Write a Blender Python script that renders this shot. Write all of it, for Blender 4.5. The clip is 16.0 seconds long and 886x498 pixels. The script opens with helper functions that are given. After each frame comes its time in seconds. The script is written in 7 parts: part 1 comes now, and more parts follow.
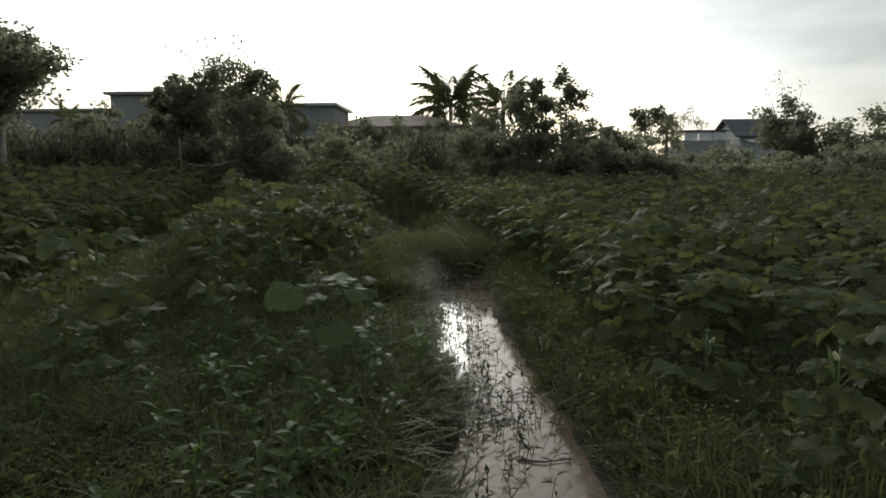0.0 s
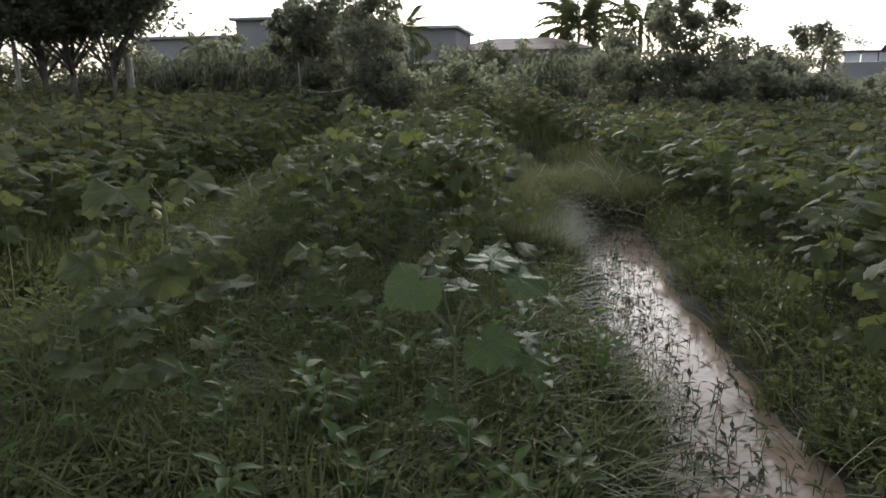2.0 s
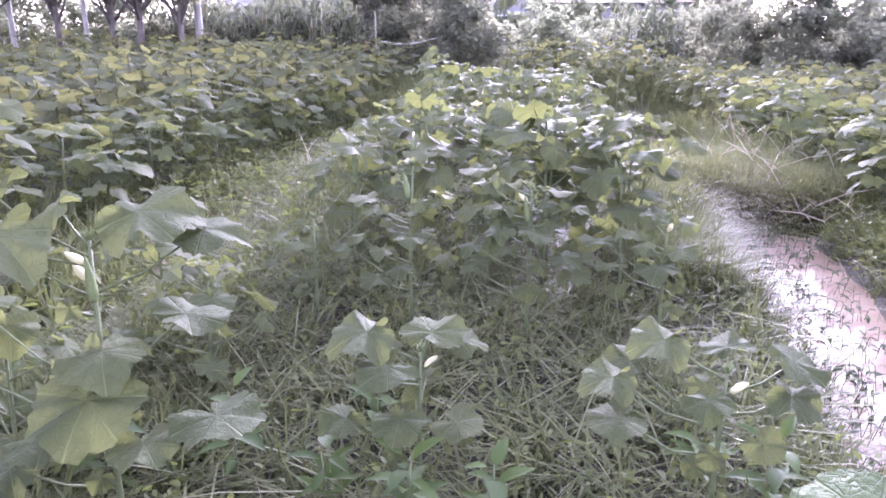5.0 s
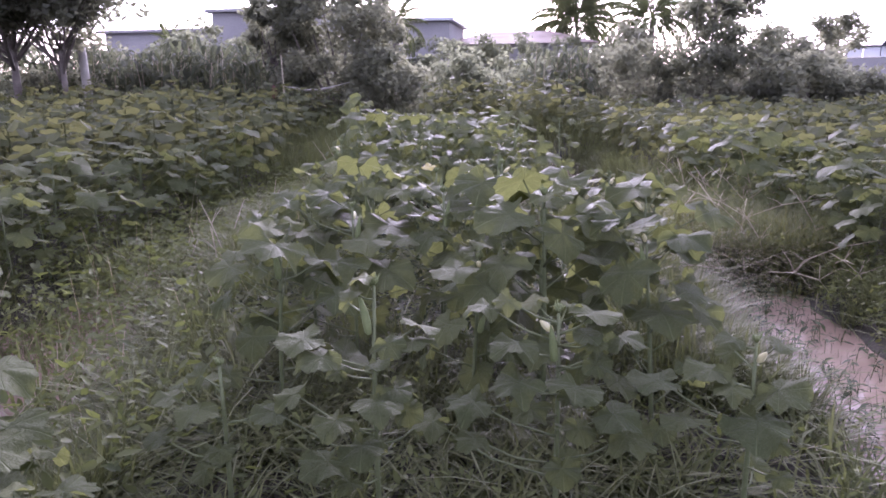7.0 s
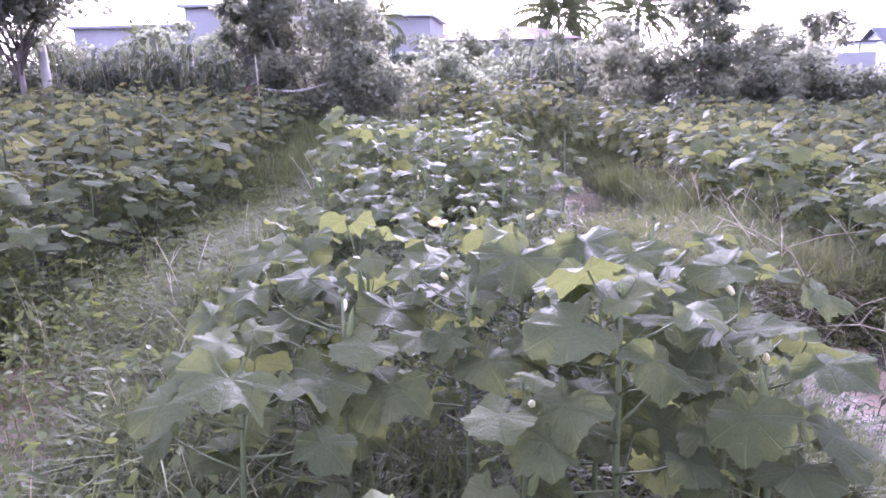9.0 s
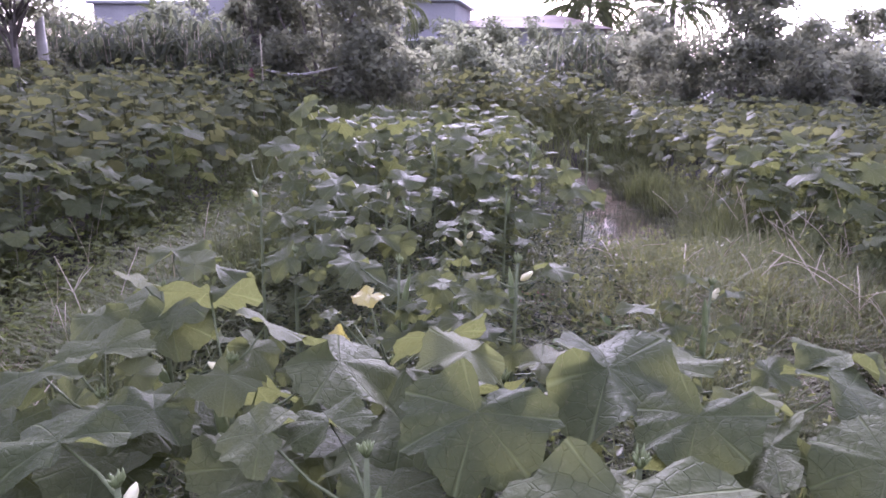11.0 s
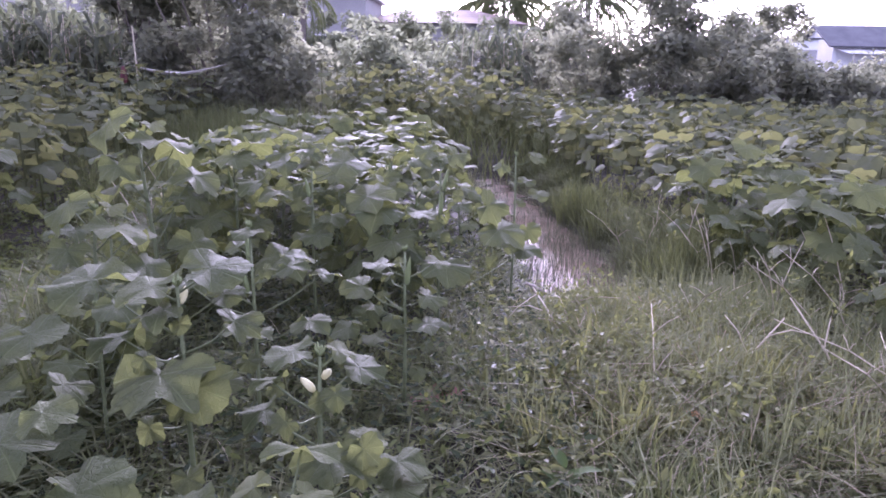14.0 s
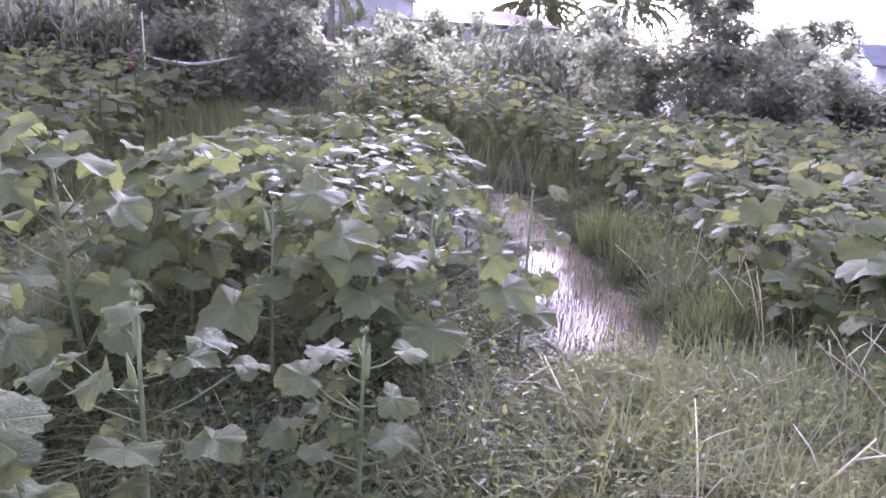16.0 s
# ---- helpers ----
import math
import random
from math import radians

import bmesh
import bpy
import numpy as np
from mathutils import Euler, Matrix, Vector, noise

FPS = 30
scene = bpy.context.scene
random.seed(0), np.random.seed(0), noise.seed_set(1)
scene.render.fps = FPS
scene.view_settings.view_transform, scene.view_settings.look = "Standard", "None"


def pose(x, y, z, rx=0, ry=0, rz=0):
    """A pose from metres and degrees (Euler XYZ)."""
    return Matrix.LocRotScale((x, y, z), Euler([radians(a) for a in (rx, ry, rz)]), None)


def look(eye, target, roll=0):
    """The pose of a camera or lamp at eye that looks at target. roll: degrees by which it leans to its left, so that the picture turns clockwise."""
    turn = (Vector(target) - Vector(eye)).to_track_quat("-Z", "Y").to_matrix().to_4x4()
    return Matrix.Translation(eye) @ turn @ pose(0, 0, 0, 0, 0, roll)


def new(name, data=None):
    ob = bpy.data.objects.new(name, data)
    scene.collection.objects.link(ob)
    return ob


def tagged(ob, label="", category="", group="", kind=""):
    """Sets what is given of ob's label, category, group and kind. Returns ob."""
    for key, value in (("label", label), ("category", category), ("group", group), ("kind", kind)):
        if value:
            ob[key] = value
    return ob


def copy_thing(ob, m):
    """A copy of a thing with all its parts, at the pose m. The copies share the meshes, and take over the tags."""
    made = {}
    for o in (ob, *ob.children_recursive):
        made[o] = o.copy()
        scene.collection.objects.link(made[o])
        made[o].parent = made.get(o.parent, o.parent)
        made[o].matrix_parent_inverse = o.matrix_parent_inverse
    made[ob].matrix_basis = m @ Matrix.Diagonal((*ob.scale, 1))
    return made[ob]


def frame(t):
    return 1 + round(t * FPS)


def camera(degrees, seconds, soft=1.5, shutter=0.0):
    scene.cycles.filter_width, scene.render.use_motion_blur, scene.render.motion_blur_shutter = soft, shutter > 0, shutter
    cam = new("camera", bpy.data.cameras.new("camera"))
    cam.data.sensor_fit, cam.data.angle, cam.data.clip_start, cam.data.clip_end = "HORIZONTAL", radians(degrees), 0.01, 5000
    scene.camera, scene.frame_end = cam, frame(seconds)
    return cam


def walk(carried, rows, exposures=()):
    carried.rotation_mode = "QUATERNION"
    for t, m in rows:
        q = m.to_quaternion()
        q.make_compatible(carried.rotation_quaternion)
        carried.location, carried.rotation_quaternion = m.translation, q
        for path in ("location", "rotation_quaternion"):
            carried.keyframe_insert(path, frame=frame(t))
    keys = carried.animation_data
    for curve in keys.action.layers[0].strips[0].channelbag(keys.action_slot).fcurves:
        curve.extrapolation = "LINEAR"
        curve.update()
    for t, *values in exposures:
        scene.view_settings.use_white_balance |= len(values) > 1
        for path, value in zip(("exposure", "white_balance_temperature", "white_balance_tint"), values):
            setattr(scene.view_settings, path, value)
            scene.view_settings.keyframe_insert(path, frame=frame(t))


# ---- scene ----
cam = camera(64.3, 16.0, soft=1.7)
PATH = [
    (0, (0.06, -0.019, 1.457), (0.037, 1.966, 1.214), -0.4),
    (0.5, (-0.045, 0.299, 1.456), (-0.193, 2.277, 1.197), -0.5),
    (1, (-0.126, 0.564, 1.439), (-0.285, 2.516, 1.034), -1.0),
    (1.5, (-0.18, 0.928, 1.438), (-0.409, 2.887, 1.11), -1.8),
    (2, (-0.278, 1.248, 1.427), (-0.625, 3.169, 0.988), -0.6),
    (2.5, (-0.404, 1.532, 1.465), (-0.841, 3.424, 0.986), 1.0),
    (3, (-0.504, 1.799, 1.473), (-0.978, 3.689, 1.021), 0.8),
    (3.2, (-0.533, 1.945, 1.457), (-1.002, 3.825, 0.961), 1.5),
    (5.3, (-0.864, 2.856, 1.409), (-1.394, 4.702, 0.851), 0.6),
    (5.5, (-0.882, 2.943, 1.405), (-1.361, 4.806, 0.857), -0.1),
    (6, (-1.015, 3.251, 1.379), (-1.283, 5.19, 0.967), 1.6),
    (6.5, (-1.13, 3.468, 1.45), (-1.421, 5.41, 1.071), -2.4),
    (7, (-1.265, 3.671, 1.443), (-1.565, 5.597, 0.995), -0.7),
    (7.5, (-1.345, 3.825, 1.515), (-1.67, 5.722, 0.97), -0.7),
    (8, (-1.441, 4.039, 1.559), (-1.717, 5.942, 1.011), 1.7),
    (8.5, (-1.512, 4.217, 1.589), (-1.752, 6.106, 0.98), 0.9),
    (8.8, (-1.532, 4.342, 1.593), (-1.75, 6.277, 1.135), -0.1),
    (9, (-1.505, 4.435, 1.58), (-1.748, 6.365, 1.117), -0.8),
    (9.2, (-1.506, 4.496, 1.564), (-1.781, 6.414, 1.067), -0.7),
    (11.3, (-1.437, 5.615, 1.58), (-1.725, 7.531, 1.084), 1.5),
    (11.5, (-1.442, 5.678, 1.581), (-1.705, 7.584, 1.035), 1.7),
    (12, (-1.474, 5.915, 1.604), (-1.686, 7.843, 1.117), 3.7),
    (12.5, (-1.499, 6.095, 1.628), (-1.755, 8.009, 1.107), 2.0),
    (13, (-1.486, 6.383, 1.605), (-1.817, 8.301, 1.143), 2.1),
    (13.5, (-1.44, 6.654, 1.592), (-1.63, 8.586, 1.108), 2.1),
    (14, (-1.449, 6.845, 1.598), (-1.528, 8.779, 1.097), 1.0),
    (14.5, (-1.47, 7.072, 1.639), (-1.457, 9.001, 1.11), 1.1),
    (15, (-1.446, 7.224, 1.644), (-1.429, 9.148, 1.1), -0.3),
    (15.5, (-1.386, 7.341, 1.645), (-1.461, 9.263, 1.096), 1.9),
    (16, (-1.366, 7.63, 1.647), (-1.507, 9.561, 1.143), 3.7),
]
walk(cam, [(t, look(eye, target, roll)) for t, eye, target, roll in PATH],
     exposures=[(0, -0.05, 6380, 1), (0.5, -0.45, 6380, 1), (1, -0.45, 6380, 1), (1.5, 0.91, 6200, 6), (2, 0.81, 6080, 8), (2.5, 1.50, 5460, 29), (3.2, 2.57, 5480, 40), (5.3, 3.37, 5350, 46), (6, 3.17, 5350, 46),
                (6.5, 2.47, 5450, 45), (7, 2.27, 5550, 44), (7.5, 2.87, 5400, 46), (8, 3.07, 5340, 49), (9, 3.12, 5260, 51), (11.3, 2.37, 5400, 47), (12, 2.57, 5270, 49), (13, 2.87, 5270, 49), (13.5, 2.47, 5300, 48),
                (14, 2.57, 5300, 48), (15, 2.67, 5300, 48), (16, 2.97, 5300, 48)])

# ---- world and light ----
SUN_EL, SUN_AZ = 15.0, -6.0          # degrees; azimuth from +y towards +x
world = bpy.data.worlds.new("evening_sky")
scene.world = world
world.use_nodes = True
wn, wl = world.node_tree.nodes, world.node_tree.links
wn.clear()
sky = wn.new("ShaderNodeTexSky")
sky.sky_type = "NISHITA"
sky.sun_disc = False
sky.sun_elevation, sky.sun_rotation = radians(SUN_EL), radians(SUN_AZ)
sky.air_density, sky.dust_density, sky.ozone_density = 1.0, 2.5, 1.0
w_tc = wn.new("ShaderNodeTexCoord")
w_map = wn.new("ShaderNodeMapping")
w_map.inputs["Scale"].default_value = (1.0, 1.0, 3.2)
w_noise = wn.new("ShaderNodeTexNoise")
w_noise.inputs["Scale"].default_value = 1.7
w_noise.inputs["Detail"].default_value = 6.0
w_noise.inputs["Roughness"].default_value = 0.55
w_ramp = wn.new("ShaderNodeValToRGB")
w_ramp.color_ramp.elements[0].position, w_ramp.color_ramp.elements[0].color = 0.36, (0.55, 0.55, 0.55, 1)
w_ramp.color_ramp.elements[1].position, w_ramp.color_ramp.elements[1].color = 0.60, (0.92, 0.92, 0.92, 1)
w_cloud = wn.new("ShaderNodeMix")
w_cloud.data_type = "RGBA"
# the cloud is brighter the nearer it lies to the veiled sun
w_dot = wn.new("ShaderNodeVectorMath")
w_dot.operation = "DOT_PRODUCT"
w_dot.inputs[1].default_value = (math.sin(radians(SUN_AZ)) * math.cos(radians(SUN_EL)), math.cos(radians(SUN_AZ)) * math.cos(radians(SUN_EL)), math.sin(radians(SUN_EL)))
wl.new(w_tc.outputs["Generated"], w_dot.inputs[0])
w_pos = wn.new("ShaderNodeMath"); w_pos.operation = "MAXIMUM"; w_pos.inputs[1].default_value = 0.0
wl.new(w_dot.outputs["Value"], w_pos.inputs[0])
w_wide = wn.new("ShaderNodeMath"); w_wide.operation = "POWER"; w_wide.inputs[1].default_value = 7.0
w_tight = wn.new("ShaderNodeMath"); w_tight.operation = "POWER"; w_tight.inputs[1].default_value = 55.0
wl.new(w_pos.outputs[0], w_wide.inputs[0]); wl.new(w_pos.outputs[0], w_tight.inputs[0])
w_s1 = wn.new("ShaderNodeMath"); w_s1.operation = "MULTIPLY_ADD"; w_s1.inputs[1].default_value = 1.5; w_s1.inputs[2].default_value = 0.46
w_s2 = wn.new("ShaderNodeMath"); w_s2.operation = "MULTIPLY_ADD"; w_s2.inputs[1].default_value = 1.0
wl.new(w_wide.outputs[0], w_s1.inputs[0]); wl.new(w_tight.outputs[0], w_s2.inputs[0]); wl.new(w_s1.outputs[0], w_s2.inputs[2])
w_col = wn.new("ShaderNodeVectorMath"); w_col.operation = "SCALE"
w_col.inputs[0].default_value = (7.1, 7.0, 7.3)
w_map2 = wn.new("ShaderNodeMapping")
w_map2.inputs["Scale"].default_value, w_map2.inputs["Location"].default_value = (1.0, 1.0, 4.0), (0.6, 0.3, 0.0)
w_bank = wn.new("ShaderNodeTexNoise")
w_bank.inputs["Scale"].default_value, w_bank.inputs["Detail"].default_value = 2.6, 5.0
w_shade = wn.new("ShaderNodeMapRange")
w_shade.inputs["From Min"].default_value, w_shade.inputs["From Max"].default_value = 0.40, 0.62
w_shade.inputs["To Min"].default_value, w_shade.inputs["To Max"].default_value = 0.70, 1.08
w_s3 = wn.new("ShaderNodeMath"); w_s3.operation = "MULTIPLY"
wl.new(w_tc.outputs["Generated"], w_map2.inputs["Vector"]); wl.new(w_map2.outputs["Vector"], w_bank.inputs["Vector"])
wl.new(w_bank.outputs["Fac"], w_shade.inputs["Value"])
wl.new(w_s2.outputs[0], w_s3.inputs[0]); wl.new(w_shade.outputs[0], w_s3.inputs[1])
wl.new(w_s3.outputs[0], w_col.inputs["Scale"])
wl.new(w_col.outputs["Vector"], w_cloud.inputs[7])
w_bg = wn.new("ShaderNodeBackground")
w_bg.inputs["Strength"].default_value = 0.15
w_out = wn.new("ShaderNodeOutputWorld")
wl.new(w_tc.outputs["Generated"], w_map.inputs["Vector"])
wl.new(w_map.outputs["Vector"], w_noise.inputs["Vector"])
wl.new(w_noise.outputs["Fac"], w_ramp.inputs["Fac"])
wl.new(w_ramp.outputs["Color"], w_cloud.inputs[0])
wl.new(sky.outputs["Color"], w_cloud.inputs[6])
wl.new(w_cloud.outputs[2], w_bg.inputs["Color"])
wl.new(w_bg.outputs["Background"], w_out.inputs["Surface"])

sun_data = bpy.data.lights.new("sun", "SUN")
sun_data.energy, sun_data.angle, sun_data.color = 1.2, radians(14), (1.0, 0.96, 0.90)
sun = new("sun", sun_data)
_e, _a = radians(SUN_EL), radians(SUN_AZ)
sun.matrix_world = look((60 * math.sin(_a) * math.cos(_e), 60 * math.cos(_a) * math.cos(_e), 60 * math.sin(_e)), (0, 0, 0))


# ---- materials ----
def node_material(name):
    m = bpy.data.materials.new(name)
    m.use_nodes = True
    nt = m.node_tree
    nt.nodes.clear()
    return m, nt.nodes, nt.links, nt.nodes.new("ShaderNodeOutputMaterial")


def ramp(nodes, stops):
    r = nodes.new("ShaderNodeValToRGB")
    els = r.color_ramp.elements
    while len(els) < len(stops):
        els.new(0.5)
    for e, (p, c) in zip(els, stops):
        e.position, e.color = p, (*c, 1)
    return r


def solid(name, stops, scale=8.0, rough=0.85, bump=0.3, fine=60.0, metallic=0.0, coords="Object", spec=0.3, ramp_random=0.0):
    """A matt surface: colour from a two-scale noise, with relief."""
    m, n, l, out = node_material(name)
    tc = n.new("ShaderNodeTexCoord")
    a = n.new("ShaderNodeTexNoise")
    a.inputs["Scale"].default_value, a.inputs["Detail"].default_value = scale, 5
    b = n.new("ShaderNodeTexNoise")
    b.inputs["Scale"].default_value, b.inputs["Detail"].default_value = fine, 4
    for t in (a, b):
        l.new(tc.outputs[coords], t.inputs["Vector"])
    mix = n.new("ShaderNodeMath")
    mix.operation = "MULTIPLY_ADD"
    mix.inputs[1].default_value = 0.35
    l.new(b.outputs["Fac"], mix.inputs[0])
    sc = n.new("ShaderNodeMath")
    sc.operation = "MULTIPLY"
    sc.inputs[1].default_value = 0.65
    l.new(a.outputs["Fac"], sc.inputs[0])
    l.new(sc.outputs[0], mix.inputs[2])
    r = ramp(n, stops)
    l.new(mix.outputs[0], r.inputs["Fac"])
    p = n.new("ShaderNodeBsdfPrincipled")
    p.inputs["Roughness"].default_value, p.inputs["Metallic"].default_value = rough, metallic
    p.inputs["Specular IOR Level"].default_value = spec
    l.new(r.outputs["Color"], p.inputs["Base Color"])
    bm_ = n.new("ShaderNodeBump")
    bm_.inputs["Strength"].default_value, bm_.inputs["Distance"].default_value = bump, 0.02
    l.new(mix.outputs[0], bm_.inputs["Height"])
    l.new(bm_.outputs["Normal"], p.inputs["Normal"])
    l.new(p.outputs["BSDF"], out.inputs["Surface"])
    return m


def foliage(name, dark, light, through_light, amount=0.45, rough=0.45, island=False, veins=False, scale=30.0, spec=0.5, blotch=None):
    """A leaf that shines on its face and lets light through; each leaf has its own tint."""
    m, n, l, out = node_material(name)
    rnd = n.new("ShaderNodeNewGeometry" if island else "ShaderNodeObjectInfo")
    rnd_out = rnd.outputs["Random Per Island" if island else "Random"]
    tc = n.new("ShaderNodeTexCoord")
    nz = n.new("ShaderNodeTexNoise")
    nz.inputs["Scale"].default_value, nz.inputs["Detail"].default_value = scale, 4
    l.new(tc.outputs["Object"], nz.inputs["Vector"])
    add = n.new("ShaderNodeMath")
    add.operation = "MULTIPLY_ADD"
    add.inputs[1].default_value = 0.55
    l.new(nz.outputs["Fac"], add.inputs[0])
    half = n.new("ShaderNodeMath")
    half.operation = "MULTIPLY"
    half.inputs[1].default_value = 0.5
    l.new(rnd_out, half.inputs[0])
    l.new(half.outputs[0], add.inputs[2])
    r = ramp(n, [(0.15, dark), (0.85, light)])
    l.new(add.outputs[0], r.inputs["Fac"])
    colour, height = r.outputs["Color"], nz.outputs["Fac"]
    if veins:
        # main veins run from the stalk along the lobes, side veins between them
        uv = n.new("ShaderNodeSeparateXYZ")
        l.new(tc.outputs["UV"], uv.inputs[0])
        vx = n.new("ShaderNodeMath"); vx.operation = "SUBTRACT"; vx.inputs[1].default_value = 0.5
        vy = n.new("ShaderNodeMath"); vy.operation = "SUBTRACT"; vy.inputs[1].default_value = 0.5
        l.new(uv.outputs[0], vx.inputs[0]); l.new(uv.outputs[1], vy.inputs[0])
        ang = n.new("ShaderNodeMath"); ang.operation = "ARCTAN2"
        l.new(vy.outputs[0], ang.inputs[0]); l.new(vx.outputs[0], ang.inputs[1])
        k = n.new("ShaderNodeMath"); k.operation = "MULTIPLY"; k.inputs[1].default_value = 6.2832 / 0.87
        l.new(ang.outputs[0], k.inputs[0])
        c = n.new("ShaderNodeMath"); c.operation = "COSINE"
        l.new(k.outputs[0], c.inputs[0])
        line = n.new("ShaderNodeMapRange")
        line.inputs["From Min"].default_value, line.inputs["From Max"].default_value = 0.965, 1.0
        l.new(c.outputs[0], line.inputs["Value"])
        net = n.new("ShaderNodeTexVoronoi")
        net.feature = "DISTANCE_TO_EDGE"
        net.inputs["Scale"].default_value = 13.0
        l.new(tc.outputs["UV"], net.inputs["Vector"])
        netl = n.new("ShaderNodeMapRange")
        netl.inputs["From Min"].default_value, netl.inputs["From Max"].default_value = 0.05, 0.0
        netl.inputs["To Max"].default_value = 0.35
        l.new(net.outputs["Distance"], netl.inputs["Value"])
        both = n.new("ShaderNodeMath"); both.operation = "MAXIMUM"
        l.new(line.outputs[0], both.inputs[0]); l.new(netl.outputs[0], both.inputs[1])
        vm = n.new("ShaderNodeMix"); vm.data_type = "RGBA"
        vfac = n.new("ShaderNodeMath"); vfac.operation = "MULTIPLY"; vfac.inputs[1].default_value = 0.26
        l.new(both.outputs[0], vfac.inputs[0])
        l.new(vfac.outputs[0], vm.inputs[0])
        l.new(colour, vm.inputs[6])
        vm.inputs[7].default_value = (0.30, 0.36, 0.16, 1)
        colour = vm.outputs[2]
        hh = n.new("ShaderNodeMath"); hh.operation = "SUBTRACT"
        l.new(nz.outputs["Fac"], hh.inputs[0]); l.new(both.outputs[0], hh.inputs[1])
        height = hh.outputs[0]
    if blotch:
        bz = n.new("ShaderNodeTexNoise")
        bz.inputs["Scale"].default_value, bz.inputs["Detail"].default_value = 22.0, 3
        l.new(tc.outputs["Object"], bz.inputs["Vector"])
        bf = n.new("ShaderNodeMapRange")
        bf.inputs["From Min"].default_value, bf.inputs["From Max"].default_value = 0.60, 0.72
        bf.inputs["To Max"].default_value = 0.6
        l.new(bz.outputs["Fac"], bf.inputs["Value"])
        bmx = n.new("ShaderNodeMix"); bmx.data_type = "RGBA"
        l.new(bf.outputs[0], bmx.inputs[0]); l.new(colour, bmx.inputs[6])
        bmx.inputs[7].default_value = (*blotch, 1)
        colour = bmx.outputs[2]
    p = n.new("ShaderNodeBsdfPrincipled")
    p.inputs["Roughness"].default_value = rough
    p.inputs["Specular IOR Level"].default_value = spec
    if veins:
        # fine hairs on the leaf scatter light at a slant
        p.inputs["Sheen Weight"].default_value, p.inputs["Sheen Roughness"].default_value = 0.04, 0.45
    l.new(colour, p.inputs["Base Color"])
    bump = n.new("ShaderNodeBump")
    bump.inputs["Strength"].default_value, bump.inputs["Distance"].default_value = (0.7, 0.012) if veins else (0.35, 0.004)
    l.new(height, bump.inputs["Height"])
    l.new(bump.outputs["Normal"], p.inputs["Normal"])
    t = n.new("ShaderNodeBsdfTranslucent")
    tm = n.new("ShaderNodeMix"); tm.data_type = "RGBA"; tm.blend_type = "MIX"
    tm.inputs[0].default_value = 0.7
    l.new(colour, tm.inputs[6])
    tm.inputs[7].default_value = (*through_light, 1)
    l.new(tm.outputs[2], t.inputs["Color"])
    ms = n.new("ShaderNodeMixShader")
    ms.inputs[0].default_value = amount
    l.new(p.outputs["BSDF"], ms.inputs[1]); l.new(t.outputs["BSDF"], ms.inputs[2])
    l.new(ms.outputs[0], out.inputs["Surface"])
    return m


def water_material():
    m, n, l, out = node_material("muddy_water")
    tc = n.new("ShaderNodeTexCoord")
    a = n.new("ShaderNodeTexNoise")
    a.inputs["Scale"].default_value, a.inputs["Detail"].default_value = 2.2, 4
    l.new(tc.outputs["Object"], a.inputs["Vector"])
    r = ramp(n, [(0.35, (0.19, 0.14, 0.105)), (0.65, (0.29, 0.22, 0.172))])
    l.new(a.outputs["Fac"], r.inputs["Fac"])
    b = n.new("ShaderNodeTexNoise")
    b.inputs["Scale"].default_value, b.inputs["Detail"].default_value = 14.0, 2
    l.new(tc.outputs["Object"], b.inputs["Vector"])
    bump = n.new("ShaderNodeBump")
    bump.inputs["Strength"].default_value, bump.inputs["Distance"].default_value = 0.015, 0.006
    l.new(b.outputs["Fac"], bump.inputs["Height"])
    p = n.new("ShaderNodeBsdfPrincipled")
    p.inputs["Roughness"].default_value, p.inputs["IOR"].default_value = 0.07, 1.33
    l.new(r.outputs["Color"], p.inputs["Base Color"])
    l.new(bump.outputs["Normal"], p.inputs["Normal"])
    l.new(p.outputs["BSDF"], out.inputs["Surface"])
    return m


M_SOIL = solid("damp_soil", [(0.3, (0.019, 0.018, 0.012)), (0.5, (0.035, 0.032, 0.021)), (0.7, (0.070, 0.060, 0.042))], 3.0, 0.9, 0.9, 45.0)
M_WATER = water_material()
M_LEAF = foliage("okra_leaf", (0.049, 0.064, 0.029), (0.100, 0.116, 0.052), (0.229, 0.245, 0.074), 0.37, 0.62, veins=True, spec=0.075, blotch=(0.153, 0.15, 0.085), scale=7.0)
M_LEAF_YOUNG = foliage("young_okra_leaf", (0.093, 0.112, 0.048), (0.153, 0.17, 0.07), (0.273, 0.29, 0.09), 0.38, 0.62, veins=True, spec=0.16)
M_LEAF_YELLOW = foliage("yellowed_leaf", (0.40, 0.36, 0.08), (0.52, 0.46, 0.13), (0.6, 0.5, 0.1), 0.35, 0.5, veins=True)
M_LEAF_FAR = foliage("okra_foliage", (0.046, 0.056, 0.030), (0.098, 0.110, 0.058), (0.262, 0.26, 0.09), 0.40, 0.68, island=True, spec=0.09)
M_GOURD = foliage("gourd_leaf", (0.046, 0.070, 0.027), (0.084, 0.112, 0.044), (0.14, 0.20, 0.06), 0.16, 0.62, veins=True, spec=0.12, blotch=(0.13, 0.15, 0.075), scale=7.0)
M_STEM = solid("okra_stem", [(0.3, (0.080, 0.100, 0.045)), (0.7, (0.150, 0.172, 0.078))], 14, 0.6, 0.2, 120)
M_POD = solid("okra_pod", [(0.3, (0.12, 0.155, 0.06)), (0.7, (0.20, 0.235, 0.10))], 20, 0.55, 0.2, 150)
M_BUD = foliage("okra_flower", (0.62, 0.60, 0.36), (0.76, 0.74, 0.50), (0.75, 0.70, 0.4), 0.3, 0.5)
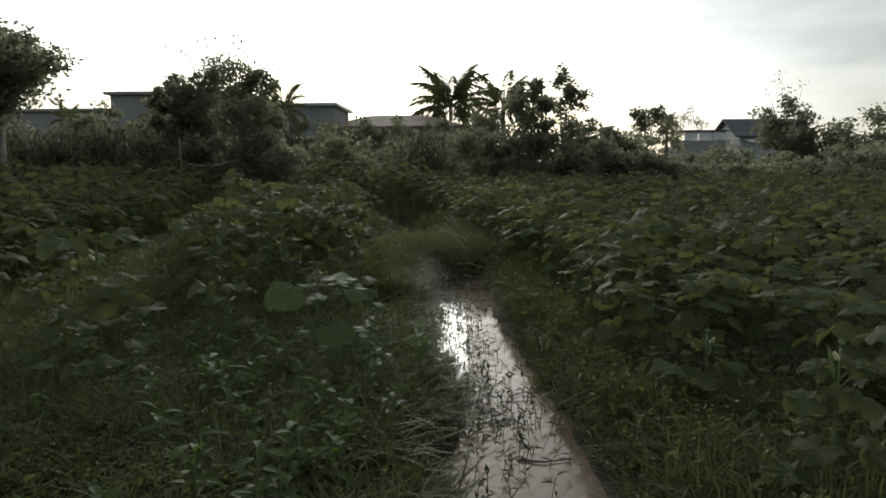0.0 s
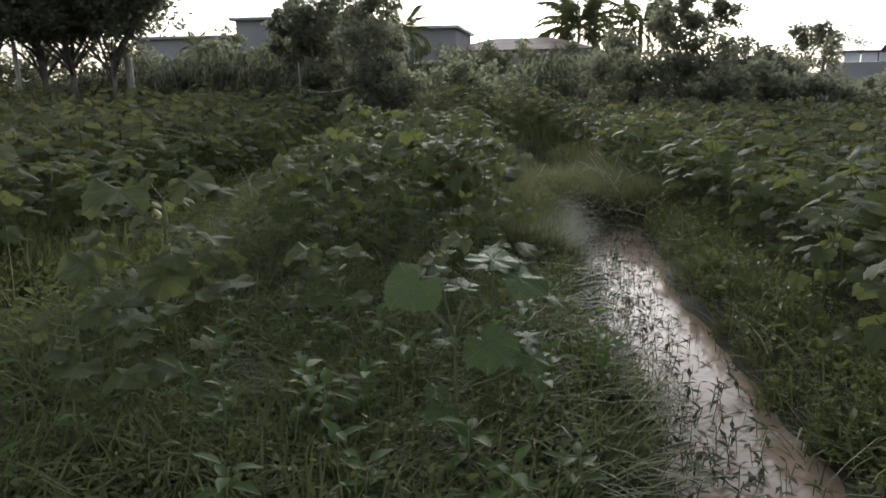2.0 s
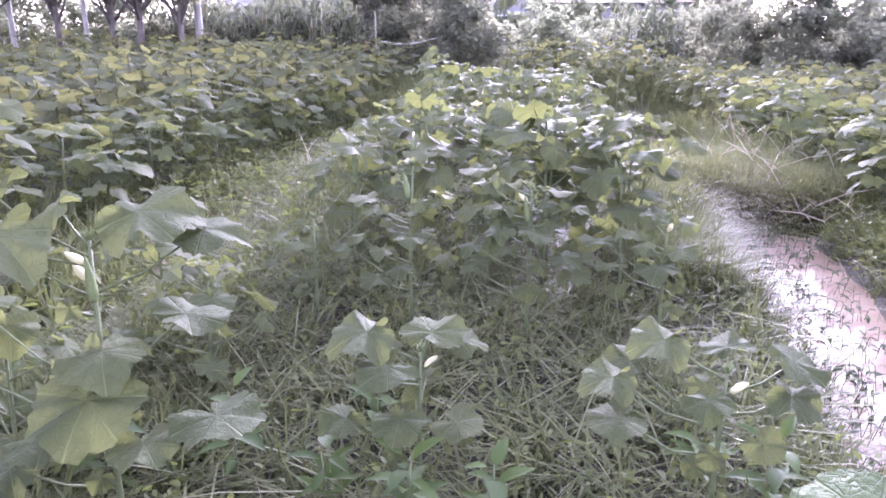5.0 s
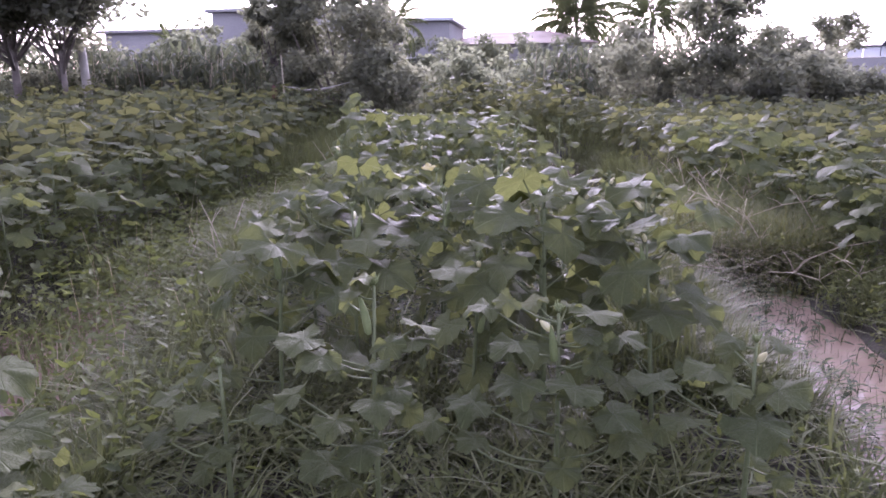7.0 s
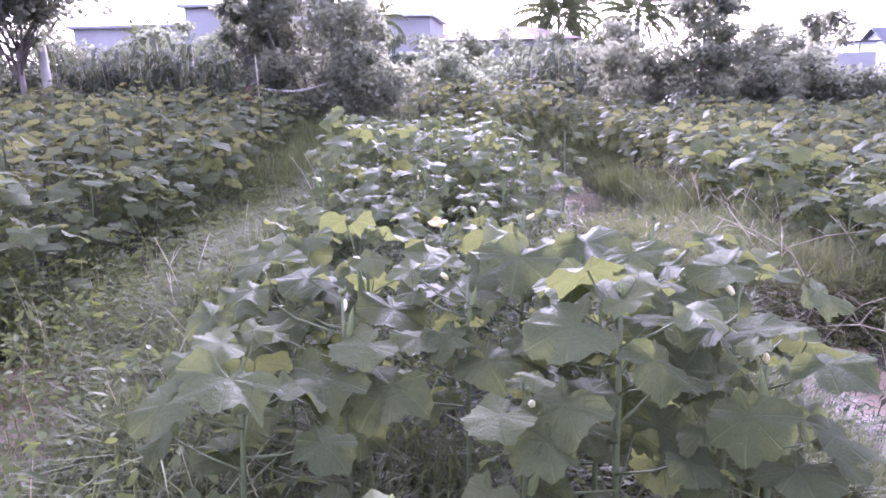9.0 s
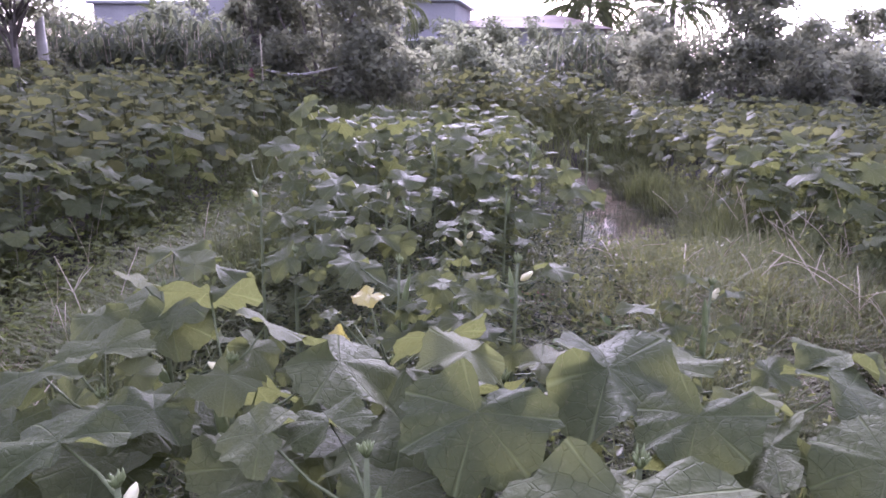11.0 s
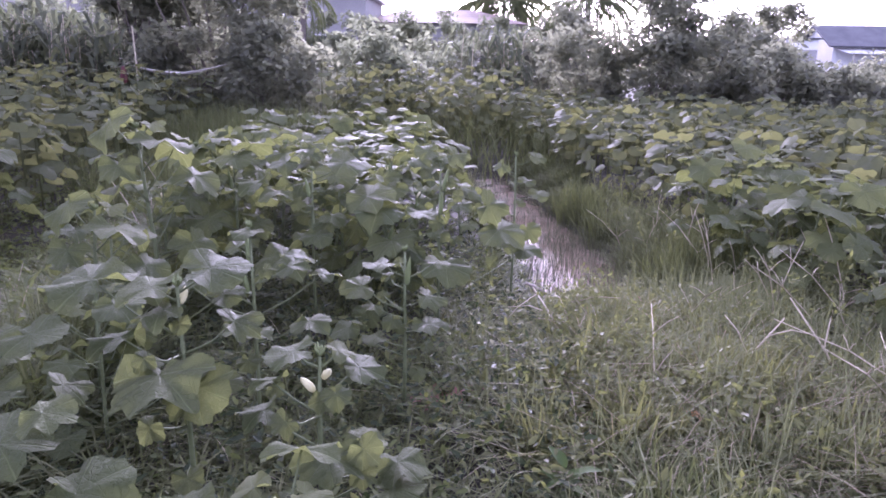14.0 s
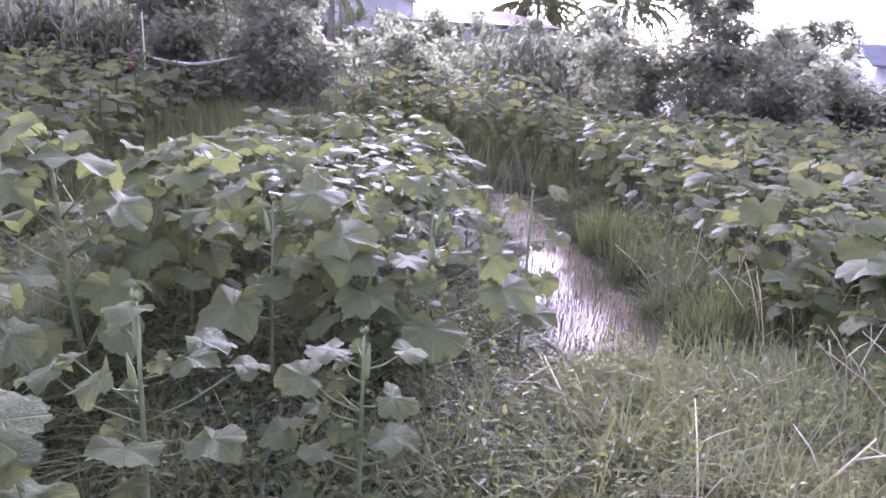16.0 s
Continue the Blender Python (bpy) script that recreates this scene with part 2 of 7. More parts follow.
M_CALYX = solid("flower_calyx", [(0.3, (0.11, 0.14, 0.055)), (0.7, (0.18, 0.21, 0.085))], 20, 0.6, 0.2, 150)
M_GRASS = foliage("green_grass", (0.035, 0.048, 0.020), (0.131, 0.138, 0.058), (0.196, 0.22, 0.07), 0.30, 0.62, island=True, scale=4, spec=0.13)
M_STEM_GRASS = foliage("stemmy_grass", (0.085, 0.095, 0.045), (0.19, 0.20, 0.10), (0.22, 0.24, 0.10), 0.30, 0.62, island=True, scale=4, spec=0.13)
M_DAM = foliage("dam_grass_blade", (0.050, 0.052, 0.018), (0.185, 0.182, 0.064), (0.24, 0.25, 0.085), 0.38, 0.6, island=True, scale=4, spec=0.2)
M_STRAW = foliage("dry_grass", (0.17, 0.145, 0.090), (0.36, 0.31, 0.20), (0.40, 0.34, 0.19), 0.3, 0.65, island=True, scale=4)
# pale colour paints in the highlights on single coarse stems
M_HIGHLIT_STEM = foliage("highlit_dead_stem", (0.08, 0.09, 0.04), (0.21, 0.22, 0.115), (0.26, 0.28, 0.12), 0.3, 0.6, island=True, scale=4, spec=0.25)
M_WEED = foliage("small_weed", (0.039, 0.054, 0.023), (0.122, 0.136, 0.054), (0.218, 0.25, 0.06), 0.36, 0.60, island=True, scale=12, spec=0.12)
M_DAMWEED = foliage("creeping_weed_leaf", (0.042, 0.050, 0.018), (0.140, 0.148, 0.056), (0.28, 0.29, 0.08), 0.40, 0.58, island=True, scale=12, spec=0.25)
# dark green of the water weeds, also painting shade on weeds under the okra
M_WATER_SHADE_WEED = foliage("water_and_shade_weed", (0.018, 0.026, 0.014), (0.055, 0.070, 0.030), (0.08, 0.11, 0.03), 0.2, 0.6, island=True, scale=12, spec=0.12)
M_REED = foliage("reed_blade", (0.030, 0.034, 0.022), (0.10, 0.105, 0.065), (0.12, 0.13, 0.06), 0.25, 0.6, island=True, scale=6, spec=0.2)
M_PEPPER = foliage("glossy_weed_leaf", (0.036, 0.062, 0.020), (0.080, 0.120, 0.034), (0.20, 0.27, 0.05), 0.4, 0.55, spec=0.15)
M_TREE = foliage("tree_leaf", (0.055, 0.060, 0.050), (0.120, 0.126, 0.100), (0.42, 0.43, 0.27), 0.60, 0.55, island=True, scale=3, spec=0.12)
M_TREE2 = foliage("pale_shrub_leaf", (0.062, 0.072, 0.052), (0.128, 0.140, 0.098), (0.42, 0.44, 0.27), 0.60, 0.55, island=True, scale=3, spec=0.12)
M_CROP = foliage("tall_crop_blade", (0.048, 0.056, 0.038), (0.100, 0.112, 0.072), (0.25, 0.27, 0.14), 0.42, 0.6, island=True, scale=3, spec=0.08)
M_PALM = foliage("palm_frond", (0.045, 0.055, 0.032), (0.110, 0.120, 0.065), (0.24, 0.27, 0.10), 0.4, 0.5, island=True, scale=3, spec=0.12)
M_BARK = solid("grey_bark", [(0.3, (0.085, 0.070, 0.058)), (0.7, (0.20, 0.175, 0.15))], 6, 0.9, 0.6, 40)
M_PALE_WOOD = solid("pale_weathered_wood", [(0.3, (0.30, 0.28, 0.24)), (0.7, (0.50, 0.47, 0.42))], 5, 0.8, 0.3, 60)
M_STALK = solid("dry_stalk", [(0.3, (0.28, 0.24, 0.16)), (0.7, (0.46, 0.41, 0.30))], 9, 0.8, 0.2, 90)
M_CLOTH = solid("pale_cloth", [(0.3, (0.34, 0.32, 0.29)), (0.7, (0.46, 0.44, 0.41))], 6, 0.9, 0.2, 80)
M_MAROON = solid("maroon_bag", [(0.3, (0.045, 0.012, 0.014)), (0.7, (0.10, 0.028, 0.028))], 9, 0.7, 0.3, 60)
M_PLASTER = solid("grey_plaster", [(0.3, (0.25, 0.245, 0.24)), (0.7, (0.36, 0.35, 0.34))], 0.7, 0.9, 0.2, 12)
M_WHITE = solid("white_painted_sheet", [(0.3, (0.62, 0.63, 0.64)), (0.7, (0.80, 0.80, 0.80))], 0.8, 0.6, 0.1, 14)
M_ROOF = solid("dark_roof_tile", [(0.3, (0.055, 0.058, 0.066)), (0.7, (0.11, 0.11, 0.12))], 1.0, 0.7, 0.3, 14)
M_ROOF_BROWN = solid("brown_roof_tile", [(0.3, (0.20, 0.15, 0.125)), (0.7, (0.33, 0.265, 0.225))], 1.0, 0.8, 0.3, 14)
M_METAL = solid("galvanised_sheet", [(0.3, (0.42, 0.43, 0.45)), (0.7, (0.62, 0.63, 0.65))], 1.0, 0.45, 0.1, 14, metallic=0.4)
M_DARK = solid("dark_opening", [(0.3, (0.02, 0.02, 0.022)), (0.7, (0.05, 0.05, 0.05))], 1.0, 0.5, 0.1, 14)


# ---- mesh helpers ----
rng = np.random.default_rng(7)


def mesh_np(name, verts, faces, mat, smooth=True, uv=None):
    """A mesh from an array of vertices and an array of faces that all have the same number of corners."""
    verts, faces = np.asarray(verts, np.float32).reshape(-1, 3), np.asarray(faces, np.int32)
    me = bpy.data.meshes.new(name)
    k = faces.shape[1]
    me.vertices.add(len(verts)); me.vertices.foreach_set("co", verts.ravel())
    me.loops.add(faces.size); me.loops.foreach_set("vertex_index", faces.ravel())
    me.polygons.add(len(faces))
    me.polygons.foreach_set("loop_start", np.arange(0, faces.size, k, dtype=np.int32))
    me.polygons.foreach_set("loop_total", np.full(len(faces), k, np.int32))
    me.polygons.foreach_set("use_smooth", np.full(len(faces), smooth))
    if uv is not None:
        layer = me.uv_layers.new(name="leaf")
        layer.data.foreach_set("uv", np.asarray(uv, np.float32)[faces.ravel()].ravel())
    me.update(calc_edges=True)
    me.validate()
    me.materials.append(mat)
    return me


def mesh_py(name, verts, faces, mat, smooth=False):
    me = bpy.data.meshes.new(name)
    me.from_pydata([tuple(map(float, v)) for v in verts], [], faces)
    if smooth:
        me.polygons.foreach_set("use_smooth", [True] * len(me.polygons))
    me.update()
    me.materials.append(mat)
    return me


def put(name, me, parent=None, m=None, label=""):
    ob = new(name, me)
    if parent is not None:
        ob.parent = parent
    if m is not None:
        ob.matrix_basis = m
    return tagged(ob, label)


def part(name, bm, mat, parent, label="", smooth=False, m=None):
    """One mesh object from a bmesh, under a thing or a part."""
    me = bpy.data.meshes.new(name)
    bm.to_mesh(me)
    bm.free()
    if smooth:
        me.polygons.foreach_set("use_smooth", [True] * len(me.polygons))
    me.materials.append(mat)
    return put(name, me, parent, m, label)


def tube(points, radii, sides=6):
    """Vertices and quads of a tapered tube along points, closed at its tip."""
    points = [Vector(p) for p in points]
    verts, faces = [], []
    for i, p in enumerate(points):
        d = (points[min(i + 1, len(points) - 1)] - points[max(i - 1, 0)]).normalized()
        a = d.orthogonal().normalized()
        b = d.cross(a)
        for s in range(sides):
            w = 2 * math.pi * s / sides
            verts.append(p + radii[i] * (math.cos(w) * a + math.sin(w) * b))
        if i:
            o = (i - 1) * sides
            faces += [(o + s, o + (s + 1) % sides, o + sides + (s + 1) % sides, o + sides + s) for s in range(sides)]
    faces.append(tuple(range(sides))[::-1])
    faces.append(tuple(range(len(verts) - sides, len(verts))))
    return verts, faces


def join(*pieces):
    V, F = [], []
    for v, f in pieces:
        o = len(V)
        V += list(v)
        F += [tuple(i + o for i in q) for q in f]
    return V, F


def box_bm(x0, y0, z0, x1, y1, z1, bevel=0.0):
    bm = bmesh.new()
    bmesh.ops.create_cube(bm, size=1.0)
    bmesh.ops.scale(bm, vec=(x1 - x0, y1 - y0, z1 - z0), verts=bm.verts)
    bmesh.ops.translate(bm, vec=((x0 + x1) / 2, (y0 + y1) / 2, (z0 + z1) / 2), verts=bm.verts)
    if bevel:
        bmesh.ops.bevel(bm, geom=bm.edges[:], offset=bevel, segments=2, affect="EDGES")
    return bm


# ---- the lie of the land ----
A_Y = [1.0, 2.9, 4.0, 5.3, 7.0, 8.7, 10.0, 11.5, 13.0, 14.7, 16.2, 19.0]
A_L = [0.14, 0.10, 0.08, -0.08, -0.19, -0.26, -0.70, -0.98, -1.06, -1.22, -1.50, -1.95]
A_R = [0.78, 0.74, 0.70, 0.57, 0.50, 0.50, 0.17, -0.10, -0.28, -0.55, -0.78, -1.25]
B_Y = [2.0, 4.5, 5.6, 7.0, 8.2, 11.5, 13.0, 18.0]
B_L = [-3.9, -4.1, -4.25, -4.45, -4.6, -4.75, -5.0, -5.9]
B_R = [-3.0, -3.0, -3.0, -3.36, -3.66, -3.9, -4.15, -5.0]


def depth_in(x, y, ys, ls, rs, y0, y1):
    wob = 0.05 * np.sin(3.1 * y + 1) + 0.03 * np.sin(7.7 * y)
    return np.minimum(np.minimum(x - np.interp(y, ys, ls) - wob, np.interp(y, ys, rs) - wob * 0.6 - x), np.minimum(y - y0, y1 - y))


def ditch(x, y):
    """How far inside a ditch's waterline a place lies (negative: outside), in metres."""
    return np.maximum.reduce([depth_in(x, y, A_Y, A_L, A_R, 1.3, 8.75), depth_in(x, y, A_Y, A_L, A_R, 11.2, 17.2), depth_in(x, y, B_Y, B_L, B_R, 3.0, 16.0)])


def lumps(x, y):
    return (0.020 * np.sin(2.3 * x + 0.7 * y) * np.sin(1.9 * y - 0.5) + 0.012 * np.sin(5.7 * x - 3.1 * y + 1) + 0.008 * np.sin(11.3 * y + 6.1 * x)
            + 0.006 * np.sin(19 * x + 3) * np.sin(17 * y))


def ground_z(x, y):
    x, y = np.asarray(x, float), np.asarray(y, float)
    near = np.clip(1 - (np.hypot(x, y - 8) - 18) / 15, 0, 1)
    z = np.clip(-ditch(x, y) * 0.62, -0.22, 0.17)
    rise = 0.04 * np.clip((y - 2) / 6, 0, 1) * np.clip((-ditch(x, y) - 0.3) / 0.4, 0, 1)
    return z + rise + lumps(x, y) * near


def spread(lo, hi, step, limit):
    """Grid lines: even from lo to hi, then wider and wider out to the limit on both sides."""
    mid = list(np.arange(lo, hi + step / 2, step))
    up, down, w = [mid[-1]], [mid[0]], step
    while up[-1] < limit or down[-1] > -limit:
        w *= 1.22
        up.append(up[-1] + w); down.append(down[-1] - w)
    return np.array(down[:0:-1] + mid + up[1:])


gx, gy = spread(-6.0, 3.0, 0.06, 2500), spread(0.0, 18.0, 0.07, 2500)
GX, GY = np.meshgrid(gx, gy)
GZ = ground_z(GX, GY)
nx, ny = len(gx), len(gy)
idx = np.arange(nx * ny).reshape(ny, nx)
quads = np.stack([idx[:-1, :-1], idx[:-1, 1:], idx[1:, 1:], idx[1:, :-1]], -1).reshape(-1, 4)
ground = put("ground", mesh_np("ground", np.stack([GX, GY, GZ], -1).reshape(-1, 3), quads, M_SOIL))
tagged(ground, "damp brown field soil in low raised beds with ditches", "ground", kind="structure")


def water_strip(ys, ls, rs, y0, y1, label):
    v, f = [], []
    steps = np.arange(y0, y1, 0.25)
    for i, y in enumerate(steps):
        a, b = np.interp(y, ys, ls) - 0.25, np.interp(y, ys, rs) + 0.25
        for k in range(5):
            v.append((a + (b - a) * k / 4, y, 0))
        if i:
            f += [((i - 1) * 5 + k, (i - 1) * 5 + k + 1, i * 5 + k + 1, i * 5 + k) for k in range(4)]
    ob = put("water", mesh_py("water", v, f, M_WATER, True))
    return tagged(ob, label, "water", kind="structure")


water_strip(A_Y, A_L, A_R, 1.1, 9.4, "still brown muddy water in the ditch beside the bed")
water_strip(A_Y, A_L, A_R, 11.1, 17.5, "bright still water in the ditch beyond the grassy dam")
water_strip(B_Y, B_L, B_R, 2.8, 16.3, "shallow overgrown ditch water reflecting the sky")


# ---- okra plants ----
LOBES = (0.0, 0.87, -0.87, 1.74, -1.74)


def leaf_shape(n_ang, n_ring, depth=0.30, teeth=0.03, droop=0.22, wave=0.06, seed=0):
    """A five-lobed leaf of radius about 1 with the stalk at the origin and the tip along +x: vertices, quads and uv."""
    g = np.random.default_rng(seed)
    th = np.linspace(-math.pi, math.pi, n_ang, endpoint=False) + math.pi / n_ang
    d = np.min(np.abs(th[:, None] - np.array(LOBES)[None]), axis=1)
    length = 1.0 - 0.10 * np.abs(th) / math.pi
    r = length * (1 - depth * np.clip(d / 0.435, 0, 1.5) ** 1.7)
    r *= 1 - 0.72 * np.exp(-((np.abs(th) - math.pi) / 0.30) ** 2)
    r *= 1 + teeth * np.where(np.arange(n_ang) % 2, 1, -1) + g.normal(0, 0.025, n_ang)
    ph1, ph2 = g.uniform(0, 6.28, 2)
    fold = g.uniform(0.02, 0.09)
    V, UV = [], []
    for i in range(n_ring + 1):
        q = max(i / n_ring, 0.02)
        x, y = r * q * np.cos(th), r * q * np.sin(th)
        z = fold * q * r * np.clip(d / 0.435, 0, 1.2) - droop * (q * r) ** 2 * (0.6 + 0.4 * np.cos(th)) + wave * q * q * np.sin(3 * th + ph1) + 0.6 * wave * q * q * np.sin(5 * th + ph2) + 0.35 * wave * q ** 3 * np.sin(9 * th + ph1 + ph2)
        V.append(np.stack([x, y, z], -1))
        UV.append(np.stack([0.5 + 0.5 * x, 0.5 + 0.5 * y], -1))
    V, UV = np.concatenate(V), np.concatenate(UV)
    a = np.arange(n_ang)
    b = (a + 1) % n_ang
    F = np.concatenate([np.stack([i * n_ang + a, (i + 1) * n_ang + a, (i + 1) * n_ang + b, i * n_ang + b], -1) for i in range(n_ring)])
    # close the small hole round the stalk with a fan of quads
    hole = np.array([[j, (j + 1) % n_ang, (j + 2) % n_ang, 0] for j in range(1, n_ang - 2, 2)])
    return V, np.concatenate([F, hole]), UV


BLADES = []
for s_ in range(6):
    v_, f_, u_ = leaf_shape(44, 3, depth=(0.08, 0.13, 0.19, 0.07, 0.27, 0.11)[s_], teeth=0.028, droop=0.12 + 0.05 * s_, wave=0.10 + 0.016 * s_, seed=s_)
    BLADES.append((mesh_np("leaf_blade", v_, f_, M_LEAF, uv=u_), mesh_np("leaf_blade", v_, f_, M_LEAF_YOUNG, uv=u_), mesh_np("leaf_blade", v_, f_, M_LEAF_YELLOW, uv=u_)))
GOURD_BLADES = []
for s_ in range(3):
    v_, f_, u_ = leaf_shape(44, 3, depth=0.05 + 0.03 * s_, teeth=0.018, droop=0.16 + 0.08 * s_, wave=0.09 + 0.03 * s_, seed=60 + s_)
    GOURD_BLADES.append((mesh_np("leaf_blade", v_, f_, M_GOURD, uv=u_),) * 3)
LOW_BLADES = [leaf_shape(22, 2, depth=0.10 + 0.05 * s_, teeth=0.03, droop=0.2, wave=0.07, seed=20 + s_) for s_ in range(4)]
FAR_BLADES = [leaf_shape(10, 1, depth=0.2, teeth=0.0, droop=0.25, wave=0.1, seed=40 + s_) for s_ in range(4)]


def leaf_plan(g, height, count, size):
    """Where the leaves of one plant sit: height on the stem, bearing, stalk length and rise, blade radius, blade tilt, youth."""
    plan = []
    count = int(count * 1.45)
    for i in range(count):
        u = (i + 0.5) / count
        h = height * (0.10 + 0.90 * u ** 0.85)
        bearing = i * 2.4 + g.uniform(-0.4, 0.4)
        young = u > 0.88
        stalk = (0.07 if young else 0.21 - 0.075 * u) * g.uniform(0.75, 1.25) * (0.6 + size / 0.22) * 0.8
        rise = radians(g.uniform(10, 38) + 22 * u)
        blade = size * 0.50 * (g.uniform(0.45, 0.65) if young else g.uniform(0.75, 1.2) * min(1.0, 0.72 + 0.5 * u))
        tilt = radians(g.uniform(-12, 44) + (16 if u < 0.45 else 0) - (22 if young else 0))
        plan.append((h, bearing, stalk, rise, blade, tilt, g.uniform(-0.3, 0.3), young))
    return plan


def leaf_frames(h, bearing, stalk, rise, tilt, roll_):
    """The stalk's two ends and bend, and the turn of the blade at its end."""
    out_ = Vector((math.cos(bearing), math.sin(bearing), 0))
    a = Vector((0, 0, h))
    mid = a + out_ * stalk * 0.5 * math.cos(rise) + Vector((0, 0, stalk * 0.42 * math.sin(rise)))
    b = a + out_ * stalk * math.cos(rise) + Vector((0, 0, stalk * math.sin(rise)))
    turn = Matrix.Rotation(bearing, 4, "Z") @ Matrix.Rotation(tilt, 4, "Y") @ Matrix.Rotation(roll_, 4, "X")
    return a, mid, b, turn


def stem_line(g, height):
    lean = Vector((g.uniform(-0.02, 0.02), g.uniform(-0.02, 0.02), 0))
    return [Vector((0, 0, -0.04)), Vector((0, 0, height * 0.35)) + lean * 0.4, Vector((0, 0, height * 0.7)) + lean * 0.3, Vector((0, 0, height))]


def pod_mesh(length):
    """A ridged, tapered okra pod, upright."""
    v, f = [], []
    prof = [(0.0, 0.006), (0.05, 0.011), (0.2, 0.012), (0.5, 0.011), (0.8, 0.006), (1.0, 0.0012)]
    for i, (u, r) in enumerate(prof):
        for s in range(10):
            w = 2 * math.pi * s / 10
            rr = r * (1.12 if s % 2 else 0.88)
            v.append((rr * math.cos(w) + 0.012 * u * u, rr * math.sin(w), u * length))
        if i:
            o = (i - 1) * 10
            f += [(o + s, o + (s + 1) % 10, o + 10 + (s + 1) % 10, o + 10 + s) for s in range(10)]
    f.append(tuple(range(10))[::-1])
    return mesh_py("pod", v, f, M_POD, True)


def bud_mesh(length=0.044, fat=0.009):
    """A closed flower of wrapped pale petals."""
    v, f = [], []
    prof = [(0.0, 0.45), (0.2, 0.9), (0.45, 1.0), (0.75, 0.75), (0.95, 0.3), (1.0, 0.08)]
    for i, (u, r) in enumerate(prof):
        for s in range(10):
            w = 2 * math.pi * s / 10 + 0.9 * u
            rr = fat * r * (1.1 if s % 2 else 0.92)
            v.append((rr * math.cos(w), rr * math.sin(w), u * length))
        if i:
            o = (i - 1) * 10
            f += [(o + s, o + (s + 1) % 10, o + 10 + (s + 1) % 10, o + 10 + s) for s in range(10)]
    f += [tuple(range(10))[::-1], tuple(range(50, 60))]
    return mesh_py("flower_bud", v, f, M_BUD, True)


def tip_mesh():
    """The cluster of narrow green bracts and tiny buds at the plant's tip."""
    g = np.random.default_rng(5)
    pieces = []
    for i in range(9):
        w = i * 2.4
        o = Vector((math.cos(w), math.sin(w), 0))
        p0 = o * 0.004
        p1 = o * g.uniform(0.010, 0.018) + Vector((0, 0, g.uniform(0.012, 0.025)))
        p2 = o * g.uniform(0.012, 0.026) + Vector((0, 0, g.uniform(0.03, 0.05)))
        pieces.append(tube([p0, p1, p2], [0.004, 0.0055, 0.001], 5))
    return mesh_py("growing_tip", *join(*pieces), M_CALYX, True)


POD, POD_SMALL, BUD, TIP = pod_mesh(0.13), pod_mesh(0.08), bud_mesh(), tip_mesh()
OKRA_LABEL = "okra plant with lobed green leaves and upright pods in the bed"


def okra_plant(height, count, size, seed, pods=1, buds=1, label=OKRA_LABEL):
    """A full plant: stem, leaf stalks each with its blade, pods, flower bud and tip."""
    g = np.random.default_rng(seed)
    root = tagged(new("okra_plant"), label, "okra plant", "okra plants in the field")
    k = max(height, 0.35)
    line = stem_line(g, height)
    put("stem", mesh_py("stem", *tube(line, [0.009 * k + 0.002, 0.008 * k + 0.002, 0.006 * k + 0.002, 0.004], 7), M_STEM, True), root)
    for i, (h, bearing, stalk, rise, blade, tilt, roll_, young) in enumerate(leaf_plan(g, height, count, size)):
        a, mid, b, turn = leaf_frames(h, bearing, stalk, rise, tilt, roll_)
        st = put("leaf_stalk", mesh_py("leaf_stalk", *tube([a, mid, b], [0.0034, 0.0026, 0.0022], 5), M_STEM, True), root)
        put("leaf_blade", BLADES[(seed + i) % 6][1 if young else 0], st, Matrix.Translation(b) @ turn @ Matrix.Scale(blade, 4))
    for i in range(pods):
        w, h = g.uniform(0, 6.28), height * (0.92 - 0.16 * i)
        put("pod", POD if i % 2 == 0 else POD_SMALL, root, pose(0.016 * math.cos(w), 0.016 * math.sin(w), h - 0.10, 0, 6, math.degrees(w)))
    for i in range(buds):
        w, h = g.uniform(0, 6.28), height * (0.97 - 0.1 * i)
        put("flower_bud", BUD, root, pose(0.014 * math.cos(w), 0.014 * math.sin(w), h - 0.01, 0, g.uniform(35, 65), math.degrees(w)), "closed pale yellow flower")
    put("growing_tip", TIP, root, pose(0, 0, height - 0.01, 0, 0, g.uniform(0, 360)) @ Matrix.Scale(0.62, 4))
    return root


def simple_okra(height, count, size, seed):
    """The same plant with each leaf and its stalk as one part, for those that stand farther off."""
    g = np.random.default_rng(seed)
    root = tagged(new("okra_plant"), "leafy green okra plant in a dense planted row", "okra plant", "okra plants in the field")
    put("stem", mesh_py("stem", *tube(stem_line(g, height), [0.011, 0.009, 0.007, 0.004], 5), M_STEM, True), root)
    for i, (h, bearing, stalk, rise, blade, tilt, roll_, young) in enumerate(leaf_plan(g, height, count, size)):
        a, mid, b, turn = leaf_frames(h, bearing, stalk, rise, tilt, roll_)
        v, f, u = LOW_BLADES[(seed + i) % 4]
        tv, tf = tube([a, mid, b], [0.004, 0.003, 0.003], 4)
        m = np.array(Matrix.Translation(b) @ turn @ Matrix.Scale(blade, 4))
        vv = v @ m[:3, :3].T + m[:3, 3]
        tq = np.array([q for q in tf if len(q) == 4])
        V = np.concatenate([vv, np.array([tuple(p) for p in tv])])
        F = np.concatenate([f, tq + len(vv)])
        U = np.concatenate([u, np.full((len(tv), 2), 0.5) + np.array([0.02, 0.0])])
        put("leaf", mesh_np("leaf", V, F, M_LEAF_YOUNG if young else M_LEAF, uv=U), root)
    return root


